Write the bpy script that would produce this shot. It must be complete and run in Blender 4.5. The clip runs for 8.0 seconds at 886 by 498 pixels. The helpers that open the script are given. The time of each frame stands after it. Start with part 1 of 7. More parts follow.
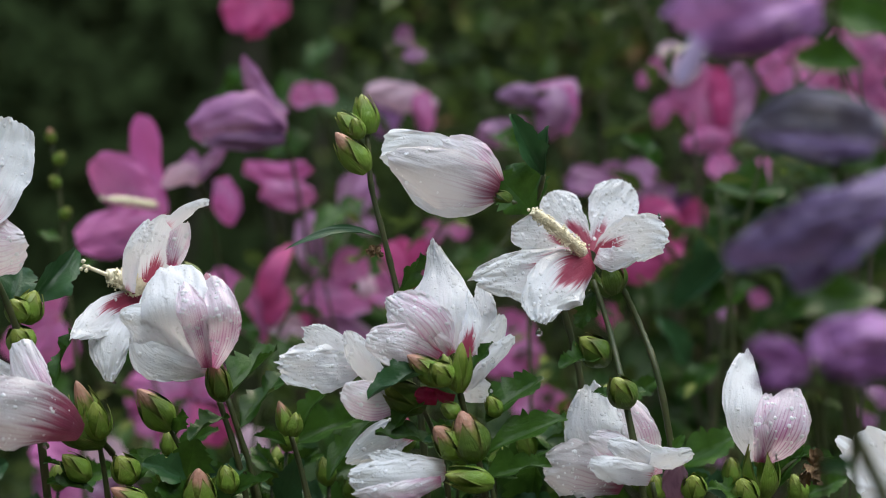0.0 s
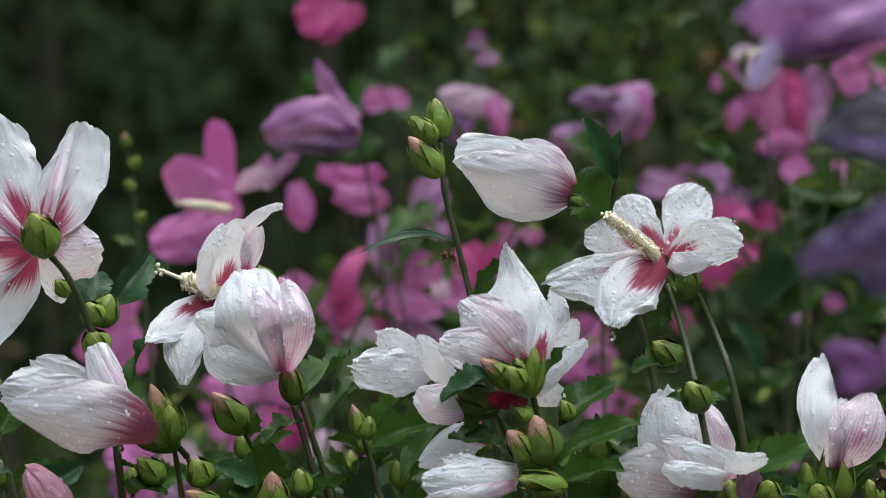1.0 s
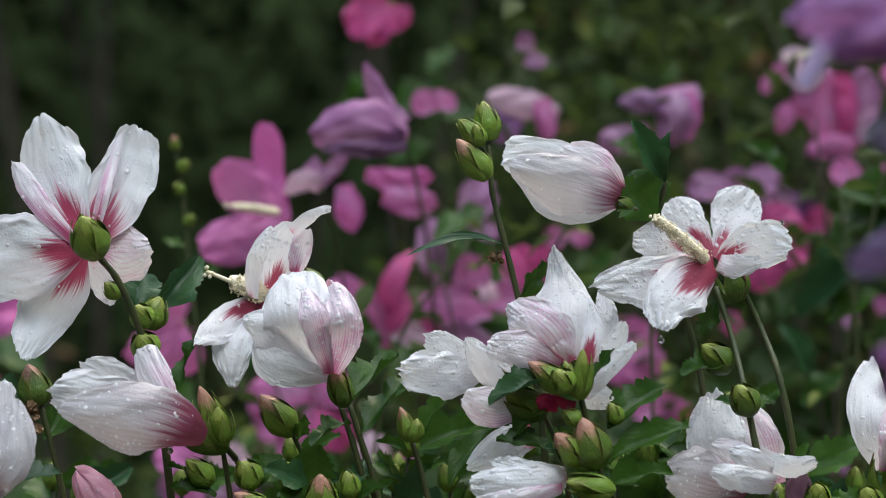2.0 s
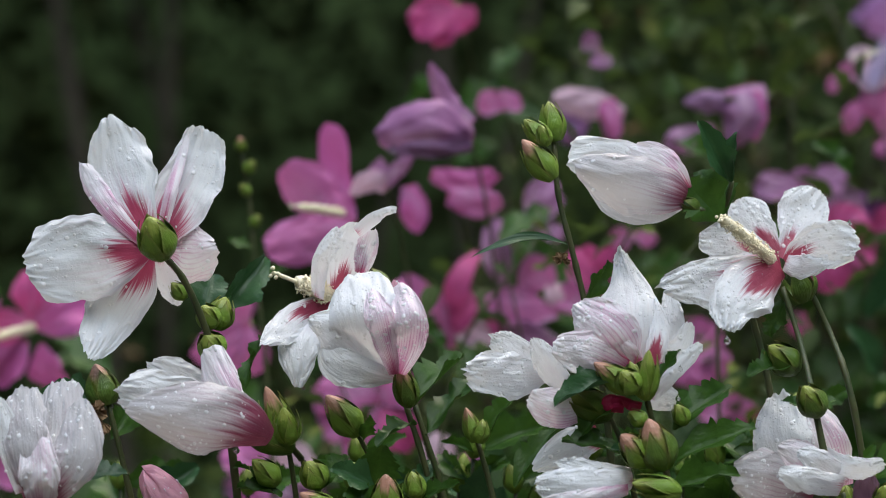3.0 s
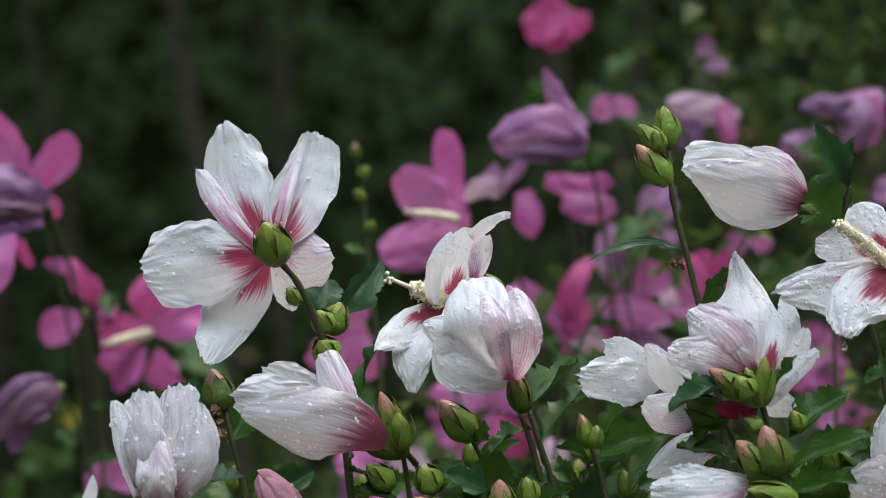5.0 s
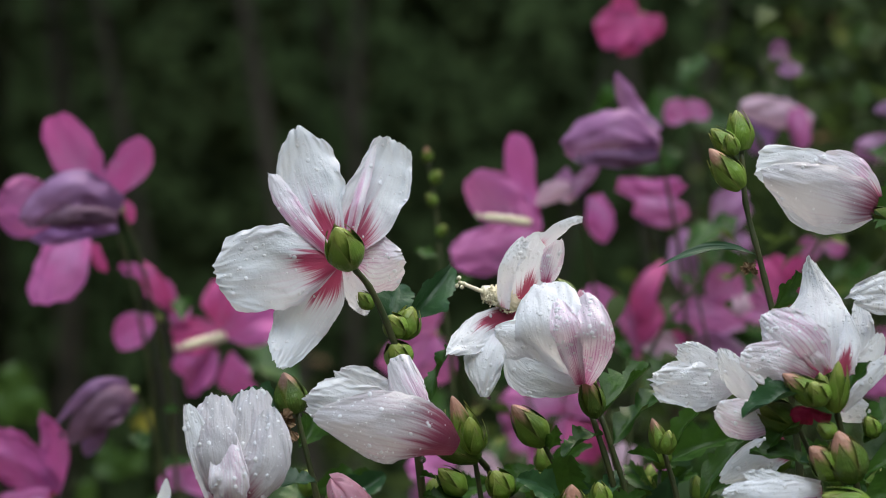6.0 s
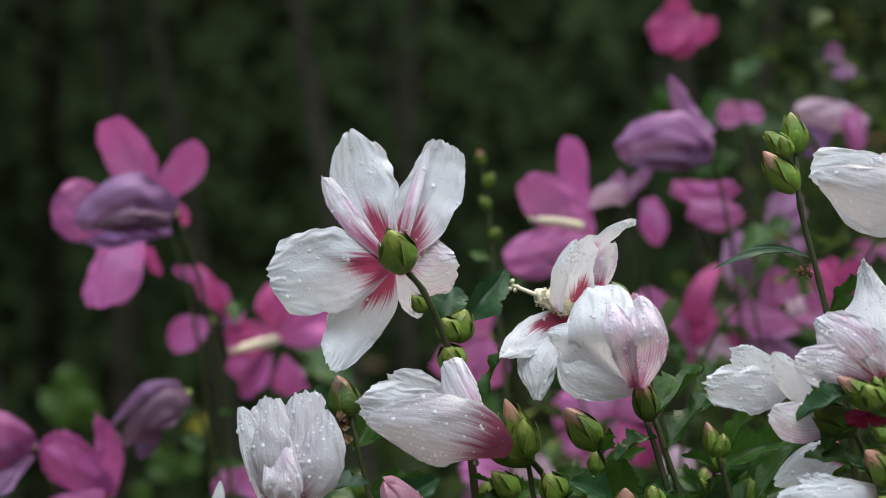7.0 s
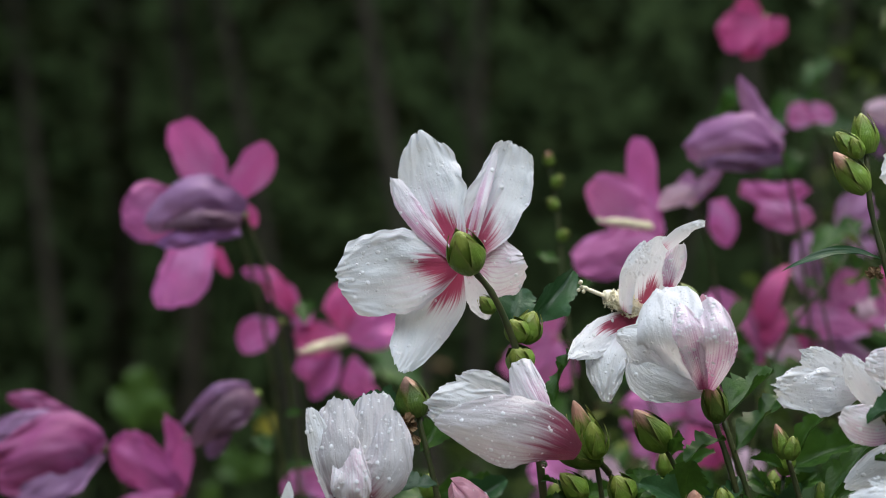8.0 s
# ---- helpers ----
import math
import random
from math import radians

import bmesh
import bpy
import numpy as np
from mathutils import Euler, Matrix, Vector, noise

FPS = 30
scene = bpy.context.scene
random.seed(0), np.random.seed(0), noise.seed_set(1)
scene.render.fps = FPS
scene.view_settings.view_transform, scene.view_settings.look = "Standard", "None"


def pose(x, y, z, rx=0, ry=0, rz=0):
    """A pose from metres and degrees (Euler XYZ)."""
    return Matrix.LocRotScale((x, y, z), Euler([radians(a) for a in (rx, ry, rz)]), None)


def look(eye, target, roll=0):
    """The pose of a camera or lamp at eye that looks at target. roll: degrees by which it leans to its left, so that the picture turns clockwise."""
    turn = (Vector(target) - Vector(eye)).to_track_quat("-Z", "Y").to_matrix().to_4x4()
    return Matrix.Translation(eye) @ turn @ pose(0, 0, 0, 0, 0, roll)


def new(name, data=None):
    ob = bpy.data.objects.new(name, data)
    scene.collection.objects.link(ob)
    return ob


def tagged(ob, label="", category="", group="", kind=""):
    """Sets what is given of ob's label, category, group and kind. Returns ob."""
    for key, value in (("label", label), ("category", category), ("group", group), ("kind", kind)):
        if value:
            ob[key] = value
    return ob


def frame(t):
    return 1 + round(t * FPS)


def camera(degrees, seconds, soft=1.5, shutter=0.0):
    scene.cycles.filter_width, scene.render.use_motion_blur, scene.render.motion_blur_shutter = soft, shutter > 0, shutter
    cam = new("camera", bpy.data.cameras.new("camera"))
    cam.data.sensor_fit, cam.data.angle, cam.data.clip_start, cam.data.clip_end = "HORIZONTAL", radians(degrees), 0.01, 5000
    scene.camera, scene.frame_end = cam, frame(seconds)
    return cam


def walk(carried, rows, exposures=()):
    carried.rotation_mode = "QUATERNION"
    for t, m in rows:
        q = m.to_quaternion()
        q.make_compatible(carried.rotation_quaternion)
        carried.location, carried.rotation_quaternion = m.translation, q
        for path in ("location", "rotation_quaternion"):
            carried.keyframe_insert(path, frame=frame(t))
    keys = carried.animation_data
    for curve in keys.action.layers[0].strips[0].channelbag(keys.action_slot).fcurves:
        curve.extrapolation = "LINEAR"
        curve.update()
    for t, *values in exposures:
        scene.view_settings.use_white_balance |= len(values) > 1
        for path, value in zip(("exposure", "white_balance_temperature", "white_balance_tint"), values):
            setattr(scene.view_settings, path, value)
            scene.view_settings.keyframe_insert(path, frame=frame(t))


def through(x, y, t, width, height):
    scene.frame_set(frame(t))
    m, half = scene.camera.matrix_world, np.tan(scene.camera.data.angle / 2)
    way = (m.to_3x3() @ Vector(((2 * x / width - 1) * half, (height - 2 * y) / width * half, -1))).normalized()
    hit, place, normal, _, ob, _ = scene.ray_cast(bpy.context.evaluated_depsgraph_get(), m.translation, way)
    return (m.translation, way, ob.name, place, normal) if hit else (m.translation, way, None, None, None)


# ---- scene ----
cam = camera(23.5, 8.0, 1.0)
cam.data.dof.use_dof = True
cam.data.dof.focus_distance = 0.975
cam.data.dof.aperture_fstop = 5.6
EYE = 1.35
# seconds, turn to the left, tilt, lean: the camera turns where it stands
ROWS = [
    (0.0, 0.000, -1.000, 0.000),
    (0.5, 1.087, -0.957, 0.011),
    (1.0, 1.964, -0.892, 0.031),
    (1.5, 2.535, -0.841, 0.027),
    (3.0, 5.018, -0.804, 0.069),
    (3.5, 5.789, -0.794, 0.092),
    (4.0, 6.499, -0.766, 0.092),
    (4.5, 7.199, -0.717, 0.110),
    (6.0, 10.016, -0.529, 0.126),
    (6.5, 10.778, -0.490, 0.151),
    (7.0, 11.446, -0.444, 0.163),
    (7.5, 12.300, -0.445, 0.175),
    (8.0, 13.283, -0.406, 0.160),
]
walk(cam, [(t, pose(0, 0, EYE, 90 + tilt, lean, turn)) for t, turn, tilt, lean in ROWS], [(0.0, 1.87, 6600.0, 5.0), (8.0, 1.87, 6600.0, 5.0)])

# ---- light: rainy, overcast day ----
world = bpy.data.worlds.new("overcast_sky")
scene.world = world
world.use_nodes = True
wn = world.node_tree
sky = wn.nodes.new("ShaderNodeTexSky")
sky.sky_type = "NISHITA"
sky.sun_disc = False
sky.sun_elevation = radians(58)
sky.sun_rotation = radians(20)
sky.air_density, sky.dust_density = 1.0, 4.0
wn.nodes["Background"].inputs["Strength"].default_value = 0.15
wn.links.new(sky.outputs[0], wn.nodes["Background"].inputs["Color"])
sun = new("sun", bpy.data.lights.new("sun", "SUN"))
sun.data.energy, sun.data.angle, sun.data.color = 0.75, radians(45), (1.0, 0.98, 0.96)
sun.matrix_world = look((0.7, -1.5, 4.0), (0, 0.9, 0))


# ---- materials ----
class Nodes:
    def __init__(self, name):
        self.m = bpy.data.materials.new(name)
        self.m.use_nodes = True
        self.t = self.m.node_tree
        self.b = self.t.nodes["Principled BSDF"]
        self.out = self.t.nodes["Material Output"]

    def add(self, kind, **props):
        n = self.t.nodes.new("ShaderNode" + kind)
        for k, v in props.items():
            setattr(n, k, v)
        return n

    def put(self, sock, value):
        if isinstance(value, bpy.types.NodeSocket):
            self.t.links.new(value, sock)
        elif isinstance(value, tuple) and len(value) == 3 and sock.type == "RGBA":
            sock.default_value = (*value, 1)
        else:
            sock.default_value = value

    def math(self, op, a, b=0.0, clamp=False):
        n = self.add("Math", operation=op, use_clamp=clamp)
        self.put(n.inputs[0], a)
        self.put(n.inputs[1], b)
        return n.outputs[0]

    def mix(self, fac, a, b):
        n = self.add("Mix", data_type="RGBA")
        self.put(n.inputs[0], fac)
        self.put(n.inputs[6], a)
        self.put(n.inputs[7], b)
        return n.outputs[2]

    def noise(self, vec, scale, detail=3.0, rough=0.55):
        n = self.add("TexNoise")
        if vec is not None:
            self.put(n.inputs["Vector"], vec)
        self.put(n.inputs["Scale"], scale)
        self.put(n.inputs["Detail"], detail)
        self.put(n.inputs["Roughness"], rough)
        return n.outputs[0]

    def span(self, x, lo, hi, a=0.0, b=1.0):
        n = self.add("MapRange", interpolation_type="SMOOTHSTEP")
        for k, v in zip(range(5), (x, lo, hi, a, b)):
            self.put(n.inputs[k], v)
        return n.outputs[0]

    def vec(self, x, y, z=0.0):
        n = self.add("CombineXYZ")
        for k, v in enumerate((x, y, z)):
            self.put(n.inputs[k], v)
        return n.outputs[0]

    def uv(self):
        s = self.add("SeparateXYZ")
        self.t.links.new(self.add("TexCoord").outputs["UV"], s.inputs[0])
        return s.outputs[0], s.outputs[1]

    def where(self):
        return self.add("TexCoord").outputs["Object"]

    def chance(self):
        return self.add("ObjectInfo").outputs["Random"]

    def island(self):
        return self.add("NewGeometry").outputs["Random Per Island"]

    def bump(self, height, strength, distance):
        n = self.add("Bump")
        self.put(n.inputs["Height"], height)
        self.put(n.inputs["Strength"], strength)
        self.put(n.inputs["Distance"], distance)
        return n.outputs[0]

    def thin(self, colour, through, fac, normal=None):
        """A thin sheet: part of the light goes through."""
        t = self.add("BsdfTranslucent")
        self.put(t.inputs["Color"], through)
        self.put(self.b.inputs["Base Color"], colour)
        mx = self.add("MixShader")
        mx.inputs[0].default_value = fac
        if normal is not None:
            self.put(self.b.inputs["Normal"], normal)
            self.put(t.inputs["Normal"], normal)
        self.t.links.new(self.b.outputs[0], mx.inputs[1])
        self.t.links.new(t.outputs[0], mx.inputs[2])
        self.t.links.new(mx.outputs[0], self.out.inputs[0])


def petal_material(name, body, blush, blush_amount, eye, eye_length, vein, vein_amount, rough=0.36, see=0.42, melt=0.12, narrow=0.32):
    n = Nodes(name)
    u, v = n.uv()
    r = n.math("MULTIPLY", n.chance(), 37.0)
    streak = n.noise(n.vec(n.math("MULTIPLY", u, 30.0), n.math("MULTIPLY", v, 1.0), r), 1.0, 3.0, 0.65)
    rib = n.noise(n.vec(n.math("MULTIPLY", u, 44.0), n.math("MULTIPLY", v, 2.0), r), 1.0, 2.0)
    cloud = n.noise(n.vec(n.math("MULTIPLY", u, 2.2), n.math("MULTIPLY", v, 1.6), r), 1.0, 2.0)
    comb = n.math("FRACT", n.math("ADD", n.math("MULTIPLY", u, 15.0), n.math("MULTIPLY", cloud, 2.0)))
    line = n.span(n.math("ABSOLUTE", n.math("SUBTRACT", comb, 0.5)), 0.03, 0.24, 1.0, 0.0)
    line = n.math("MULTIPLY", line, n.span(n.math("ADD", n.math("MULTIPLY", cloud, 0.6), n.math("MULTIPLY", streak, 0.4)), 0.36, 0.60))
    fade = n.span(n.math("ADD", v, n.math("MULTIPLY", n.math("SUBTRACT", streak, 0.5), 0.5)), 0.25, 1.0, 1.0, 0.0)
    col = n.mix(n.math("MULTIPLY", n.math("MULTIPLY", n.span(cloud, 0.42, 0.68), fade), blush_amount), body, blush)
    col = n.mix(n.math("MULTIPLY", n.math("MULTIPLY", line, fade), vein_amount), col, vein)
    edge = n.math("SUBTRACT", n.math("ADD", eye_length, n.math("MULTIPLY", n.math("SUBTRACT", streak, 0.5), 0.5)), v)
    edge = n.math("SUBTRACT", edge, n.math("MULTIPLY", n.math("ABSOLUTE", n.math("SUBTRACT", u, 0.5)), narrow))
    halo = (body[0] * 0.9, body[1] * 0.55 + eye[1] * 0.45, body[2] * 0.68 + eye[2] * 0.32)
    col = n.mix(n.math("MULTIPLY", n.span(edge, -0.16, 0.04), 0.25 if body[1] > 0.7 else 0.0), col, halo)
    col = n.mix(n.math("MULTIPLY", n.span(edge, -0.06, melt), 0.92), col, eye)
    grain = n.noise(n.where(), 620.0, 3.0)
    pucker = n.noise(n.vec(n.math("MULTIPLY", u, 26.0), n.math("MULTIPLY", v, 15.0), r), 1.0, 2.0)
    relief = n.math("ADD", n.math("ADD", n.math("MULTIPLY", rib, 0.35), n.math("MULTIPLY", pucker, 0.7)), n.math("MULTIPLY", grain, 0.5))
    n.b.inputs["Roughness"].default_value = rough
    n.b.inputs["Specular IOR Level"].default_value = 0.34
    n.thin(col, col, see, n.bump(relief, 0.5, 0.0009))
    return n.m


def leaf_material(name, dark, light, gloss, see=0.2, shine=0.5, each=False):
    n = Nodes(name)
    u, v = n.uv()
    mid = n.span(n.math("ABSOLUTE", n.math("SUBTRACT", u, 0.5)), 0.0, 0.035, 1.0, 0.0)
    slant = n.math("SUBTRACT", n.math("MULTIPLY", v, 9.0), n.math("MULTIPLY", n.math("ABSOLUTE", n.math("SUBTRACT", u, 0.5)), 7.0))
    side = n.span(n.math("ABSOLUTE", n.math("SUBTRACT", n.math("FRACT", slant), 0.5)), 0.0, 0.07, 1.0, 0.0)
    vein = n.math("MAXIMUM", mid, n.math("MULTIPLY", side, 0.5))
    blotch = n.noise(n.where(), 60.0 if each else 6.0, 3.0)
    mixer = n.math("ADD", n.math("MULTIPLY", n.island() if each else n.chance(), 0.7), n.math("MULTIPLY", n.span(blotch, 0.35, 0.7), 0.5))
    col = n.mix(n.math("MULTIPLY", vein, 0.35), n.mix(mixer, dark, light), light)
    n.b.inputs["Roughness"].default_value = gloss
    n.b.inputs["Specular IOR Level"].default_value = shine
    n.thin(col, light, see, n.bump(n.math("SUBTRACT", blotch, n.math("MULTIPLY", vein, 0.6)), 0.4 if each else 0.18, 0.0015 if each else 0.004))
    return n.m


def skin_material(name, a, b, scale, rough, spots=None, shine=0.5):
    n = Nodes(name)
    n.b.inputs["Specular IOR Level"].default_value = shine
    k = n.noise(n.where(), scale, 4.0)
    fine = n.noise(n.where(), scale * 9, 2.0)
    col = n.mix(n.span(k, 0.3, 0.7), a, b)
    if spots:
        col = n.mix(n.math("MULTIPLY", n.span(fine, 0.56, 0.66), 0.7), col, spots)
    n.put(n.b.inputs["Base Color"], col)
    n.b.inputs["Roughness"].default_value = rough
    n.put(n.b.inputs["Normal"], n.bump(n.math("ADD", k, n.math("MULTIPLY", fine, 0.4)), 0.5, 0.001))
    return n.m


def bud_material(name, green, tip, start):
    """Green below, coloured towards the tip, finely ribbed along its length."""
    n = Nodes(name)
    u, v = n.uv()
    rib = n.noise(n.vec(n.math("MULTIPLY", u, 14.0), n.math("MULTIPLY", v, 1.5), n.chance()), 1.0, 2.0)
    k = n.noise(n.where(), 3.0, 3.0)
    edge = n.span(n.math("ABSOLUTE", n.math("SUBTRACT", u, 0.5)), 0.36, 0.5)
    col = n.mix(n.span(n.math("ADD", v, n.math("MULTIPLY", n.math("SUBTRACT", rib, 0.5), 0.4)), start, start + 0.3), green, tip)
    col = n.mix(n.math("MULTIPLY", edge, 0.35), col, tip)
    col = n.mix(n.math("MULTIPLY", n.span(k, 0.45, 0.75), 0.35), col, (green[0] * 0.55, green[1] * 0.6, green[2] * 0.5))
    n.put(n.b.inputs["Base Color"], col)
    n.b.inputs["Roughness"].default_value = 0.42
    n.b.inputs["Specular IOR Level"].default_value = 0.35
    n.put(n.b.inputs["Normal"], n.bump(n.math("ADD", n.math("MULTIPLY", rib, 0.25), n.math("MULTIPLY", k, 0.6)), 0.3, 0.012))
    return n.m


WHITE = petal_material("white_petal", (0.80, 0.82, 0.845), (0.74, 0.62, 0.70), 0.18, (0.50, 0.06, 0.15), 0.10, (0.66, 0.52, 0.60), 0.14, melt=0.16)
HEART = petal_material("crimson_hearted_petal", (0.80, 0.82, 0.845), (0.74, 0.62, 0.70), 0.15, (0.31, 0.003, 0.05), 0.48, (0.64, 0.44, 0.54), 0.12, melt=0.08, narrow=0.8)
BACKED = petal_material("rose_based_petal", (0.69, 0.72, 0.745), (0.74, 0.62, 0.70), 0.2, (0.37, 0.012, 0.08), 0.38, (0.62, 0.44, 0.55), 0.22, melt=0.10, narrow=0.55)
STREAKED = petal_material("pink_streaked_petal", (0.76, 0.74, 0.78), (0.62, 0.32, 0.50), 0.85, (0.42, 0.035, 0.14), 0.34, (0.46, 0.12, 0.31), 0.75, melt=0.18, narrow=0.5)
BLUSH = petal_material("blushed_petal", (0.78, 0.75, 0.78), (0.66, 0.40, 0.55), 0.8, (0.45, 0.06, 0.21), 0.24, (0.46, 0.12, 0.31), 0.65, melt=0.3)
VEINED = petal_material("mauve_veined_petal", (0.74, 0.66, 0.73), (0.56, 0.31, 0.48), 0.95, (0.36, 0.03, 0.15), 0.30, (0.38, 0.06, 0.25), 1.0, melt=0.30)
# Both bodies greyed: shade on wet, wilting petals is put into the colour.
FURL = petal_material("shade_greyed_furled_petal", (0.55, 0.54, 0.56), (0.48, 0.37, 0.43), 0.5, (0.22, 0.018, 0.07), 0.40, (0.40, 0.27, 0.33), 0.7, melt=0.26)
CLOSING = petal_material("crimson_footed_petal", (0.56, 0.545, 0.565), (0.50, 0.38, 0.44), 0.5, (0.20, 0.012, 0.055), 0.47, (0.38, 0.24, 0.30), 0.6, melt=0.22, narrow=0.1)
PINK = petal_material("pink_petal", (0.53, 0.15, 0.375), (0.58, 0.30, 0.53), 0.8, (0.42, 0.008, 0.06), 0.08, (0.42, 0.03, 0.2), 0.3, 0.5, 0.4)
MAGENTA = petal_material("magenta_petal", (0.52, 0.075, 0.25), (0.52, 0.16, 0.38), 0.7, (0.42, 0.008, 0.06), 0.08, (0.40, 0.02, 0.15), 0.3, 0.5, 0.4)
ROSE = petal_material("rose_pink_petal", (0.50, 0.11, 0.335), (0.50, 0.22, 0.46), 0.8, (0.42, 0.008, 0.06), 0.08, (0.40, 0.02, 0.17), 0.3, 0.5, 0.4)
LILAC = petal_material("lilac_petal", (0.34, 0.15, 0.31), (0.58, 0.40, 0.55), 0.95, (0.42, 0.03, 0.2), 0.12, (0.26, 0.08, 0.25), 0.6, 0.5, 0.35)
DUSK = petal_material("dusky_rose_petal", (0.30, 0.065, 0.19), (0.40, 0.18, 0.34), 0.8, (0.3, 0.01, 0.06), 0.08, (0.22, 0.03, 0.13), 0.4, 0.5, 0.35)
LILACP = petal_material("pale_lilac_petal", (0.66, 0.46, 0.57), (0.6, 0.35, 0.55), 0.6, (0.5, 0.05, 0.2), 0.08, (0.45, 0.2, 0.4), 0.2)
LILACV = petal_material("violet_petal", (0.36, 0.17, 0.42), (0.46, 0.28, 0.52), 0.7, (0.3, 0.04, 0.2), 0.05, (0.28, 0.12, 0.35), 0.3, 0.5, 0.3)
PURPLE = petal_material("wilted_purple_petal", (0.15, 0.105, 0.24), (0.40, 0.34, 0.52), 0.95, (0.20, 0.04, 0.18), 0.05, (0.14, 0.08, 0.23), 0.4, 0.55, 0.25)
PALEVIOLET = petal_material("pale_violet_petal", (0.42, 0.36, 0.58), (0.50, 0.40, 0.60), 0.6, (0.3, 0.1, 0.3), 0.05, (0.34, 0.26, 0.48), 0.3, 0.5, 0.3)
MAUVE = petal_material("wilted_mauve_petal", (0.18, 0.10, 0.15), (0.08, 0.035, 0.07), 0.8, (0.15, 0.03, 0.1), 0.05, (0.14, 0.06, 0.14), 0.4, 0.55, 0.25)
MAUVEL = petal_material("light_mauve_petal", (0.28, 0.15, 0.29), (0.15, 0.06, 0.16), 0.9, (0.2, 0.03, 0.15), 0.05, (0.2, 0.08, 0.2), 0.4, 0.5, 0.25)
VIOLET = petal_material("dark_violet_petal", (0.20, 0.075, 0.23), (0.32, 0.17, 0.37), 0.7, (0.15, 0.03, 0.14), 0.05, (0.14, 0.05, 0.18), 0.4, 0.55, 0.2)
GREY = petal_material("faded_grey_petal", (0.13, 0.12, 0.18), (0.40, 0.39, 0.44), 0.95, (0.1, 0.06, 0.14), 0.05, (0.08, 0.07, 0.12), 0.5, 0.55, 0.2)
PALE = petal_material("pale_pink_petal", (0.72, 0.40, 0.50), (0.65, 0.28, 0.40), 0.6, (0.5, 0.1, 0.2), 0.1, (0.5, 0.2, 0.3), 0.3)
CRIMSON = petal_material("crimson_petal_base", (0.42, 0.02, 0.09), (0.55, 0.12, 0.25), 0.6, (0.36, 0.01, 0.06), 0.4, (0.3, 0.01, 0.06), 0.4)
LEAF = leaf_material("wet_green_leaf", (0.015, 0.046, 0.007), (0.042, 0.100, 0.014), 0.38, 0.25, 0.24)
LEAF_BLUE = leaf_material("bluish_wet_leaf", (0.016, 0.052, 0.020), (0.030, 0.080, 0.028), 0.34, 0.2, 0.28)
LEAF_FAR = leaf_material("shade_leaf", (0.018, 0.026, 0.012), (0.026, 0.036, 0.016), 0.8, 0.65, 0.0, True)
LEAF_OLIVE = leaf_material("olive_leaf", (0.06, 0.085, 0.018), (0.14, 0.17, 0.03), 0.5, 0.3, 0.2, True)
LEAF_BROWN = leaf_material("brown_leaf", (0.10, 0.06, 0.03), (0.20, 0.12, 0.05), 0.6, 0.2, 0.2, True)
LEAF_MID = leaf_material("shrub_leaf", (0.020, 0.042, 0.012), (0.060, 0.092, 0.022), 0.5, 0.45, 0.2, True)
STEM = skin_material("green_stem", (0.026, 0.044, 0.010), (0.056, 0.062, 0.018), 90.0, 0.55, (0.05, 0.035, 0.02))
TWIG = skin_material("brown_twig", (0.035, 0.028, 0.018), (0.07, 0.055, 0.035), 60.0, 0.7, (0.03, 0.025, 0.02))
SEPAL = bud_material("green_sepal", (0.135, 0.225, 0.030), (0.28, 0.29, 0.09), 0.66)
SEPAL_DARK = bud_material("dark_green_sepal", (0.070, 0.122, 0.019), (0.17, 0.165, 0.048), 0.66)
BUD_GREEN = bud_material("green_bud", (0.105, 0.165, 0.022), (0.21, 0.25, 0.05), 0.6)
BUD_PINK = bud_material("pink_tipped_bud", (0.12, 0.165, 0.026), (0.42, 0.22, 0.16), 0.66)
CREAM = skin_material("cream_pollen", (0.80, 0.75, 0.58), (0.78, 0.71, 0.50), 700.0, 0.75, (0.72, 0.62, 0.40))
DRIED = skin_material("dried_brown", (0.12, 0.07, 0.035), (0.22, 0.14, 0.07), 200.0, 0.8, (0.05, 0.03, 0.02))
YELLOW = leaf_material("yellow_leaf", (0.20, 0.18, 0.02), (0.30, 0.27, 0.03), 0.5)
LIME = leaf_material("young_leaf", (0.030, 0.066, 0.014), (0.060, 0.110, 0.020), 0.45, 0.3, 0.2)
BARK = skin_material("grey_brown_bark", (0.030, 0.027, 0.020), (0.046, 0.040, 0.030), 14.0, 0.85, (0.024, 0.024, 0.018), 0.1)
SOIL = skin_material("dark_soil", (0.035, 0.026, 0.018), (0.06, 0.05, 0.032), 9.0, 0.9, (0.03, 0.045, 0.018))
WOODS = skin_material("woods_green", (0.031, 0.050, 0.019), (0.046, 0.069, 0.026), 0.8, 0.9, (0.024, 0.034, 0.016), 0.0)
# Near-opaque white body stands in for light that drops gather and reflect.
_w = Nodes("rain_bead")
_w.b.inputs["Roughness"].default_value = 0.03
_w.b.inputs["Specular IOR Level"].default_value = 0.6
_w.b.inputs["IOR"].default_value = 1.33
_w.thin((0.86, 0.87, 0.89), (0.86, 0.87, 0.89), 0.45)
_clear, _body = _w.add("BsdfTransparent"), _w.add("MixShader")
_body.inputs[0].default_value = 0.88
_w.t.links.new(_clear.outputs[0], _body.inputs[1])
_w.t.links.new(_w.out.inputs[0].links[0].from_socket, _body.inputs[2])
_w.t.links.new(_body.outputs[0], _w.out.inputs[0])
BEAD = _w.m
_w = Nodes("water_drop")
_w.b.inputs["Roughness"].default_value = 0.0
_w.b.inputs["IOR"].default_value = 1.33
_w.b.inputs["Transmission Weight"].default_value = 1.0
GLASSY = _w.m


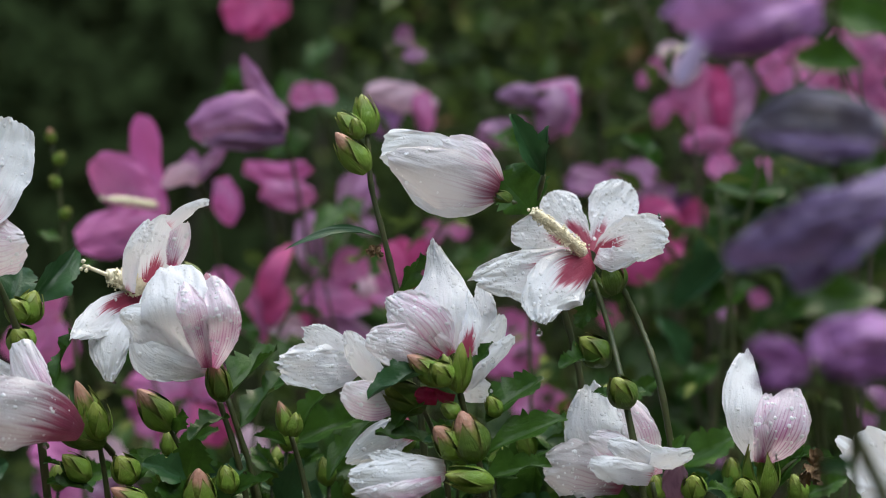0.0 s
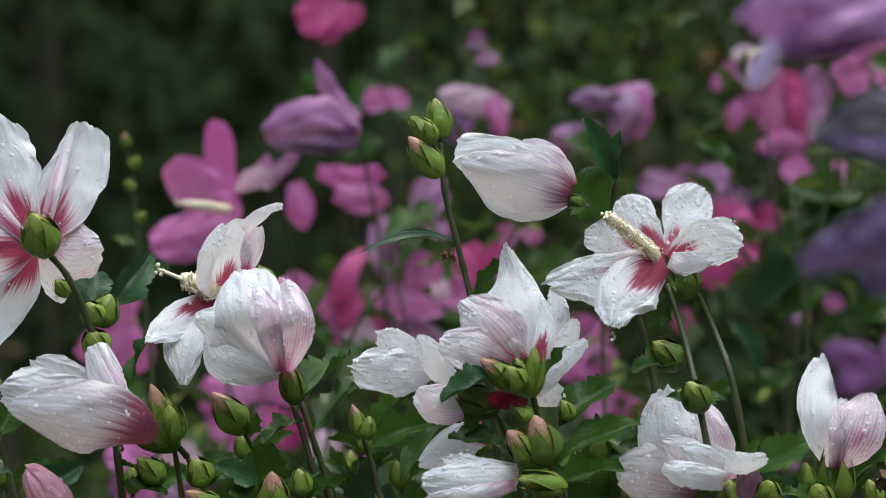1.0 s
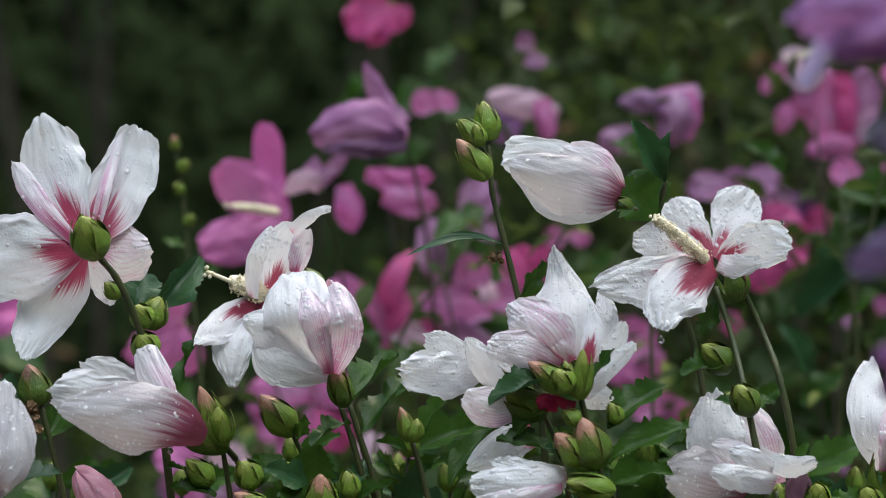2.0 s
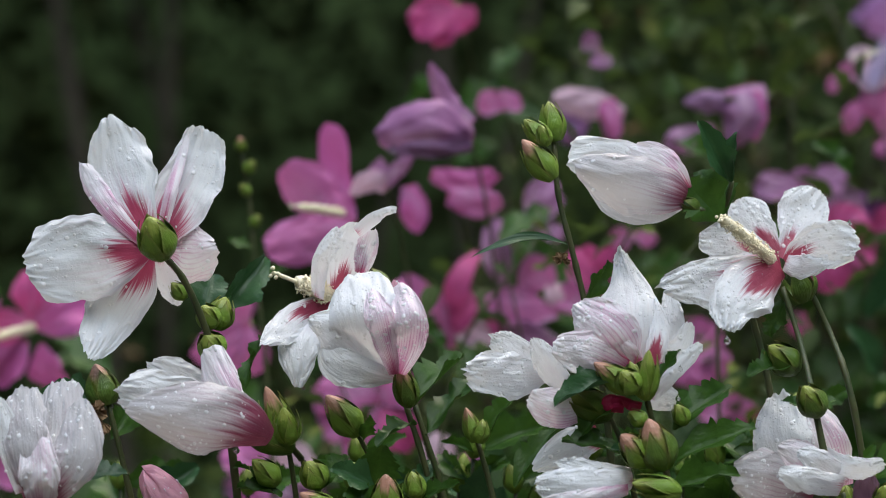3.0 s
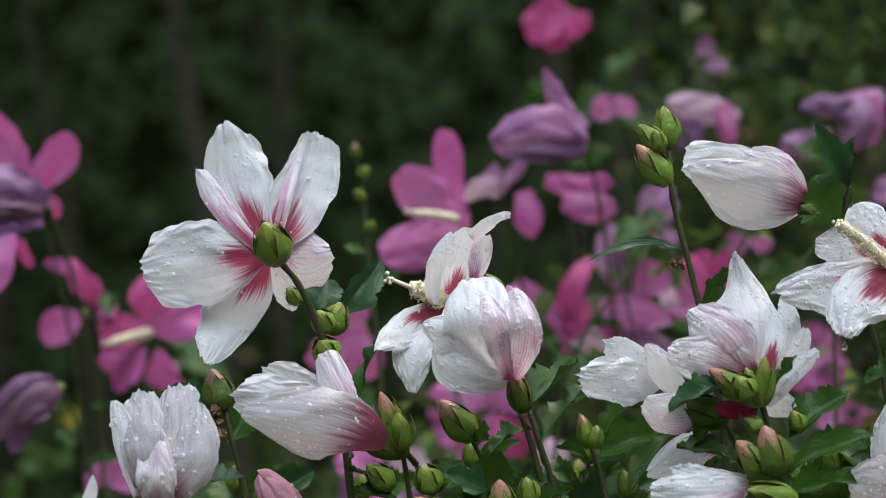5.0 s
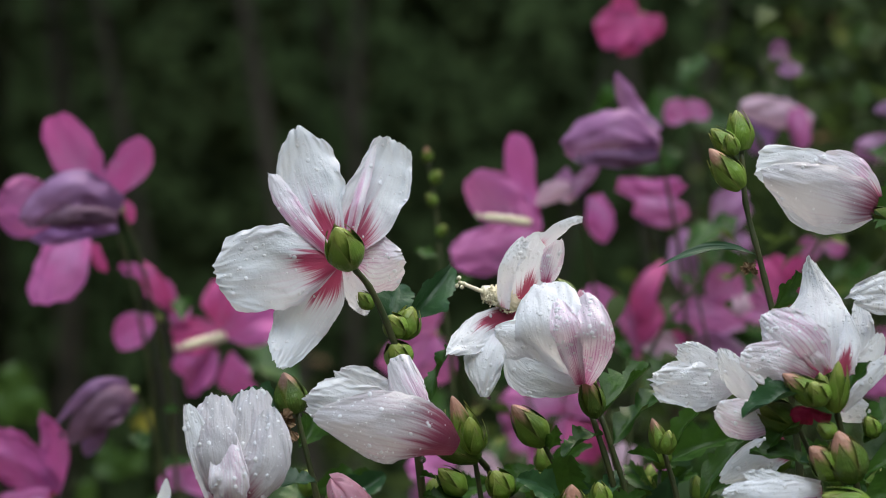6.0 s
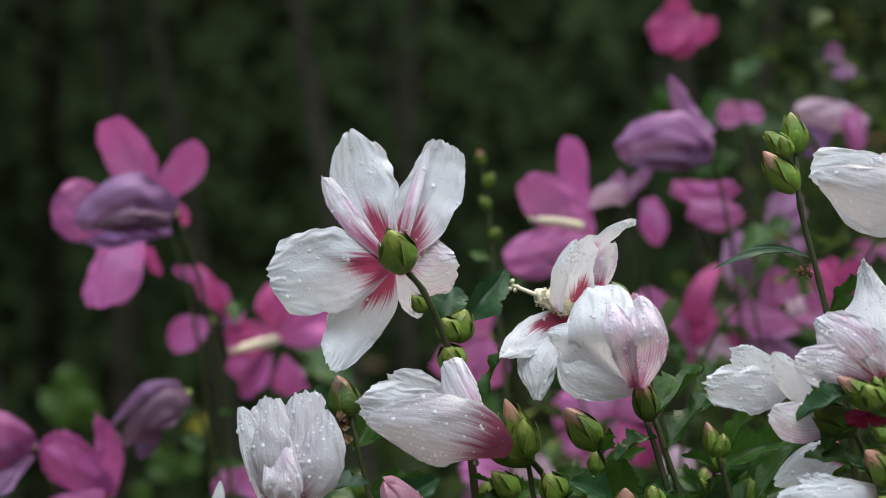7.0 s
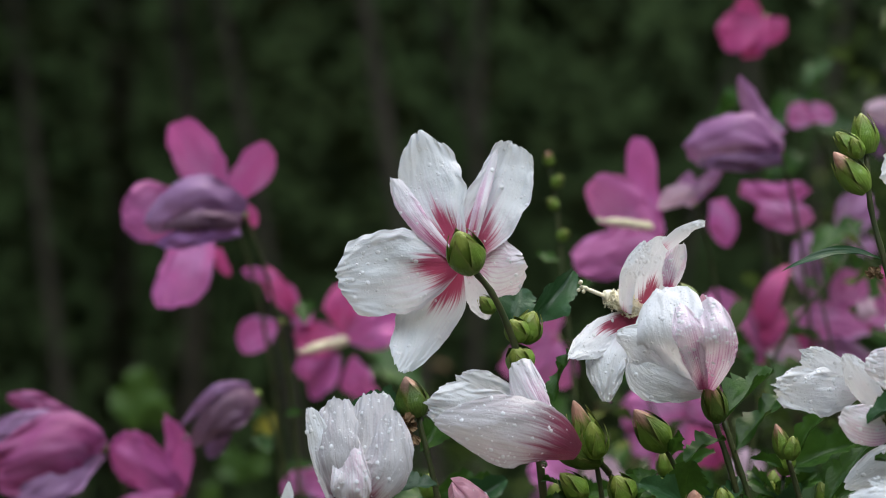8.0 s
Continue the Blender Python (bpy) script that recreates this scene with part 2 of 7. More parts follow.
# ---- builders ----
SPOT = {}      # where each parent stands


def thing(name, at, label, category, group=""):
    ob = new(name)
    ob.empty_display_size = 0.02
    ob.location = at
    SPOT[ob] = Vector(at)
    return tagged(ob, label, category, group)


def part(name, data, material, parent, label="", origin=None):
    """One mesh (verts, faces, uvs) in world metres as a part of its parent."""
    verts, faces, uvs = data
    pts = np.array([tuple(v) for v in verts], dtype=float)
    c = pts.mean(axis=0) if origin is None else np.array(origin)
    me = bpy.data.meshes.new(name)
    me.from_pydata((pts - c).tolist(), [], faces)
    if uvs is not None:
        lay = me.uv_layers.new(name="UVMap")
        idx = np.empty(len(me.loops), dtype=np.int32)
        me.loops.foreach_get("vertex_index", idx)
        lay.data.foreach_set("uv", np.array(uvs, dtype=np.float32)[idx].ravel())
    me.polygons.foreach_set("use_smooth", [True] * len(me.polygons))
    me.materials.append(material)
    ob = new(name, me)
    here = Vector(c.tolist())
    if parent is not None:
        ob.parent = parent
        ob.location = here - SPOT[parent]
    else:
        ob.location = here
    SPOT[ob] = here
    return tagged(ob, label) if label else ob


def placed(name, me, m, parent, label=""):
    """A shared mesh at the world pose m, under its parent."""
    ob = new(name, me)
    ob.parent = parent
    ob.matrix_basis = Matrix.Translation(-SPOT[parent]) @ m
    SPOT[ob] = m.translation.copy()
    return tagged(ob, label) if label else ob


def grid_faces(nu, nv, ring=False):
    w = nu if ring else nu + 1
    return [(j * w + i, j * w + (i + 1) % w, (j + 1) * w + (i + 1) % w, (j + 1) * w + i) for j in range(nv) for i in range(nu)]


def smooth(x, a, b):
    x = min(max((x - a) / (b - a), 0.0), 1.0)
    return x * x * (3 - 2 * x)


def axes(base, tip, face):
    along = Vector(tip) - Vector(base)
    length = along.length
    along.normalize()
    n = Vector(face)
    n = (n - along * n.dot(along)).normalized()
    return along, along.cross(n), n, length


def unit(name, data, material):
    verts, faces, uvs = data
    me = bpy.data.meshes.new(name)
    me.from_pydata([tuple(v) for v in verts], [], faces)
    lay = me.uv_layers.new(name="UVMap")
    for lp in me.loops:
        lay.data[lp.index].uv = uvs[lp.vertex_index]
    me.polygons.foreach_set("use_smooth", [True] * len(me.polygons))
    me.materials.append(material)
    return me


BALL = None


def ball_data():
    global BALL
    if BALL is None:
        bm = bmesh.new()
        bmesh.ops.create_icosphere(bm, subdivisions=2, radius=1)
        bm.verts.index_update()
        BALL = ([v.co.copy() for v in bm.verts], [tuple(v.index for v in f.verts) for f in bm.faces])
        bm.free()
    return BALL


def drops(parent, spots, rng, name="rainwater"):
    """Beads of rain: spots are (place, normal, radius)."""
    bv, bf = ball_data()
    bf = [f for f in bf if sum(bv[i].z for i in f) > 0.1]
    verts, faces = [], []
    for p, n, r in spots:
        q = n.to_track_quat("Z", "Y").to_matrix()
        k = len(verts)
        a, b = rng.uniform(0.88, 1.12), rng.uniform(0.26, 0.38)
        verts += [p + q @ Vector((v.x * r * a, v.y * r / a, v.z * r * b + r * 0.10)) for v in bv]
        faces += [tuple(k + i for i in f) for f in bf]
    if verts:
        tagged(part(name, (verts, faces, None), BEAD, parent, "rain drops, white body in place of gathered light"), kind="stuff")


def petal(parent, base, tip, width, face=(0, -1, 0), mat=None, bend=0.08, cup=0.06, ruffle=0.055, curl=0.0, twist=0.0,
          claw=0.12, wide=0.58, seed=0, rain=0, res=1.0, name="petal", ragged=1.0, skew=0.0, point=0.0):
    """A petal that fans out from its claw to a rounded rim, seen from the side that face points to."""
    rng = random.Random(seed * 7 + 3)
    base = Vector(base)
    along, side, n, length = axes(base, tip, face)
    nu, nv = int(60 * res), int(24 * res)
    ph = [rng.uniform(0, 6.3) for _ in range(8)]
    off = Vector((rng.uniform(0, 50), rng.uniform(0, 50), 0))
    c, a_, b_ = wide * length, (1 - wide) * length, width * 0.5
    top = math.atan(b_ / math.sqrt(max(c * c - a_ * a_, 0.02 * length * length)))

    def at(u, v):
        phi = top * 0.999 * (0.55 * u + 0.45 * math.sin(u * math.pi / 2))
        sn, cs = math.sin(phi), math.cos(phi)
        qa = (sn / b_) ** 2 + (cs / a_) ** 2
        qb = cs * c / a_ ** 2
        root = max(qb * qb - qa * (c * c / a_ ** 2 - 1), 0.0)
        rim = (qb + math.sqrt(root)) / qa
        rim *= 1 + ragged * (0.022 * math.sin(u * 6 + ph[1]) + 0.016 * math.sin(u * 15 + ph[2]) + 0.016 * math.sin(u * 27 + ph[7]) + 0.09 * noise.noise(Vector((u * 4.0, ph[0], 0))) + 0.030 * noise.noise(Vector((u * 17.0, ph[3], 0))) + 0.020 * noise.noise(Vector((u * 40.0, ph[4], 0))))
        r = rim * v
        y = r * cs / length
        x = r * sn + claw * b_ * u * (1 - v)
        x = x * (1 - point * smooth(y, 0.4, 1.0)) + skew * width * y * y
        w = x / b_
        z = 4 * bend * length * y * (1 - y) + cup * width * w * w
        z += curl * length * smooth(y, 0.55, 1.2) ** 1.4
        fr = ruffle * width * smooth(v, 0.45, 1.05) * smooth(y, 0.1, 0.6)
        z += fr * (math.sin(u * 7 + ph[3]) + 0.7 * math.sin(u * 14 + ph[4]) + 0.4 * math.sin(u * 25 + ph[5]))
        z += 0.055 * width * noise.noise(Vector((w * 1.6, y * 2.2, 0)) + off) * smooth(y, 0.05, 0.4)
        z += 0.040 * width * noise.noise(Vector((w * 5.0, y * 3.5, 7)) + off) * smooth(y, 0.05, 0.4)
        z += 0.014 * width * noise.noise(Vector((w * 13.0, y * 11.0, 3)) + off) * smooth(y, 0.3, 0.9)
        z += 0.011 * width * math.sin(u * 16 + ph[6]) * smooth(y, 0.1, 0.5)
        a = twist * y
        return base + along * (y * length) + side * (x * math.cos(a)) + n * (z + x * math.sin(a)), y

    verts, uvs = [], []
    for j in range(nv + 1):
        for i in range(nu + 1):
            p, y = at(2 * i / nu - 1, j / nv)
            verts.append(p)
            uvs.append((i / nu, y))
    ob = part(name, (verts, grid_faces(nu, nv), uvs), mat or WHITE, parent)
    if rain:
        spots = []
        for _ in range(int(rain * 5.2)):
            u, v = rng.uniform(-0.95, 0.95), math.sqrt(rng.uniform(0.24, 0.97))
            p = at(u, v)[0]
            m = (at(u + 0.02, v)[0] - p).cross(at(u, v + 0.02)[0] - p)
            m = m.normalized() if m.length > 0 else n
            if m.dot(n) < 0:
                m = -m
            spots.append((p, m, rng.choice(DROP)))
        drops(parent, spots, rng)
    return ob


def blend_rows(rows, t):
    """A smooth curve through a few stations, at t from 0 to 1."""
    n = len(rows) - 1
    k = min(int(t * n), n - 1)
    q = t * n - k
    a, b, c, d = (np.array(rows[min(max(k + j, 0), n)], dtype=float) for j in (-1, 0, 1, 2))
    return b + 0.5 * q * (c - a + q * (2 * a - 5 * b + 4 * c - d + q * (3 * (b - c) + d - a)))


def blade(parent, spine, widths, mat=None, cup=0.15, ruffle=0.045, dome=0.3, ragged=1.0, lean=0.0, seed=0, rain=0, res=1.0, name="petal", face=(0, -1, 0), crumple=1.0):
    """A petal along a bent rib, with its own width to each side of it. cup: how far its middle swells towards face; dome: how far its corners fall back; crumple: how creased it is."""
    rng = random.Random(seed * 11 + 1)
    ph = [rng.uniform(0, 50) for _ in range(8)]
    nu, nv = int(46 * res), int(40 * res)
    face = Vector(face).normalized()
    fine = 120
    line = [Vector(blend_rows(spine, k / fine)) for k in range(fine + 1)]
    span = [np.maximum(blend_rows(widths, k / fine), 0.0003) for k in range(fine + 1)]
    size = max(a + b for a, b in widths) * 0.5
    long = sum((line[k + 1] - line[k]).length for k in range(fine))

    def at(u, v):
        g = 1 if u > 0 else 0
        notch = 0.050 * noise.noise(Vector((u * 2.0, ph[4], 0))) + 0.030 * noise.noise(Vector((u * 6, ph[5], 0))) + 0.009 * noise.noise(Vector((u * 13, ph[6], 0)))
        y = v * (1 - dome * abs(u) ** 2.6 + ragged * notch * v ** 3)
        q = min(max(y, 0.0), 1.0) * fine
        k = min(int(q), fine - 1)
        c = line[k].lerp(line[k + 1], q - k)
        d = (line[min(k + 4, fine)] - line[max(k - 3, 0)]).normalized()
        if y > 1:
            c = c + d * ((y - 1) * long)
        n = (face - d * face.dot(d)).normalized()
        l, r = span[k] + (span[k + 1] - span[k]) * (q - k)
        h = r if u > 0 else l
        jag = 0.13 * noise.noise(Vector((v * 3.5, ph[g], 0))) + 0.07 * noise.noise(Vector((v * 9, ph[g + 2], 0))) + 0.028 * noise.noise(Vector((v * 22, ph[g], 5)))
        x = u * h * (1 + ragged * jag * abs(u) * smooth(v, 0.15, 0.5))
        z = cup * size * (1 - u * u) * min(1.0, h / size + 0.3) * smooth(v, -0.2, 0.4) + lean * size * u
        rim = max(smooth(abs(u), 0.45, 1.0), smooth(v, 0.65, 1.0)) * smooth(v, 0.1, 0.5)
        z += ruffle * size * rim * 2.4 * (noise.noise(Vector((u * 3.2, v * 4, ph[7]))) + 0.7 * noise.noise(Vector((u * 8, v * 9, ph[7]))))
        b = v * long / size
        z += crumple * size * smooth(v, 0.05, 0.35) * (0.13 * noise.noise(Vector((u * 1.3, b * 0.9, ph[2]))) + 0.045 * noise.noise(Vector((u * 3, b * 1.9, ph[3]))) + 0.016 * noise.noise(Vector((u * 8, b * 6, ph[1]))))
        z += 0.003 * size * math.sin(u * 24 + ph[0] + 3 * noise.noise(Vector((u * 2, v * 3, ph[6])))) * smooth(v, 0.1, 0.4)
        return c + d.cross(n) * x + n * z, n, y

    verts, uvs = [], []
    for j in range(nv + 1):
        for i in range(nu + 1):
            u = 2 * i / nu - 1
            p, n, y = at(0.6 * u + 0.4 * math.sin(u * math.pi / 2), j / nv)
            verts.append(p)
            uvs.append((i / nu, y))
    ob = part(name, (verts, grid_faces(nu, nv), uvs), mat or WHITE, parent)
    if rain:
        spots = []
        for _ in range(int(rain * 3.2)):
            v, u = 0.12 + 0.86 * math.sqrt(rng.random()), rng.uniform(-0.95, 0.95)
            p, n, y = at(u, v)
            m = (at(u + 0.03, v)[0] - p).cross(at(u, v + 0.02)[0] - p)
            if m.length > 0:
                m.normalize()
                spots.append((p, m if m.dot(n) > 0 else -m, rng.choice(DROP)))
        drops(parent, spots, rng)
    return ob


DROP = (0.0002, 0.00025, 0.0003, 0.0003, 0.0003, 0.00035, 0.0004, 0.0004, 0.0005, 0.0005, 0.0006, 0.0007, 0.0009, 0.0011)


def furled(parent, base, tip, radius, mat=None, folds=5, lip=0.5, belly=0.6, flat=1.0, face=(0, -1, 0), open_by=0.15, seed=0, rain=0, bow=0.0, wrap=1.9, res=1.0, crease=0.10):
    """Petals rolled round each other, as in a flower that is closing: one sheet for each petal."""
    rng = random.Random(seed * 13 + 5)
    base = Vector(base)
    along, side, n, length = axes(base, tip, face)
    spots = []
    for k in range(folds):
        mid = 2 * math.pi * (k + rng.uniform(-0.15, 0.15)) / folds + 0.6
        reach = 1 + rng.uniform(-0.13, 0.06)
        grow = 1 + rng.uniform(-0.05, 0.09)
        ph = [rng.uniform(0, 6.3) for _ in range(4)]
        nu, nv = int(16 * res), int(18 * res)

        def at(u, v):
            a = mid + u * wrap * 0.5 * (0.55 + 0.45 * v)
            e = max(v - belly, 0.0) / (1.0 - belly)
            r = smooth(v, -0.2, belly) * (lip + (1 - lip) * math.sqrt(max(1 - e * e, 0.0))) * radius
            r *= grow * (1 + 0.05 * u)
            r += radius * open_by * smooth(v, 0.6, 1.0) * (math.sin(u * 5 + ph[0]) * 0.5 + 0.3 * math.sin(u * 11 + ph[1]))
            r *= 1 + 0.012 * math.sin(u * 13 + ph[2]) * smooth(v, 0.1, 0.4)
            r *= 1 + crease * (noise.noise(Vector((u * 3.0, v * 3.5, ph[0]))) + 0.6 * noise.noise(Vector((u * 8.0, v * 6.0, ph[1])))) * smooth(v, 0.05, 0.3)
            y = v * reach * (1 - 0.16 * u * u * v + 0.04 * math.sin(u * 7 + ph[3]) * v)
            b = 4 * bow * length * y * (1 - y)
            return base + along * (y * length) + side * (r * math.cos(a)) + n * (r * flat * math.sin(a) + 0) + Vector((0, 0, b))

        verts, uvs = [], []
        for j in range(nv + 1):
            for i in range(nu + 1):
                u, v = 2 * i / nu - 1, j / nv
                verts.append(at(u, v))
                uvs.append((i / nu, v))
        part("petal", (verts, grid_faces(nu, nv), uvs), mat or FURL, parent)
        for _ in range(rain // folds):
            u, v = rng.uniform(-0.95, 0.95), rng.uniform(0.1, 0.97)
            p = at(u, v)
            m = (p - (base + along * (p - base).dot(along)))
            if m.length > 1e-6:
                spots.append((p, m.normalized(), rng.choice(DROP)))
    if spots:
        drops(parent, spots, rng)


def tube(points, r0, r1, sides=8, steps=5, nodes=0.0, seed=0):
    """A round, tapering shoot through some points."""
    rng = random.Random(seed)
    p = [Vector(q) for q in points]
    way = []
    for k in range(len(p)):
        d = Vector((0, 0, 0))
        if k > 0:
            d += (p[k] - p[k - 1]).normalized()
        if k < len(p) - 1:
            d += (p[k + 1] - p[k]).normalized()
        way.append(d.normalized())
    line = []
    for k in range(len(p) - 1):
        size = (p[k + 1] - p[k]).length
        for q in range(steps):
            t = q / steps
            line.append(p[k] * (2 * t ** 3 - 3 * t * t + 1) + way[k] * (size * (t ** 3 - 2 * t * t + t))
                        + p[k + 1] * (3 * t * t - 2 * t ** 3) + way[k + 1] * (size * (t ** 3 - t * t)))
    line.append(p[-1])
    verts, uvs = [], []
    for k, c in enumerate(line):
        d = (line[min(k + 1, len(line) - 1)] - line[max(k - 1, 0)]).normalized()
        a = d.orthogonal().normalized()
        b = d.cross(a)
        t = k / (len(line) - 1)
        r = (r0 + (r1 - r0) * t) * (1 + nodes * (1 if k % 4 == 0 else 0) + rng.uniform(-0.04, 0.04))
        for s in range(sides):
            w = 2 * math.pi * s / sides
            verts.append(c + a * (r * math.cos(w)) + b * (r * math.sin(w)))
            uvs.append((s / sides, t))
    n = len(line) - 1
    faces = grid_faces(sides, n, True)
    faces += [tuple(range(sides))[::-1], tuple(n * sides + s for s in range(sides))]
    return verts, faces, uvs


def stem(parent, points, r0=0.0017, r1=0.0013, mat=None, name="stem", seed=1, rooted=False):
    if rooted:      # down to the soil
        p = Vector(points[0])
        rng = random.Random(seed)
        points = [(p.x + rng.uniform(-0.05, 0.05), p.y + rng.uniform(0.0, 0.1), -0.02), (p.x + rng.uniform(-0.02, 0.02), p.y + 0.02, p.z * 0.55), *points]
        r0 *= 1.25
    return part(name, tube(points, r0 * 0.84, r1 * 0.84, 8, 6, 0.16, seed), mat or STEM, parent)


def lathe(profile, sides, ribs=0.0, count=5):
    verts, uvs = [], []
    for j, (r, z) in enumerate(profile):
        for s in range(sides):
            a = 2 * math.pi * s / sides
            k = r * (1 + ribs * math.cos(count * a))
            verts.append(Vector((k * math.cos(a), k * math.sin(a), z)))
            uvs.append((s / sides, z))
    n = len(profile) - 1
    return verts, grid_faces(sides, n, True) + [tuple(range(sides))[::-1], tuple(n * sides + s for s in range(sides))], uvs


def sepal_data():
    """One sepal of a bud one metre long: a broad pointed scale that hugs the bud and meets its neighbours."""
    verts, uvs = [], []
    for j in range(13):
        v = j / 12
        k = v * 0.97
        swell = 0.345 * smooth(k, -0.32, 0.36) * (1 - smooth(k, 0.40, 1.18)) ** 0.8
        for i in range(9):
            u = i / 4 - 1
            r = swell + 0.016 + 0.022 * (1 - u * u) * (1 - v) + 0.028 * abs(u) ** 3 * smooth(v, 0.2, 0.5)
            a = u * 0.70 * (1 - v ** 3.2)
            verts.append(Vector((r * math.cos(a), r * math.sin(a), k)))
            uvs.append((i / 8, v))
    return verts, grid_faces(8, 12), uvs


def bract_data():
    """One thin bract under the bud."""
    verts, uvs = [], []
    for j in range(5):
        v = j / 4
        w = 0.055 * (1 - v ** 1.5) + 0.004
        for u in (-1, 0, 1):
            verts.append(Vector((0.12 + 0.34 * v - 0.05 * v * v, u * w, 0.02 + 0.30 * v * v + 0.05 * v + 0.02 * abs(u))))
            uvs.append((u * 0.5 + 0.5, v))
    return verts, grid_faces(2, 4), uvs


BUD_PROFILE = [(0.05, 0.0), (0.17, 0.03), (0.27, 0.12), (0.325, 0.26), (0.33, 0.42), (0.295, 0.58), (0.23, 0.74), (0.15, 0.87), (0.07, 0.96), (0.015, 1.0)]
BODY_GREEN = unit("bud", lathe(BUD_PROFILE, 15, 0.04), BUD_GREEN)
BODY_PINK = unit("bud", lathe([(r * (1.0 if z < 0.7 else 0.95), z * 1.12) for r, z in BUD_PROFILE], 15, 0.05), BUD_PINK)
SEPAL_MESH = unit("sepal", sepal_data(), SEPAL)
SEPAL_MESH_DARK = unit("sepal", sepal_data(), SEPAL_DARK)
BRACT_MESH = unit("bract", bract_data(), SEPAL_DARK)


def along_z(base, tip, fat=1.0, spin=0.0):
    d = Vector(tip) - Vector(base)
    q = d.to_track_quat("Z", "Y").to_matrix().to_4x4()
    s = d.length
    return Matrix.Translation(base) @ q @ Matrix.Rotation(spin, 4, "Z") @ Matrix.Diagonal((s * fat, s * fat, s, 1))


def bud(parent, base, tip, fat=1.0, pink=False, dark=False, name="bud", spin=0.3, loose=0.0):
    tip = Vector(base) + (Vector(tip) - Vector(base)) * 0.84
    m = along_z(base, tip, fat, spin)
    ob = placed(name, BODY_PINK if pink else BODY_GREEN, m, parent, "bud with pink petals showing at its tip" if pink else "")
    for k in range(5):
        s = new("sepal", SEPAL_MESH_DARK if dark else SEPAL_MESH)
        s.parent = ob
        s.matrix_basis = Matrix.Rotation(2 * math.pi * k / 5, 4, "Z") @ Matrix.Rotation(0.08 + loose, 4, "Y")
    for k in range(7):
        b = new("bract", BRACT_MESH)
        b.parent = ob
        b.matrix_basis = Matrix.Rotation(0.4 + 2 * math.pi * k / 7, 4, "Z")
    return ob


def calyx(parent, base, tip, fat=1.0, spin=0.2, dark=False, loose=0.25):
    """The green cup under an open flower."""
    m = along_z(base, tip, fat, spin)
    root = SPOT[parent]
    for k in range(5):
        s = placed("sepal", SEPAL_MESH_DARK if dark else SEPAL_MESH, m @ Matrix.Rotation(2 * math.pi * k / 5, 4, "Z") @ Matrix.Rotation(loose, 4, "Y"), parent)
    for k in range(7):
        placed("bract", BRACT_MESH, m @ Matrix.Rotation(0.4 + 2 * math.pi * k / 7, 4, "Z"), parent)


def leaf_data(seed, teeth=0.34):
    """A leaf one metre long: three uneven lobes with coarse teeth, folded along its rib."""
    rng = random.Random(seed)
    lobe, notch = rng.uniform(0.30, 0.40), rng.uniform(0.52, 0.6)
    fold, droop, wave = rng.uniform(0.2, 0.7), rng.uniform(0.0, 0.4), rng.uniform(0.03, 0.07)
    depth = rng.uniform(0.12, 0.4)
    rows = 42
    verts, uvs = [], []
    for j in range(rows + 1):
        v = j / rows
        for i in range(9):
            u = i / 4 - 1
            shift = 0.03 if u > 0 else -0.02
            h = 0.36 * smooth(v, -0.06, lobe) * (1 - smooth(v, lobe, 1.18)) ** 0.75 / 0.9
            h *= 1 - depth * math.exp(-((v - notch + shift) / 0.05) ** 2)
            t = 1 - (v * 5.6 + shift * 9 + 0.5 * noise.noise(Vector((v * 4, seed, shift * 40)))) % 1.0
            h *= 1 + teeth * (t - 0.5) * smooth(v, 0.12, 0.3)
            h = max(h, 0.006) * (1 - smooth(v, 0.97, 1.02))
            x = u * h
            y = v + 0.35 * abs(u) * h
            z = fold * abs(x) - droop * v * v + wave * math.sin(v * 12 + seed + (1 if u > 0 else 3)) * abs(u)
            verts.append(Vector((x, y, z)))
            uvs.append((u * 0.5 + 0.5, v))
    return verts, grid_faces(8, rows), uvs


LEAVES = [unit("leaf", leaf_data(s), LEAF) for s in range(6)]
LEAVES_YOUNG = [unit("leaf", leaf_data(s + 40, 0.2), LIME) for s in range(2)]
LEAVES_YELLOW = [unit("leaf", leaf_data(s + 50, 0.2), YELLOW) for s in range(2)]
LEAVES_BLUE = [unit("leaf", leaf_data(s + 20, 0.16), LEAF_BLUE) for s in range(3)]


def leaf(parent, base, tip, face=(0, -0.5, 0.8), width=1.0, kind=0, blue=False, name="leaf", pool=None):
    along, side, n, length = axes(base, tip, face)
    m = Matrix((side, along, n)).transposed().to_4x4()
    m = Matrix.Translation(base) @ m @ Matrix.Diagonal((length * width, length, length, 1))
    pool = pool or (LEAVES_BLUE if blue else LEAVES)
    return placed(name, pool[kind % len(pool)], m, parent)


def hang(parent, at, r=0.0013):
    """A drop about to fall: round below, drawn out above."""
    prof = [(0.05, 1.7), (0.22, 1.35), (0.5, 0.95), (0.8, 0.55), (0.98, 0.1), (0.95, -0.3), (0.7, -0.7), (0.35, -0.93), (0.05, -1.0)]
    verts, faces, uvs = lathe(prof[::-1], 14)
    part("hanging_drop", ([Vector(at) + v * r for v in verts], faces, uvs), GLASSY, parent, "clear hanging rain drop")


def withered(parent, at, size, seed=0):
    """A dried, crumpled bloom."""
    rng = random.Random(seed)
    for k in range(7):
        d = Vector((rng.uniform(-1, 1), rng.uniform(-1, 0.4), rng.uniform(-1, 0.8))).normalized() * size
        petal(parent, at, Vector(at) + d, size * 0.9, (rng.uniform(-1, 1), -1, rng.uniform(-1, 1)), DRIED, bend=0.25, ruffle=0.2, curl=0.4, seed=seed + k, res=0.5)


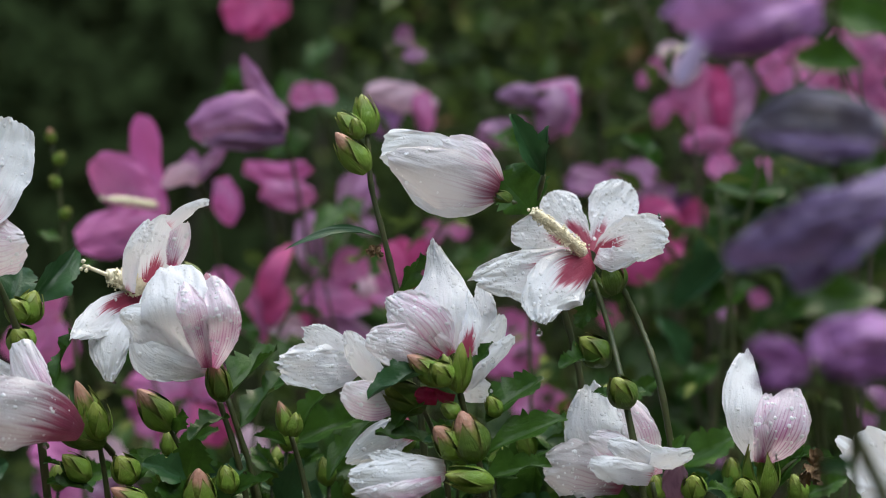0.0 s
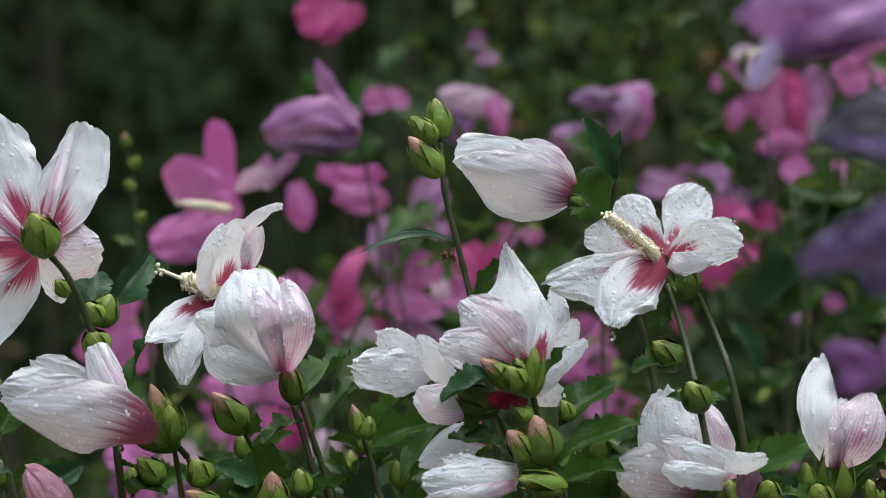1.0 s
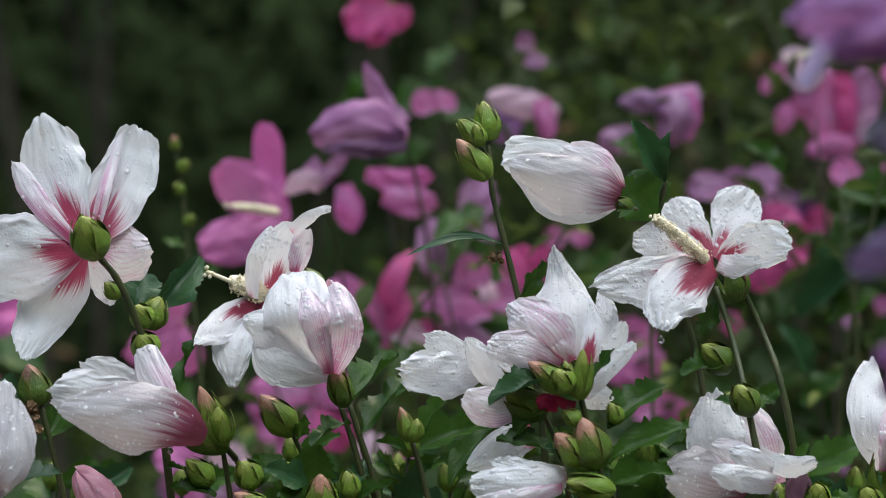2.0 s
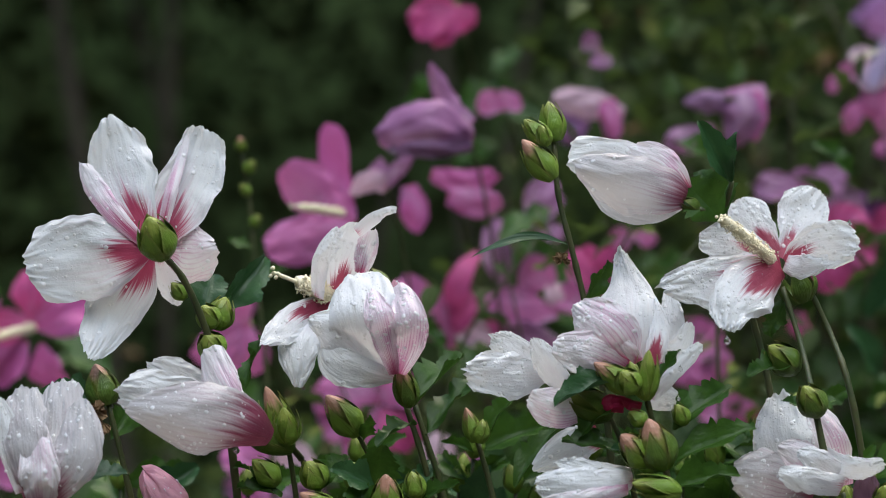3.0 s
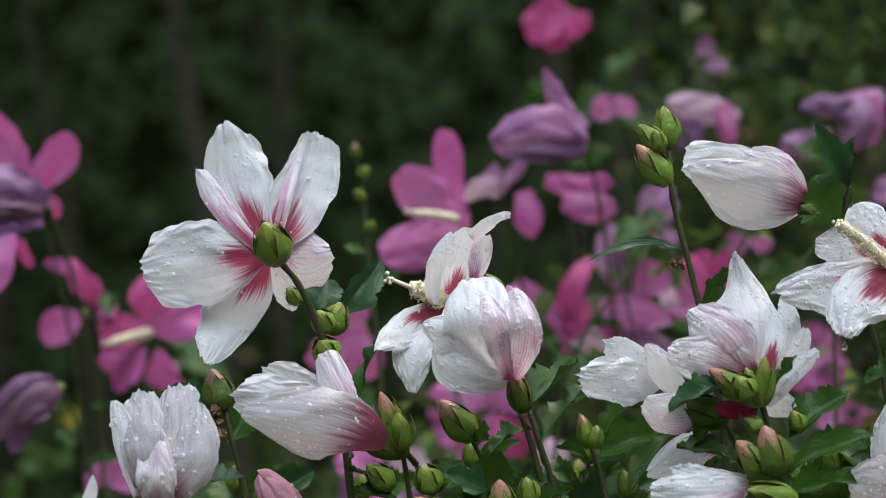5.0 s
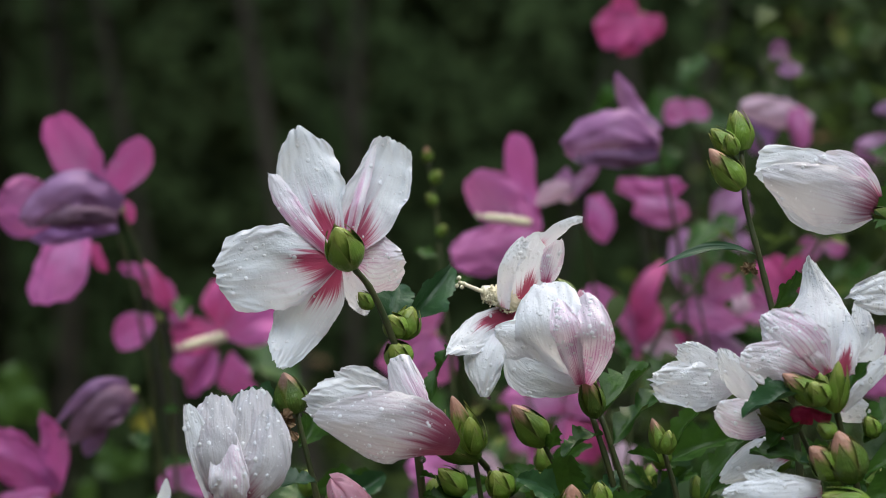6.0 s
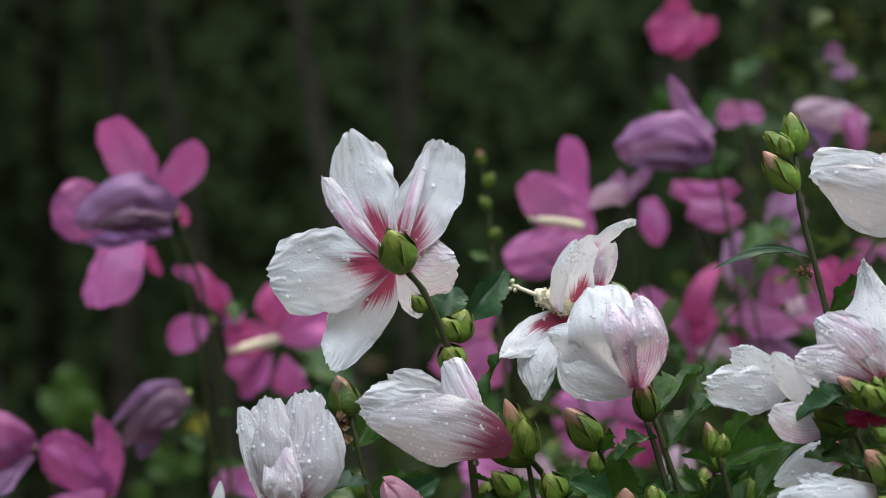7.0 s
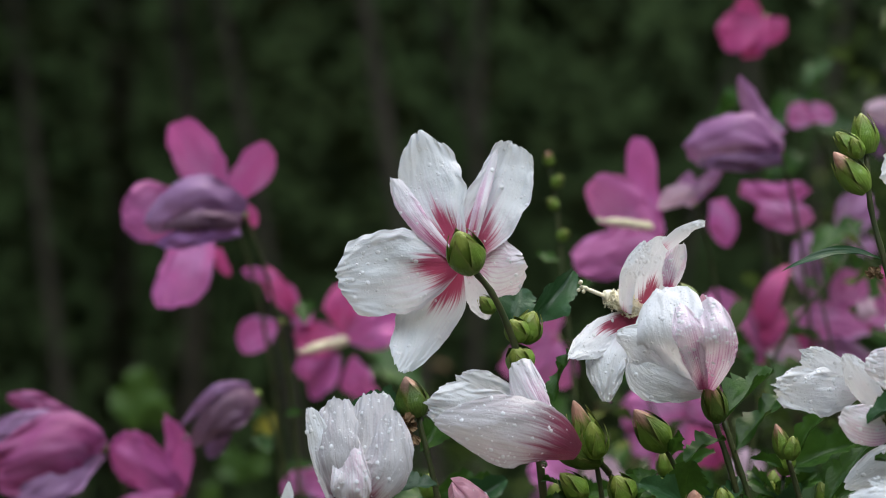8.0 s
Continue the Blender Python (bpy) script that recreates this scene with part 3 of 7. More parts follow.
def pistil(parent, base, tip, r=0.0032, seed=0, mat=None, cover=0.82):
    """The column of stamens: a stalk crowded with pollen grains, and a lobed stigma."""
    rng = random.Random(seed)
    base, tip = Vector(base), Vector(tip)
    d = tip - base
    q = d.to_track_quat("Z", "Y").to_matrix()
    verts, faces, uvs = tube([base, base + d * 0.5 + Vector((0, 0, 0.001)), base + d * (cover + 0.04)], r * 0.72, r * 0.6, 8, 5)
    bv, bf = ball_data()
    for k in range(800):
        t = rng.uniform(0.03, cover)
        a = rng.uniform(0, 6.3)
        rr = r * rng.uniform(0.5, 1.2) * (1 - 0.3 * t) * (1 + 0.15 * math.sin(t * 25 + a * 2))
        c = base + d * t + q @ Vector((rr * math.cos(a), rr * math.sin(a), 0))
        s = r * rng.uniform(0.07, 0.13)
        b = len(verts)
        verts += [c + v * s for v in bv[:12]]
        faces += [tuple(b + i for i in f) for f in ICO]
        uvs += [(0, 0)] * 12
    for k in range(6):
        a = k * 1.05
        c = tip + q @ Vector((r * 0.45 * math.cos(a), r * 0.45 * math.sin(a), rng.uniform(-0.4, 0.3) * r))
        b = len(verts)
        verts += [c + v * (r * 0.24) for v in bv[:12]]
        faces += [tuple(b + i for i in f) for f in ICO]
        uvs += [(0, 0)] * 12
    tb = tube([base + d * cover, tip], r * 0.22, r * 0.2, 6, 3)
    b = len(verts)
    verts += tb[0]
    faces += [tuple(b + i for i in f) for f in tb[1]]
    uvs += tb[2]
    part("pistil", (verts, faces, uvs), mat or CREAM, parent, "cream pistil thick with pollen")


_bm = bmesh.new()
bmesh.ops.create_icosphere(_bm, subdivisions=1, radius=1)
ICO = [tuple(v.index for v in f.verts) for f in _bm.faces]
_bm.free()


def flower(parent, centre, label, r=0.004, toward=(0, -1, 0)):
    """The small green receptacle that carries the petals."""
    c = Vector(centre) + Vector((0, r * 1.6, 0))
    m = along_z(c, c + Vector(toward).normalized() * r * 1.4, 0.9)
    verts, faces, uvs = lathe([(0.2, 0), (0.45, 0.25), (0.5, 0.5), (0.4, 0.8), (0.15, 1.0)], 12)
    return part("flower", ([m @ v for v in verts], faces, uvs), SEPAL, parent, label)


# ---- the setting ----
def ground():
    verts, uvs = [], []
    xs = [-400, -60, -12] + [x * 0.5 for x in range(-12, 13)] + [12, 60, 400]
    ys = [-400, -60, -12] + [y * 0.5 for y in range(-4, 25)] + [30, 100, 400]
    for y in ys:
        for x in xs:
            verts.append(Vector((x, y, 0.03 * noise.noise(Vector((x, y, 0))) if abs(x) < 7 and abs(y) < 13 else 0)))
            uvs.append((x, y))
    ob = part("ground", (verts, grid_faces(len(xs) - 1, len(ys) - 1), uvs), SOIL, None)
    tagged(ob, "dark damp garden soil under the shrubs", "ground", kind="structure")


ground()


def leaf_cloud(count, box, size, seed, material, parent, name="foliage", keep=None, label=""):
    """Many small pointed leaves through a space."""
    rng = random.Random(seed)
    verts, faces, uvs = [], [], []
    (x0, x1), (y0, y1), (z0, z1) = box
    shape = [(0, 0), (-0.22, 0.25), (-0.26, 0.5), (-0.12, 0.8), (0, 1), (0.12, 0.8), (0.26, 0.5), (0.22, 0.25)]
    made = 0
    while made < count:
        p = Vector((rng.uniform(x0, x1), rng.uniform(y0, y1), rng.uniform(z0, z1)))
        if keep and not keep(p, rng):
            continue
        made += 1
        s = size * rng.uniform(0.55, 1.25)
        q = Euler((rng.uniform(-0.9, 1.1), rng.uniform(-0.7, 0.7), rng.uniform(0, 6.3))).to_matrix()
        b = len(verts)
        for x, y in shape:
            verts.append(p + q @ Vector((x * s, y * s, abs(x) * s * 0.4 - y * y * s * 0.25)))
            uvs.append((x + 0.5, y))
        verts.append(p + q @ Vector((0, 0.5 * s, -0.06 * s)))
        uvs.append((0.5, 0.5))
        faces += [(b + i, b + (i + 1) % 8, b + 8) for i in range(8)]
    ob = part(name, (verts, faces, uvs), material, parent, label)
    return tagged(ob, kind="stuff")



# ---- far thicket and the ring of woods added to block low light ----
hedge = thing("thicket", (-1.0, 5.0, 0), "dark green dense thicket in deep shade behind the flowers", "hedge")


def thick(p, rng):
    """A rounded mass whose unseen, added top leans forward to shade its face."""
    front = 3.3 - 0.9 * smooth(p.z, 2.0, 3.6) + 0.18 * noise.noise(p * 0.9)
    return p.y > front and p.z < 4.4 - 0.12 * (p.x + 0.6) ** 2 + 0.5 * noise.noise(p * 1.3)


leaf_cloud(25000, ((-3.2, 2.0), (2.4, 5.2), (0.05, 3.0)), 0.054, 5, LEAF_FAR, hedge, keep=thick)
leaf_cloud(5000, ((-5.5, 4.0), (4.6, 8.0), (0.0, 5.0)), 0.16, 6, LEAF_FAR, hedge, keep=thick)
# Overhang above the view, added to keep light off the thicket's face.
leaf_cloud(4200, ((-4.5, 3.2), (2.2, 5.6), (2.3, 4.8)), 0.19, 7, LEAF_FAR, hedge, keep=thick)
for k in range(8):
    rng = random.Random(k)
    x, y = rng.uniform(-3.0, 1.6), rng.uniform(3.6, 6.0)
    stem(hedge, [(x, y, -0.05), (x + rng.uniform(-0.2, 0.2), y, 1.6), (x + rng.uniform(-0.5, 0.5), y + rng.uniform(-0.3, 0.3), 4.0)], 0.035, 0.015, TWIG, "trunk", k)

for k in range(9):
    rng = random.Random(k + 40)
    x, y = rng.uniform(-1.4, 0.6), rng.uniform(3.0, 3.5)
    lean = rng.uniform(-0.45, 0.45)
    stem(hedge, [(x, y, -0.05), (x + lean * 0.3, y, 0.8), (x + lean * 0.7, y + 0.1, 1.5), (x + lean * 1.6, y + 0.4, 2.6)], rng.uniform(0.016, 0.034), 0.006, BARK, "trunk", k + 40)


def woods():
    """Dark woods far behind everything; the unseen rest of the ring is added to block low light."""
    verts, uvs = [], []
    n, rows = 72, 8
    for j in range(rows + 1):
        for i in range(n):
            a = 2 * math.pi * i / n
            r = 10.5 + 0.8 * noise.noise(Vector((math.cos(a) * 3, math.sin(a) * 3, j * 0.7)))
            verts.append(Vector((r * math.cos(a), r * math.sin(a), j * 1.1 + (0.9 * noise.noise(Vector((i * 0.7, 3, 0))) if j == rows else 0) - 0.1)))
            uvs.append((i, j))
    ob = part("backdrop", (verts, grid_faces(n, rows, True), uvs), WOODS, None)
    tagged(ob, "dark green woods backdrop, ring added all round to block low light", "woods", kind="structure")


woods()


# ---- white flowers ----
def shoot(at, label, group="white hibiscus"):
    return thing("hibiscus_shoot", at, label, "flower", group)


# open flower seen from behind
s = shoot((-0.164, 1.009, 0), "open white hibiscus seen from behind, crimson heart, wet with rain")
fl = flower(s, (-0.2200, 0.9755, 1.3392), "open white flower with crimson heart")
blade(fl, [(-0.2189, 0.9625, 1.3406), (-0.2299, 0.9688, 1.3596), (-0.2393, 0.9793, 1.3787), (-0.2439, 0.9832, 1.3982)], [(0.0032, 0.0037), (0.0121, 0.0105), (0.0158, 0.0179), (0.0121, 0.0147), (0.0068, 0.0089)], BACKED, cup=0.1, dome=0.2, seed=1, rain=24)
blade(fl, [(-0.2221, 0.9582, 1.3393), (-0.237, 0.9611, 1.3533), (-0.2476, 0.9674, 1.3654), (-0.2538, 0.972, 1.376)], [(0.0021, 0.0026), (0.0047, 0.0052), (0.0042, 0.0063), (0.0026, 0.0036)], STREAKED, cup=0.3, seed=2, rain=5, dome=0.15)
blade(fl, [(-0.2158, 0.9628, 1.3406), (-0.2085, 0.9707, 1.3606), (-0.2022, 0.9816, 1.3787), (-0.1985, 0.9871, 1.3931)], [(0.0032, 0.0047), (0.0116, 0.0152), (0.011, 0.0158), (0.0095, 0.0131), (0.0074, 0.0089)], BACKED, cup=-0.14, lean=-0.2, dome=0.12, seed=3, rain=22)
blade(fl, [(-0.2141, 0.9599, 1.3419), (-0.2102, 0.9615, 1.36), (-0.2077, 0.972, 1.3758), (-0.2048, 0.9785, 1.3891)], [(0.0021, 0.0021), (0.0031, 0.0031), (0.0026, 0.0026), (0.0021, 0.0016)], STREAKED, cup=0.5, dome=0.2, seed=8, rain=4)
blade(fl, [(-0.218, 0.9605, 1.3367), (-0.238, 0.9617, 1.3346), (-0.2567, 0.9571, 1.3321), (-0.2737, 0.9445, 1.3293)], [(0.0031, 0.0036), (0.015, 0.0134), (0.0202, 0.0196), (0.0196, 0.0181), (0.0119, 0.0109)], BACKED, cup=0.14, dome=0.16, seed=4, rain=30)
blade(fl, [(-0.2203, 0.9613, 1.3341), (-0.2309, 0.9681, 1.317), (-0.2395, 0.9672, 1.3013), (-0.2458, 0.9533, 1.2863)], [(0.0036, 0.0039), (0.012, 0.0099), (0.0114, 0.0151), (0.0094, 0.012), (0.0057, 0.0068)], BACKED, cup=0.1, dome=0.16, seed=5, rain=22)
blade(fl, [(-0.2183, 0.9795, 1.3312), (-0.2159, 0.9846, 1.3205), (-0.2117, 0.9898, 1.3097)], [(0.0037, 0.0042), (0.0064, 0.0058), (0.0042, 0.0037)], WHITE, seed=6, rain=4)
blade(fl, [(-0.2142, 0.9699, 1.3366), (-0.2076, 0.9735, 1.3347), (-0.1978, 0.9713, 1.3345), (-0.1875, 0.9672, 1.3366)], [(0.0031, 0.0026), (0.0094, 0.0089), (0.0131, 0.0146), (0.0099, 0.012), (0.0057, 0.0052)], BLUSH, cup=0.25, dome=0.22, seed=7, rain=14)
bud(fl, (-0.2094, 0.9432, 1.3339), (-0.2129, 0.9251, 1.3542), 0.98, name="calyx", spin=0.9)
stem(s, [(-0.1865, 0.9763, 1.263), (-0.1927, 0.9582, 1.2994), (-0.2016, 0.9477, 1.3241), (-0.2092, 0.9422, 1.3344)], 0.0019, 0.0017, rooted=True)
bud(s, (-0.2050, 0.9686, 1.3138), (-0.2106, 0.9622, 1.3223), 1.0)
bud(s, (-0.1907, 0.9719, 1.2998), (-0.1846, 0.9683, 1.3170), 1.1)
bud(s, (-0.1913, 0.9666, 1.3014), (-0.1948, 0.9556, 1.3122), 1.1)
bud(s, (-0.1897, 0.9669, 1.2878), (-0.1933, 0.9558, 1.2993), 1.25)
leaf(s, (-0.1921, 0.9818, 1.3065), (-0.1678, 0.9878, 1.3306), (0.35, -0.9, -0.15), 0.62, 0, True)
leaf(s, (-0.2005, 0.9901, 1.3069), (-0.1972, 1.0013, 1.3254), (0.3, -0.9, 0.1), 1.3, 1, True)
leaf(s, (-0.1805, 0.9843, 1.2688), (-0.1745, 0.9962, 1.2947), (-0.8, -0.5, 0.1), 0.6, 2)

# closing flower that leans to one side
s = shoot((-0.151, 0.992, 0), "closing white hibiscus with pink veins, leaning sideways on its stem")
fl = flower(s, (-0.1754, 0.9854, 1.2515), "half-closed white flower")
blade(fl, [(-0.1809, 0.9718, 1.2621), (-0.2058, 0.9767, 1.2712), (-0.2232, 0.9733, 1.2819)], [(0.0052, 0.0052), (0.0115, 0.011), (0.0089, 0.0073)], WHITE, cup=0.2, dome=0.2, seed=21, rain=8, ruffle=0.08, ragged=1.5)
blade(fl, [(-0.1842, 0.9614, 1.2604), (-0.2085, 0.9524, 1.268), (-0.2301, 0.9405, 1.2729)], [(0.0067, 0.0067), (0.0113, 0.0128), (0.0087, 0.0092)], WHITE, cup=0.3, dome=0.2, seed=22, rain=14, ruffle=0.09, ragged=1.7)
blade(fl, [(-0.1709, 0.9525, 1.2575), (-0.178, 0.9451, 1.2734), (-0.1893, 0.9584, 1.2903)], [(0.0036, 0.0036), (0.0138, 0.0046), (0.0118, 0.0092)], STREAKED, cup=0.35, seed=23, rain=10, dome=0.35)
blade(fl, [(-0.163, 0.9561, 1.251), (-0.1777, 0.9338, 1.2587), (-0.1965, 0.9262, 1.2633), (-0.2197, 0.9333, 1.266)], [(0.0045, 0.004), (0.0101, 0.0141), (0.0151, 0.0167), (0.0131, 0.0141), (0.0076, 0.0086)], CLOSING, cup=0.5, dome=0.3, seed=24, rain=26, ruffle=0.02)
hang(fl, (-0.1790, 0.9588, 1.2444), 0.0016)
calyx(fl, (-0.1562, 0.9745, 1.2443), (-0.1798, 0.9587, 1.2574), 0.62, dark=True, loose=0.02)
stem(s, [(-0.1405, 0.9933, 1.2050), (-0.1521, 0.9908, 1.2342), (-0.1565, 0.9795, 1.2433), (-0.1613, 0.9733, 1.2485)], 0.0018, 0.0016, rooted=True)

# upright closing flower at the end of the row
s = shoot((-0.256, 0.936, 0), "closing white hibiscus standing upright, rippled petals, wet")
fl = flower(s, (-0.2578, 0.9348, 1.2148), "half-closed white flower")
blade(fl, [(-0.266, 0.9125, 1.2302), (-0.2719, 0.9112, 1.2499), (-0.2784, 0.915, 1.2717)], [(0.0025, 0.0035), (0.0038, 0.0076), (0.002, 0.0061)], WHITE, seed=31, rain=8, cup=0.2, dome=0.2)
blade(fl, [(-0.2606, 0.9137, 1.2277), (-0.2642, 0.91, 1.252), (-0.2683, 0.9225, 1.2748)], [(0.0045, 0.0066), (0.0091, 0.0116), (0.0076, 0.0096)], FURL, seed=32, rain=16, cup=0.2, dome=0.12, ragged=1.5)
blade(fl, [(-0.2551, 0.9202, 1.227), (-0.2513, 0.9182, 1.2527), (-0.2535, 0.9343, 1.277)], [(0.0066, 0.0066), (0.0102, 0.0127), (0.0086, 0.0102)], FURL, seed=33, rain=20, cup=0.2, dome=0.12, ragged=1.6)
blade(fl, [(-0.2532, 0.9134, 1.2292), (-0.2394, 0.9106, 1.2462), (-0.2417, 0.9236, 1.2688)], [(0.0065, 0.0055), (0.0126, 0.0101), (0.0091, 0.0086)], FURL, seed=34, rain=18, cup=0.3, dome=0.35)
blade(fl, [(-0.2568, 0.9095, 1.2271), (-0.2564, 0.9045, 1.2415), (-0.2619, 0.9188, 1.2625)], [(0.006, 0.007), (0.0085, 0.0105), (0.0075, 0.009)], BLUSH, seed=35, rain=30, cup=0.15, dome=0.5, crumple=1.8)
blade(fl, [(-0.282, 0.8881, 1.2291), (-0.2801, 0.8886, 1.2353), (-0.2794, 0.8889, 1.2422)], [(0.003, 0.0035), (0.0025, 0.003), (0.001, 0.0015)], WHITE, seed=37)
stem(s, [(-0.2567, 0.9453, 1.1978), (-0.2575, 0.9349, 1.2135)], 0.0018, 0.0016, rooted=True)
leaf(s, (-0.2415, 0.9286, 1.2345), (-0.2241, 0.9327, 1.2390), (-0.2, -0.5, 0.8), 1.0, 1, True)

# bud with a brown spent calyx beside it
s = shoot((-0.231, 0.973, 0), "hibiscus stem with a plump orange-tipped bud and spent calyx")
bud(s, (-0.2417, 0.9698, 1.2642), (-0.2474, 0.9686, 1.2843), 1.15, pink=True, dark=True)
stem(s, [(-0.2283, 0.9726, 1.2052), (-0.2348, 0.9713, 1.2371), (-0.2412, 0.9700, 1.2650)], 0.0018, 0.0014, rooted=True)
fl = flower(s, (-0.2422, 0.9533, 1.2615), "brown dried calyx", 0.003)
withered(fl, (-0.242, 0.9463, 1.2627), 0.0062, 5)
withered(fl, (-0.2382, 0.9476, 1.258), 0.0050, 9)
leaf(s, (-0.2451, 0.9690, 1.2642), (-0.2691, 0.9634, 1.2751), (0.2, -0.6, 0.8), 0.8, 0, True)
leaf(s, (-0.2399, 0.9701, 1.2477), (-0.2306, 0.9827, 1.2654), (0.2, -0.9, 0.2), 0.8, 1)
s = shoot((-0.201, 0.959, 0), "pink furled hibiscus bud just opening, beaded with rain")
fl = flower(s, (-0.2010, 0.9585, 1.2081), "furled pink bud")
furled(fl, (-0.2015, 0.9584, 1.2094), (-0.2212, 0.9539, 1.2362), 0.0090, mat=PALE, lip=0.04, open_by=0.04, belly=0.45, seed=8, rain=60)
stem(s, [(-0.1972, 0.9593, 1.1925), (-0.2010, 0.9585, 1.2081)], rooted=True)

# flower in profile with its pistil, petals curled
s = shoot((-0.086, 1.030, 0), "white hibiscus in profile with curled wet petals and cream pistil")
fl = flower(s, (-0.1323, 1.0295, 1.3145), "open white flower with crimson heart")
blade(fl, [(-0.1388, 1.0033, 1.312), (-0.1327, 0.99, 1.3297), (-0.1248, 0.9829, 1.3474)], [(0.0042, 0.0042), (0.0101, 0.009), (0.0096, 0.0101)], HEART, seed=41, rain=14, cup=-0.2)
blade(fl, [(-0.1467, 0.9906, 1.3138), (-0.1429, 0.9761, 1.3313), (-0.1337, 0.9741, 1.3464)], [(0.0026, 0.0037), (0.0037, 0.0052), (0.0031, 0.0068)], WHITE, seed=42, rain=26, cup=0.4, lean=0.3)
blade(fl, [(-0.1255, 0.9926, 1.3241), (-0.1211, 0.983, 1.3338), (-0.1175, 0.9795, 1.3454)], [(0.0037, 0.0021), (0.0068, 0.0037), (0.0053, 0.0026)], STREAKED, seed=46, rain=6, cup=0.2)
blade(fl, [(-0.1257, 0.9778, 1.3438), (-0.1176, 0.9715, 1.3501), (-0.1121, 0.9691, 1.3534), (-0.1064, 0.9696, 1.3547)], [(0.0031, 0.0026), (0.0031, 0.0031), (0.0018, 0.0021), (0.0021, 0.0018)], WHITE, seed=43, rain=5, cup=0.3, dome=0.16)
blade(fl, [(-0.1403, 1.0061, 1.3113), (-0.1543, 0.9878, 1.3067), (-0.1627, 0.9739, 1.2986), (-0.1685, 0.9632, 1.2922)], [(0.0037, 0.0032), (0.009, 0.0053), (0.009, 0.0053), (0.0032, 0.0021)], HEART, seed=44, rain=22, cup=0.2, ragged=1.3)
blade(fl, [(-0.1474, 0.9954, 1.3042), (-0.1501, 0.9779, 1.2906), (-0.1528, 0.9744, 1.2722)], [(0.0068, 0.0079), (0.009, 0.0132), (0.0058, 0.01), (0.0042, 0.0042)], WHITE, seed=45, rain=18, cup=0.25, ruffle=0.08, ragged=1.4)
hang(fl, (-0.1536, 0.9938, 1.2706), 0.0012)
pistil(fl, (-0.1411, 0.9995, 1.3137), (-0.1662, 0.9847, 1.3252), 0.0046, 3, cover=0.56)
bud(fl, (-0.1200, 1.0295, 1.3126), (-0.1302, 1.0397, 1.3261), 1.1, name="calyx", dark=True)
stem(s, [(-0.0875, 1.0471, 1.1760), (-0.1004, 1.0383, 1.2438), (-0.1197, 1.0393, 1.2990), (-0.1241, 1.0295, 1.3145)], rooted=True)

# broad half-closed flower
s = shoot((-0.079, 0.980, 0), "broad half-closed white hibiscus with pink-veined petals, wet")
fl = flower(s, (-0.1043, 0.9839, 1.2782), "half-closed white flower")
blade(fl, [(-0.1073, 0.9714, 1.2774), (-0.1186, 0.9574, 1.2817), (-0.1309, 0.9534, 1.287), (-0.1385, 0.9559, 1.2958)], [(0.0026, 0.0036), (0.0087, 0.0051), (0.0108, 0.0067), (0.0051, 0.0051)], WHITE, seed=51, rain=10, cup=0.25)
blade(fl, [(-0.1098, 0.9712, 1.279), (-0.1213, 0.9583, 1.2919), (-0.1332, 0.9514, 1.3025), (-0.1442, 0.9525, 1.3049)], [(0.0031, 0.0036), (0.0113, 0.0092), (0.0128, 0.0077), (0.0051, 0.0031)], WHITE, seed=52, rain=22, cup=0.3, ragged=1.3)
blade(fl, [(-0.1073, 0.9714, 1.2782), (-0.116, 0.9578, 1.2945), (-0.1196, 0.9497, 1.3077), (-0.123, 0.9646, 1.3207)], [(0.0036, 0.0036), (0.0134, 0.0103), (0.0195, 0.018), (0.018, 0.0216)], WHITE, seed=53, rain=50, cup=0.3, dome=0.4)
blade(fl, [(-0.1053, 0.9656, 1.2794), (-0.0992, 0.9493, 1.2943), (-0.0984, 0.9415, 1.3068), (-0.1035, 0.9563, 1.3179)], [(0.0031, 0.0031), (0.0071, 0.0076), (0.0097, 0.0092), (0.0102, 0.0102)], VEINED, seed=55, rain=36, cup=0.35, dome=0.46)
blade(fl, [(-0.1069, 0.9634, 1.2795), (-0.1091, 0.9464, 1.2944), (-0.1116, 0.9383, 1.3069), (-0.1155, 0.9492, 1.3166)], [(0.0025, 0.0025), (0.0051, 0.0056), (0.0061, 0.0071), (0.0051, 0.0061)], VEINED, seed=54, rain=26, cup=0.25)
blade(fl, [(-0.1041, 0.9792, 1.3116), (-0.1067, 0.979, 1.3169), (-0.1091, 0.9789, 1.3218)], [(0.0031, 0.0037), (0.0031, 0.0031), (0.0016, 0.0016)], PALE, seed=56, rain=4)
bud(fl, (-0.1009, 0.9737, 1.2647), (-0.1050, 0.9640, 1.2838), 0.75, pink=True, name="calyx", loose=0.1, dark=True)
stem(s, [(-0.0798, 0.9873, 1.1885), (-0.0873, 0.9830, 1.2259), (-0.0998, 0.9787, 1.2656)], 0.0018, 0.0014, rooted=True)
stem(s, [(-0.0904, 0.9877, 1.2122), (-0.0951, 0.9832, 1.2364), (-0.1043, 0.9837, 1.2651)], 0.0018, 0.0016)
leaf(s, (-0.0985, 0.9787, 1.2643), (-0.0793, 0.9991, 1.2882), (-0.6, -0.7, 0.1), 0.55, 1)
leaf(s, (-0.0946, 0.9784, 1.2500), (-0.0748, 0.9989, 1.2758), (-0.6, -0.7, 0.1), 0.5, 2)
leaf(s, (-0.0978, 0.9785, 1.2557), (-0.1144, 0.9585, 1.2533), (0, -0.2, 0.9), 0.6, 3)

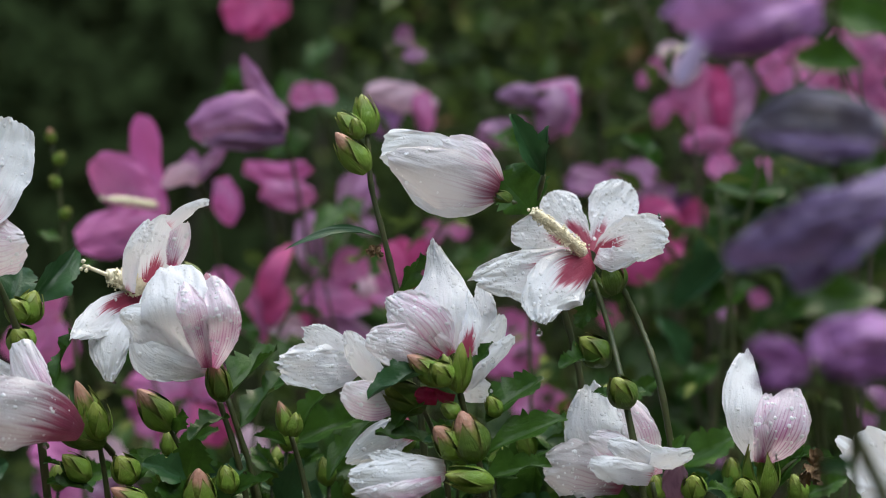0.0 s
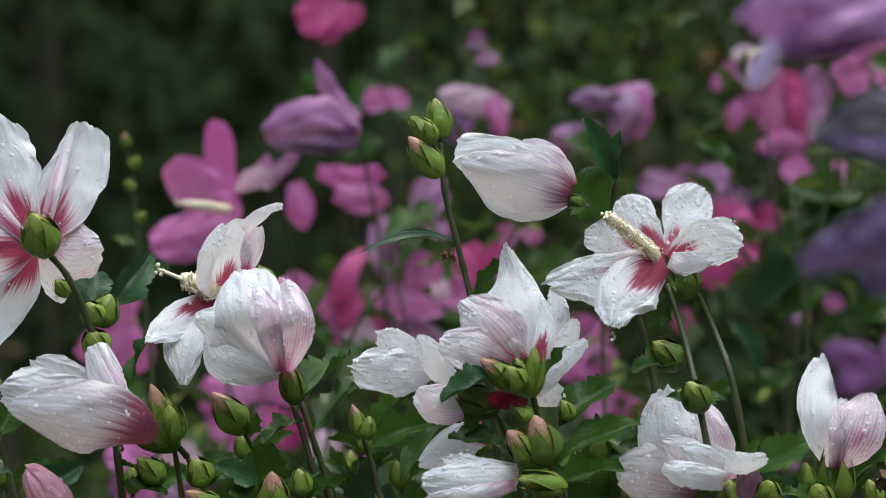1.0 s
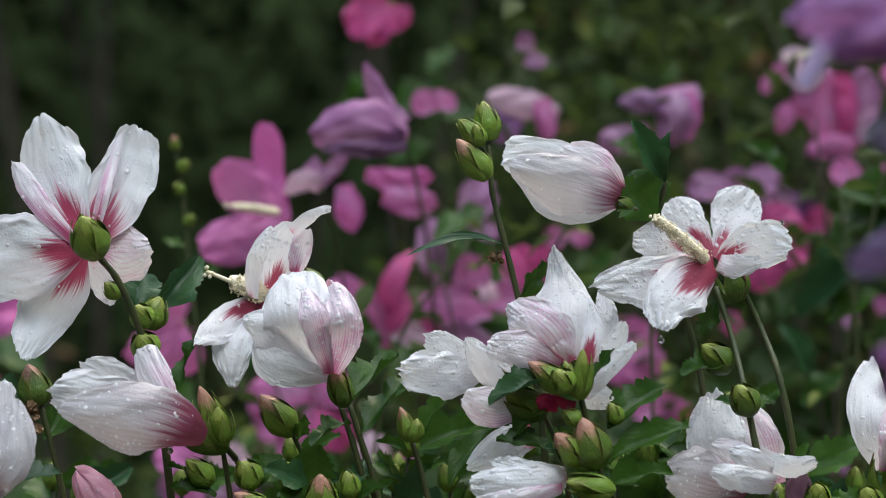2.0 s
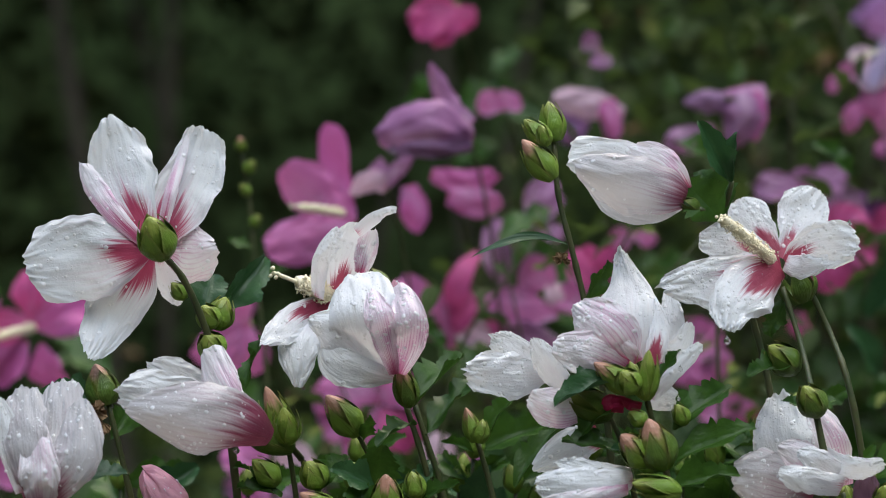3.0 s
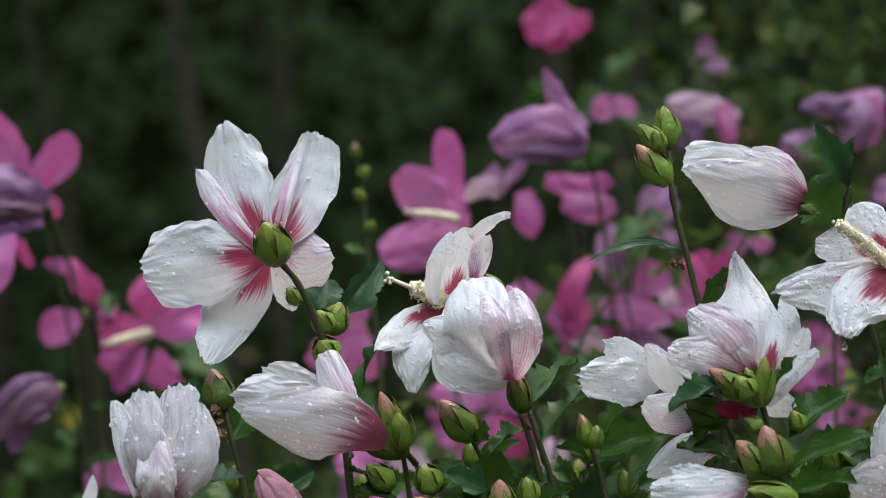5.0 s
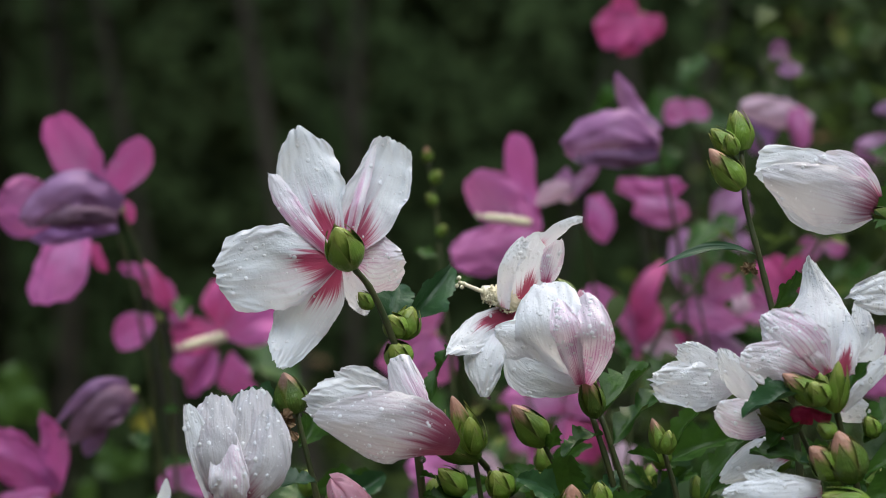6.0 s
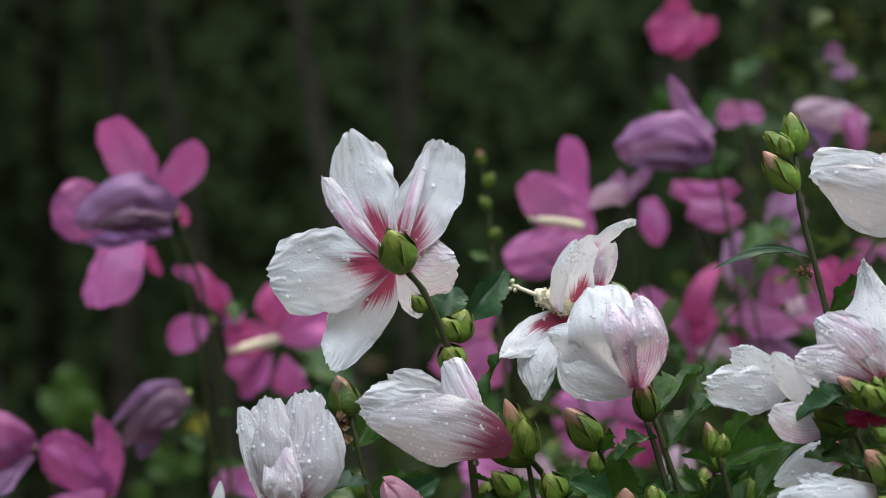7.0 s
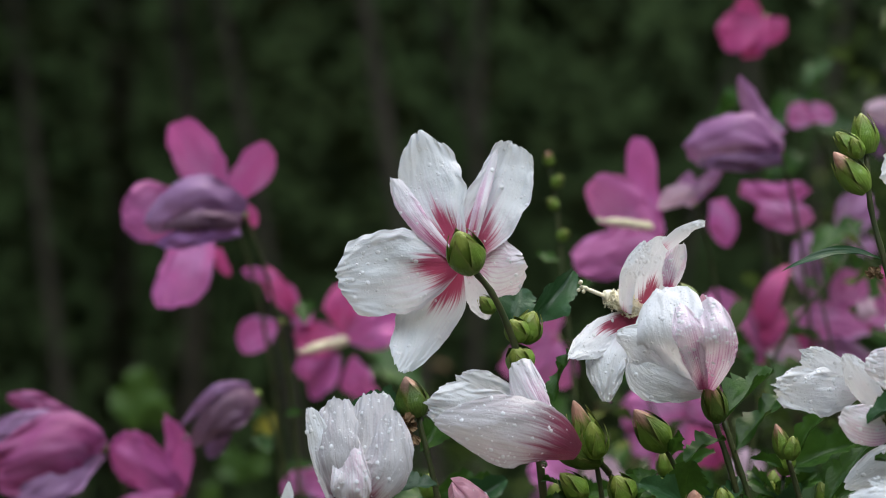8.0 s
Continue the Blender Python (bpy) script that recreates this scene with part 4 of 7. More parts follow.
# white flower that closes, above the rest
s = shoot((0.047, 1.000, 0), "closing white hibiscus nodding sideways beside dark green leaves")
fl = flower(s, (0.0255, 1.0003, 1.3580), "half-closed white flower")
blade(fl, [(0.0236, 0.9961, 1.3612), (0.0039, 0.9996, 1.3737), (-0.0131, 0.9932, 1.3796), (-0.0293, 0.9817, 1.3775)], [(0.0042, 0.0037), (0.0105, 0.0094), (0.0115, 0.0089), (0.0094, 0.01)], WHITE, seed=61, rain=6, cup=0.2, dome=0.22)
blade(fl, [(0.027, 0.9884, 1.3629), (0.0198, 0.9809, 1.3706), (0.0122, 0.9833, 1.3766), (0.0, 0.9893, 1.3823)], [(0.0026, 0.0021), (0.0068, 0.0068), (0.0078, 0.0078), (0.0052, 0.0047)], STREAKED, seed=62, rain=6, cup=0.25, dome=0.2)
blade(fl, [(0.0234, 0.991, 1.3567), (0.0091, 0.9897, 1.3541), (-0.0065, 0.9864, 1.3585), (-0.0215, 0.9822, 1.3676)], [(0.0026, 0.0026), (0.0068, 0.0052), (0.0078, 0.0052), (0.0021, 0.0026)], WHITE, seed=63, rain=4, cup=0.2)
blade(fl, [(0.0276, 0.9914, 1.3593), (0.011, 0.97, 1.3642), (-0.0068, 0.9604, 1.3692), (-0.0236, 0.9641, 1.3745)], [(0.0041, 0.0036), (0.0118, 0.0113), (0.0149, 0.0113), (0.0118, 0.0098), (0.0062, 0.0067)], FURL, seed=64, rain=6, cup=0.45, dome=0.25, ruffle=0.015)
calyx(fl, (0.0315, 0.9902, 1.3543), (0.0224, 0.9803, 1.3586), 0.75, loose=0.0, dark=True)
leaf(s, (0.0423, 0.9901, 1.3487), (0.0264, 0.9854, 1.3670), (0.1, -0.9, 0.3), 1.3, 0)
leaf(s, (0.0438, 0.9952, 1.3501), (0.0321, 1.0005, 1.3726), (0.3, -0.9, 0.1), 1.1, 4)
leaf(s, (0.0462, 0.9904, 1.3666), (0.0352, 0.9759, 1.3912), (-0.2, -0.75, 0.6), 0.55, 0, True)
leaf(s, (0.0470, 0.9904, 1.3666), (0.0465, 0.9858, 1.3890), (-0.5, -0.7, 0.4), 0.5, 1, True)
stem(s, [(0.0666, 1.0187, 1.2648), (0.0557, 1.0195, 1.3108), (0.0440, 1.0002, 1.3501), (0.0468, 0.9904, 1.3671)], 0.0018, 0.0014, rooted=True)
stem(s, [(0.0446, 1.0002, 1.3501), (0.0316, 0.9852, 1.3545)], 0.0016, 0.0016)

# open flower with a long pistil
s = shoot((0.094, 0.970, 0), "open white hibiscus with crimson heart and cream pistil, beaded with rain")
fl = flower(s, (0.0692, 0.9997, 1.3249), "open white flower with crimson heart")
blade(fl, [(0.0695, 1.0017, 1.3304), (0.0477, 0.9827, 1.3261), (0.0298, 0.9711, 1.3238), (0.0124, 0.9624, 1.3189)], [(0.0036, 0.0036), (0.0134, 0.0077), (0.017, 0.0088), (0.0114, 0.0072), (0.0031, 0.0031)], HEART, seed=71, rain=50, cup=0.12, ruffle=0.06, ragged=1.5, dome=0.1)
blade(fl, [(0.0692, 0.9977, 1.3278), (0.0556, 0.9783, 1.3195), (0.0468, 0.9653, 1.3097), (0.0431, 0.9598, 1.2993)], [(0.0051, 0.0051), (0.0133, 0.0139), (0.0092, 0.0118), (0.0056, 0.0067)], HEART, seed=72, rain=40, cup=0.15, ruffle=0.08, ragged=1.6, dome=0.2)
blade(fl, [(0.0667, 1.0075, 1.3313), (0.0484, 0.998, 1.3394), (0.0308, 0.9864, 1.3405)], [(0.0031, 0.0031), (0.0079, 0.0068), (0.0094, 0.0084), (0.0073, 0.0068)], HEART, seed=73, rain=36, cup=0.1, ragged=1.3)
blade(fl, [(0.0685, 1.0097, 1.3339), (0.0589, 1.0171, 1.3461), (0.0502, 1.0235, 1.3585)], [(0.0027, 0.0027), (0.0096, 0.0075), (0.0112, 0.0102), (0.0086, 0.0091)], HEART, seed=74, rain=40, cup=0.1, ragged=1.4)
blade(fl, [(0.0716, 1.01, 1.3313), (0.0782, 1.0208, 1.3466), (0.0903, 1.0322, 1.3644)], [(0.0027, 0.0032), (0.0059, 0.007), (0.0118, 0.0118), (0.0107, 0.0113)], HEART, seed=75, rain=46, cup=-0.12, ragged=1.3)
blade(fl, [(0.0728, 1.005, 1.3292), (0.0855, 0.9912, 1.3363), (0.1043, 0.9778, 1.337)], [(0.0031, 0.0026), (0.0088, 0.0073), (0.0114, 0.0094), (0.0094, 0.0083)], HEART, seed=76, rain=54, cup=0.12, ragged=1.8, ruffle=0.08)
blade(fl, [(0.0716, 0.9949, 1.3295), (0.0786, 0.9854, 1.3271), (0.0905, 0.9765, 1.3298)], [(0.0041, 0.0036), (0.0067, 0.0047), (0.0041, 0.0031)], WHITE, seed=77, rain=12, ragged=1.8, ruffle=0.08)
hang(fl, (0.0423, 0.9372, 1.2966), 0.0015)
hang(fl, (0.0998, 0.9851, 1.3477), 0.0011)
pistil(fl, (0.0651, 0.9913, 1.3311), (0.0406, 0.9623, 1.3504), 0.0037, 5, cover=0.93)
calyx(fl, (0.0799, 0.9995, 1.3116), (0.0732, 0.9998, 1.3302), 1.1, dark=True, loose=0.2)
stem(s, [(0.0942, 0.9675, 1.1995), (0.0826, 0.9687, 1.2664), (0.0774, 0.9842, 1.2939), (0.0699, 0.9896, 1.3185)], 0.0018, 0.0014, rooted=True, mat=STEM)
stem(s, [(0.1080, 0.9881, 1.2306), (0.0988, 0.9889, 1.2778), (0.0918, 0.9993, 1.2983), (0.0825, 0.9996, 1.3182)], 0.0020, 0.0014, seed=4)
leaf(s, (0.0719, 0.9995, 1.3142), (0.0639, 0.9992, 1.2957), (-0.5, -0.8, 0.1), 0.8, 2)
leaf(s, (0.0725, 0.9889, 1.2805), (0.0556, 0.9690, 1.2850), (0, -0.5, 0.8), 0.7, 3)
bud(s, (0.0756, 0.9889, 1.2805), (0.0608, 0.9792, 1.2942), 1.0, dark=True)
bud(s, (0.0840, 0.9636, 1.2628), (0.0755, 0.9539, 1.2779), 1.05, dark=True)
leaf(s, (0.0834, 0.9687, 1.2664), (0.0921, 0.9687, 1.2690), (0, -0.6, 0.7), 1.0, 4)
leaf(s, (0.1056, 0.9782, 1.2396), (0.1108, 0.9784, 1.2474), (0, -0.8, 0.4), 0.7, 4)
leaf(s, (0.0826, 0.9686, 1.2633), (0.0692, 0.9787, 1.2682), (0, -0.5, 0.8), 0.6, 4)

# budding top
s = shoot((-0.017, 1.000, 0), "tall hibiscus stem tipped with a cluster of green buds")
stem(s, [(-0.0064, 0.9974, 1.1949), (-0.0117, 0.9986, 1.2638), (-0.0210, 0.9995, 1.3103), (-0.0271, 0.9999, 1.3355), (-0.0337, 1.0004, 1.3620), (-0.0356, 1.0008, 1.3859)], 0.0018, 0.0014, rooted=True)
bud(s, (-0.0345, 1.0008, 1.3869), (-0.0390, 1.0012, 1.4087), 0.85)
bud(s, (-0.0380, 0.9958, 1.3857), (-0.0517, 0.9960, 1.3984), 0.85)
bud(s, (-0.0382, 0.9857, 1.3843), (-0.0416, 0.9809, 1.3950), 0.95)
bud(s, (-0.0357, 0.9905, 1.3692), (-0.0507, 0.9858, 1.3879), 0.8, pink=True, loose=0.08)
petal(s, (-0.0292, 0.9999, 1.3381), (-0.0706, 0.9849, 1.3336), 0.0069, (0.05, -0.55, 0.8), LEAF_BLUE, bend=0.13, cup=0.3, ruffle=0.05, wide=0.52, point=0.6, seed=66, name="leaf")
leaf(s, (-0.0218, 0.9994, 1.3095), (-0.0090, 0.9998, 1.3296), (0.6, -0.8, 0.0), 0.6, 2)
fl = flower(s, (-0.0308, 0.9998, 1.3323), "small dried bloom", 0.002)
withered(fl, (-0.0317, 0.9948, 1.3313), 0.0040, 3)

# tall pointed flower in the middle
s = shoot((0.017, 0.970, 0), "white hibiscus closing to a point, pink streaks, green buds below")
fl = flower(s, (0.0015, 0.9690, 1.2819), "half-closed white flower")
blade(fl, [(0.0033, 0.9712, 1.2852), (0.0, 0.9752, 1.303), (-0.0013, 0.9883, 1.3194), (-0.0047, 0.9983, 1.3357)], [(0.0036, 0.0036), (0.0182, 0.012), (0.0151, 0.0135), (0.0062, 0.0073), (0.0023, 0.0023)], WHITE, seed=81, rain=40, cup=0.25, dome=0.06)
blade(fl, [(0.0, 0.9649, 1.2856), (-0.01, 0.9522, 1.3003), (-0.0245, 0.9581, 1.3109)], [(0.0036, 0.0041), (0.0142, 0.0132), (0.0127, 0.0117), (0.0061, 0.0071)], STREAKED, seed=82, rain=44, cup=0.3, ragged=1.4, ruffle=0.07)
blade(fl, [(-0.0025, 0.9626, 1.2832), (-0.0175, 0.9484, 1.2904), (-0.0335, 0.952, 1.2934)], [(0.0035, 0.004), (0.0086, 0.0096), (0.0101, 0.0091), (0.0071, 0.0071)], BLUSH, seed=83, rain=22, cup=0.3)
blade(fl, [(0.0094, 0.9657, 1.2843), (0.013, 0.9692, 1.2982), (0.0116, 0.9804, 1.3131)], [(0.0036, 0.0036), (0.0046, 0.0056), (0.0021, 0.0021)], HEART, seed=84, rain=8, cup=0.25)
blade(fl, [(0.0128, 0.976, 1.2849), (0.0183, 0.9798, 1.3002), (0.0174, 0.99, 1.3167)], [(0.0031, 0.0031), (0.0047, 0.0062), (0.0041, 0.0047)], WHITE, seed=85, rain=18, cup=0.2)
blade(fl, [(0.0135, 0.9691, 1.2854), (0.0217, 0.9699, 1.2931), (0.0273, 0.9705, 1.3033)], [(0.0031, 0.0031), (0.0041, 0.0056), (0.0026, 0.0031)], WHITE, seed=88, rain=8, cup=0.1, dome=0.22, ragged=1.6)
blade(fl, [(0.0094, 0.9655, 1.269), (0.0177, 0.9623, 1.2787), (0.0317, 0.9638, 1.294)], [(0.0023, 0.0023), (0.0031, 0.0036), (0.0036, 0.0036)], WHITE, seed=86, rain=8, cup=0.2, dome=0.22)
blade(fl, [(0.0077, 0.9783, 1.2661), (0.0154, 0.974, 1.2681), (0.0242, 0.9698, 1.267)], [(0.0031, 0.0036), (0.0062, 0.0057), (0.0036, 0.0041)], WHITE, seed=87, rain=6)
blade(fl, [(0.0038, 0.9602, 1.2859), (-0.0007, 0.9529, 1.292), (-0.0075, 0.9534, 1.299)], [(0.0023, 0.0023), (0.003, 0.0035), (0.0013, 0.0013)], STREAKED, seed=89, cup=0.2)
hang(fl, (-0.0118, 0.9491, 1.2918), 0.0012)
hang(fl, (0.0224, 0.9590, 1.2826), 0.0012)
hang(fl, (0.0214, 0.9587, 1.2693), 0.0013)
bud(s, (0.0010, 0.9538, 1.2738), (-0.0170, 0.9440, 1.2871), 0.75, pink=True)
bud(s, (0.0015, 0.9438, 1.2746), (-0.0045, 0.9340, 1.2848), 1.15)
bud(s, (0.0071, 0.9488, 1.2707), (0.0085, 0.9442, 1.2962), 0.55, loose=0.2)
bud(s, (0.0071, 0.9508, 1.2705), (-0.0015, 0.9491, 1.2898), 0.55, loose=0.2)
leaf(s, (-0.0048, 0.9489, 1.2777), (-0.0322, 0.9389, 1.2760), (0, -0.5, 0.9), 0.7, 0, True)
stem(s, [(0.0221, 0.9675, 1.1995), (0.0169, 0.9631, 1.2336), (0.0079, 0.9537, 1.2677), (0.0066, 0.9538, 1.2728)], 0.0018, 0.0014, rooted=True, mat=STEM)
bud(s, (0.0078, 0.9483, 1.2417), (-0.0047, 0.9385, 1.2560), 1.0, pink=True)
bud(s, (0.0146, 0.9462, 1.2402), (0.0075, 0.9386, 1.2635), 1.05, pink=True, dark=True)
bud(s, (0.0071, 0.9486, 1.2593), (-0.0023, 0.9487, 1.2651), 1.1)
bud(s, (0.0245, 0.9585, 1.2584), (0.0198, 0.9537, 1.2690), 1.0)
leaf(s, (0.0188, 0.9585, 1.2558), (0.0448, 0.9689, 1.2788), (-0.5, -0.8, 0.3), 0.6, 3)
leaf(s, (0.0199, 0.9583, 1.2418), (0.0550, 0.9585, 1.2584), (-0.3, -0.6, 0.6), 0.55, 4)
leaf(s, (0.0167, 0.9530, 1.2272), (0.0431, 0.9483, 1.2430), (-0.3, -0.6, 0.6), 0.6, 5)
leaf(s, (0.0066, 0.9488, 1.2707), (0.0217, 0.9491, 1.2921), (-0.7, -0.6, 0.1), 0.35, 2)

# crumpled flower below it
s = shoot((-0.006, 0.985, 0), "white hibiscus with crumpled, drooping wet petals")
fl = flower(s, (-0.0180, 0.9837, 1.2677), "crumpled white flower")
blade(fl, [(-0.039, 0.9845, 1.2802), (-0.0515, 0.9735, 1.2895), (-0.0633, 0.9675, 1.296)], [(0.0031, 0.0031), (0.0067, 0.0067), (0.0062, 0.0052)], WHITE, seed=91, rain=14, cup=0.2, dome=0.22, ruffle=0.08, ragged=1.8)
blade(fl, [(-0.0381, 0.9815, 1.2778), (-0.0549, 0.964, 1.2798), (-0.075, 0.9512, 1.2824)], [(0.0031, 0.0031), (0.0108, 0.0092), (0.0103, 0.0092), (0.0062, 0.0051)], WHITE, seed=92, rain=30, cup=0.2, dome=0.22, ruffle=0.08, ragged=2.0)
blade(fl, [(-0.0284, 0.9783, 1.2716), (-0.0376, 0.9676, 1.284), (-0.0439, 0.9642, 1.2962)], [(0.0041, 0.0041), (0.0062, 0.0067), (0.0036, 0.0046)], WHITE, seed=93, rain=10, cup=0.25)
blade(fl, [(-0.0178, 0.9661, 1.2662), (-0.0314, 0.9498, 1.2658), (-0.0449, 0.9487, 1.2708)], [(0.0051, 0.0051), (0.0096, 0.0086), (0.0066, 0.0076)], BLUSH, seed=94, rain=10, cup=0.3)
blade(fl, [(-0.0148, 0.9862, 1.2501), (-0.0271, 0.975, 1.2465), (-0.0443, 0.9683, 1.2357)], [(0.0062, 0.0047), (0.0093, 0.0073), (0.0041, 0.0047)], BACKED, seed=95, rain=16, cup=0.2, ragged=1.4)
blade(fl, [(-0.0025, 0.9574, 1.2668), (-0.0083, 0.9539, 1.2676), (-0.0128, 0.9525, 1.2682)], [(0.004, 0.0035), (0.004, 0.004), (0.003, 0.003)], CRIMSON, seed=96)
blade(fl, [(0.005, 0.955, 1.2661), (0.0008, 0.9506, 1.2674), (-0.0038, 0.9503, 1.27)], [(0.002, 0.002), (0.003, 0.002), (0.0015, 0.0015)], CRIMSON, seed=97)
bud(s, (-0.0100, 0.9636, 1.2617), (-0.0325, 0.9488, 1.2752), 0.8, dark=True)
leaf(s, (-0.0061, 0.9587, 1.2673), (-0.0237, 0.9485, 1.2581), (0, -0.5, 0.8), 0.8, 5)
leaf(s, (-0.0010, 0.9583, 1.2444), (-0.0292, 0.9485, 1.2530), (0.1, -0.5, 0.9), 0.6, 0)
leaf(s, (0.0117, 0.9532, 1.2373), (-0.0060, 0.9484, 1.2505), (0.1, -0.5, 0.9), 0.7, 1, True)
stem(s, [(0.0042, 0.9775, 1.1980), (-0.0010, 0.9732, 1.2401), (-0.0100, 0.9686, 1.2626)], rooted=True)

# furled flower lying low
s = shoot((0.012, 0.950, 0), "furled white hibiscus lying low among buds")
fl = flower(s, (0.0040, 0.9481, 1.2316), "furled white flower")
blade(fl, [(0.0, 0.9571, 1.2349), (-0.0162, 0.9457, 1.2379), (-0.0325, 0.9444, 1.2422)], [(0.0035, 0.0035), (0.0075, 0.0055), (0.0035, 0.003)], WHITE, seed=101, rain=16, cup=0.4, ruffle=0.06, ragged=1.6)
blade(fl, [(0.0008, 0.9522, 1.2335), (-0.0185, 0.9324, 1.2342), (-0.0408, 0.9335, 1.2334)], [(0.004, 0.0035), (0.01, 0.007), (0.0095, 0.007), (0.0055, 0.0055)], WHITE, seed=102, rain=24, cup=0.45, dome=0.2, ruffle=0.06, ragged=1.6)
blade(fl, [(-0.0012, 0.9469, 1.2311), (-0.0183, 0.9253, 1.2292), (-0.0386, 0.9286, 1.2274)], [(0.0035, 0.003), (0.0059, 0.0035), (0.0035, 0.0025)], BLUSH, seed=103, rain=8, cup=0.4)
hang(s, (0.0015, 0.9429, 1.2215))
bud(fl, (0.0211, 0.9430, 1.2297), (-0.0030, 0.9331, 1.2352), 0.62, name="calyx", loose=0.1)
stem(s, [(0.0267, 0.9476, 1.2026), (0.0211, 0.9430, 1.2297)], rooted=True)

# crumpled double flower
s = shoot((0.091, 0.990, 0), "crumpled white hibiscus, inner petals folded, pale pink tinge")
fl = flower(s, (0.0961, 0.9880, 1.2253), "crumpled white flower")
blade(fl, [(0.0819, 1.0093, 1.222), (0.0721, 0.9938, 1.2461), (0.0708, 1.009, 1.2655)], [(0.0079, 0.0079), (0.0143, 0.0153), (0.0095, 0.0116)], WHITE, seed=111, rain=40, cup=0.25, dome=0.22, ragged=1.5, ruffle=0.06)
blade(fl, [(0.0955, 1.0005, 1.2258), (0.0921, 0.9925, 1.2464), (0.0839, 1.002, 1.2619)], [(0.0079, 0.0079), (0.011, 0.0089), (0.0052, 0.0063)], BLUSH, seed=112, rain=22, cup=0.3)
blade(fl, [(0.0846, 0.9945, 1.2239), (0.0626, 0.9747, 1.2326), (0.0439, 0.966, 1.2343)], [(0.0067, 0.0067), (0.0139, 0.0118), (0.0088, 0.0088)], FURL, seed=113, rain=22, cup=0.35, ragged=1.5, ruffle=0.06)
blade(fl, [(0.0899, 0.9821, 1.2307), (0.0782, 0.9641, 1.2434), (0.0664, 0.9632, 1.2485)], [(0.0051, 0.0051), (0.0092, 0.0066), (0.0056, 0.0046)], STREAKED, seed=114, rain=4, cup=0.35, ruffle=0.06)
blade(fl, [(0.0982, 0.9758, 1.2315), (0.0837, 0.9546, 1.2428), (0.0737, 0.9537, 1.2466)], [(0.005, 0.0045), (0.0066, 0.005), (0.0035, 0.003)], WHITE, seed=115, rain=4, cup=0.3, ruffle=0.08)
blade(fl, [(0.0947, 0.9654, 1.2307), (0.0778, 0.9439, 1.2365), (0.0645, 0.9428, 1.2387)], [(0.0055, 0.004), (0.0075, 0.0045), (0.004, 0.0035)], WHITE, seed=116, rain=6, cup=0.35, ruffle=0.06, ragged=1.5)
blade(fl, [(0.0885, 0.9751, 1.2413), (0.0992, 0.9609, 1.2397), (0.1126, 0.9571, 1.242)], [(0.0051, 0.0046), (0.004, 0.0056), (0.0025, 0.0051)], WHITE, seed=117, rain=12, cup=0.25, dome=0.22, ruffle=0.09, ragged=2.0)
blade(fl, [(0.1093, 0.9735, 1.2179), (0.1062, 0.9684, 1.2274), (0.1068, 0.9665, 1.2363)], [(0.0061, 0.0056), (0.0066, 0.0056), (0.0036, 0.0036)], MAUVE, seed=118, cup=0.3)
bud(s, (0.1148, 0.9679, 1.2201), (0.1123, 0.9581, 1.2329), 1.1)
stem(s, [(0.1037, 0.9974, 1.1896), (0.0974, 0.9880, 1.2240)], rooted=True)

# upright flower behind the purple ones
s = shoot((0.149, 1.000, 0), "upright white hibiscus with pink-veined back and green calyx")
fl = flower(s, (0.1488, 0.9981, 1.2320), "half-open white flower")
blade(fl, [(0.1467, 0.9961, 1.2336), (0.1397, 0.9885, 1.2555), (0.1431, 1.009, 1.2828)], [(0.0032, 0.0037), (0.0069, 0.0064), (0.0095, 0.009), (0.0064, 0.0069)], WHITE, seed=121, rain=26, cup=0.15)
blade(fl, [(0.1471, 0.9861, 1.234), (0.1469, 0.9734, 1.2492), (0.1495, 0.9837, 1.2651)], [(0.0026, 0.0026), (0.0047, 0.0052), (0.0047, 0.0057)], VEINED, seed=123, rain=14, cup=0.3)
blade(fl, [(0.1484, 0.9861, 1.234), (0.1557, 0.9734, 1.251), (0.1615, 0.9837, 1.2672)], [(0.0031, 0.0031), (0.0089, 0.0104), (0.0109, 0.012), (0.0068, 0.0068)], VEINED, seed=122, rain=30, cup=0.3)
calyx(fl, (0.1487, 0.9878, 1.2174), (0.1459, 0.9783, 1.2435), 0.7, loose=0.12)
stem(s, [(0.1541, 0.9974, 1.1896), (0.1487, 0.9879, 1.2201)], rooted=True)
leaf(s, (0.1515, 0.9978, 1.2161), (0.1687, 0.9982, 1.2400), (-0.5, -0.8, 0.2), 0.5, 1)
leaf(s, (0.1420, 0.9779, 1.2188), (0.1212, 0.9680, 1.2253), (0.2, -0.6, 0.7), 0.6, 2)
bud(s, (0.1399, 0.9778, 1.2162), (0.1354, 0.9681, 1.2304), 1.15)
fl = flower(s, (0.1767, 0.9981, 1.2333), "brown dried bloom", 0.003)
withered(fl, (0.1723, 0.9881, 1.2316), 0.0090, 8)
stem(s, [(0.1549, 0.9980, 1.2241), (0.1661, 0.9981, 1.2333), (0.1767, 0.9981, 1.2341)], 0.0012, 0.001)
leaf(s, (0.1634, 0.9981, 1.2347), (0.1847, 0.9982, 1.2373), (0, -0.5, 0.8), 0.4, 3)

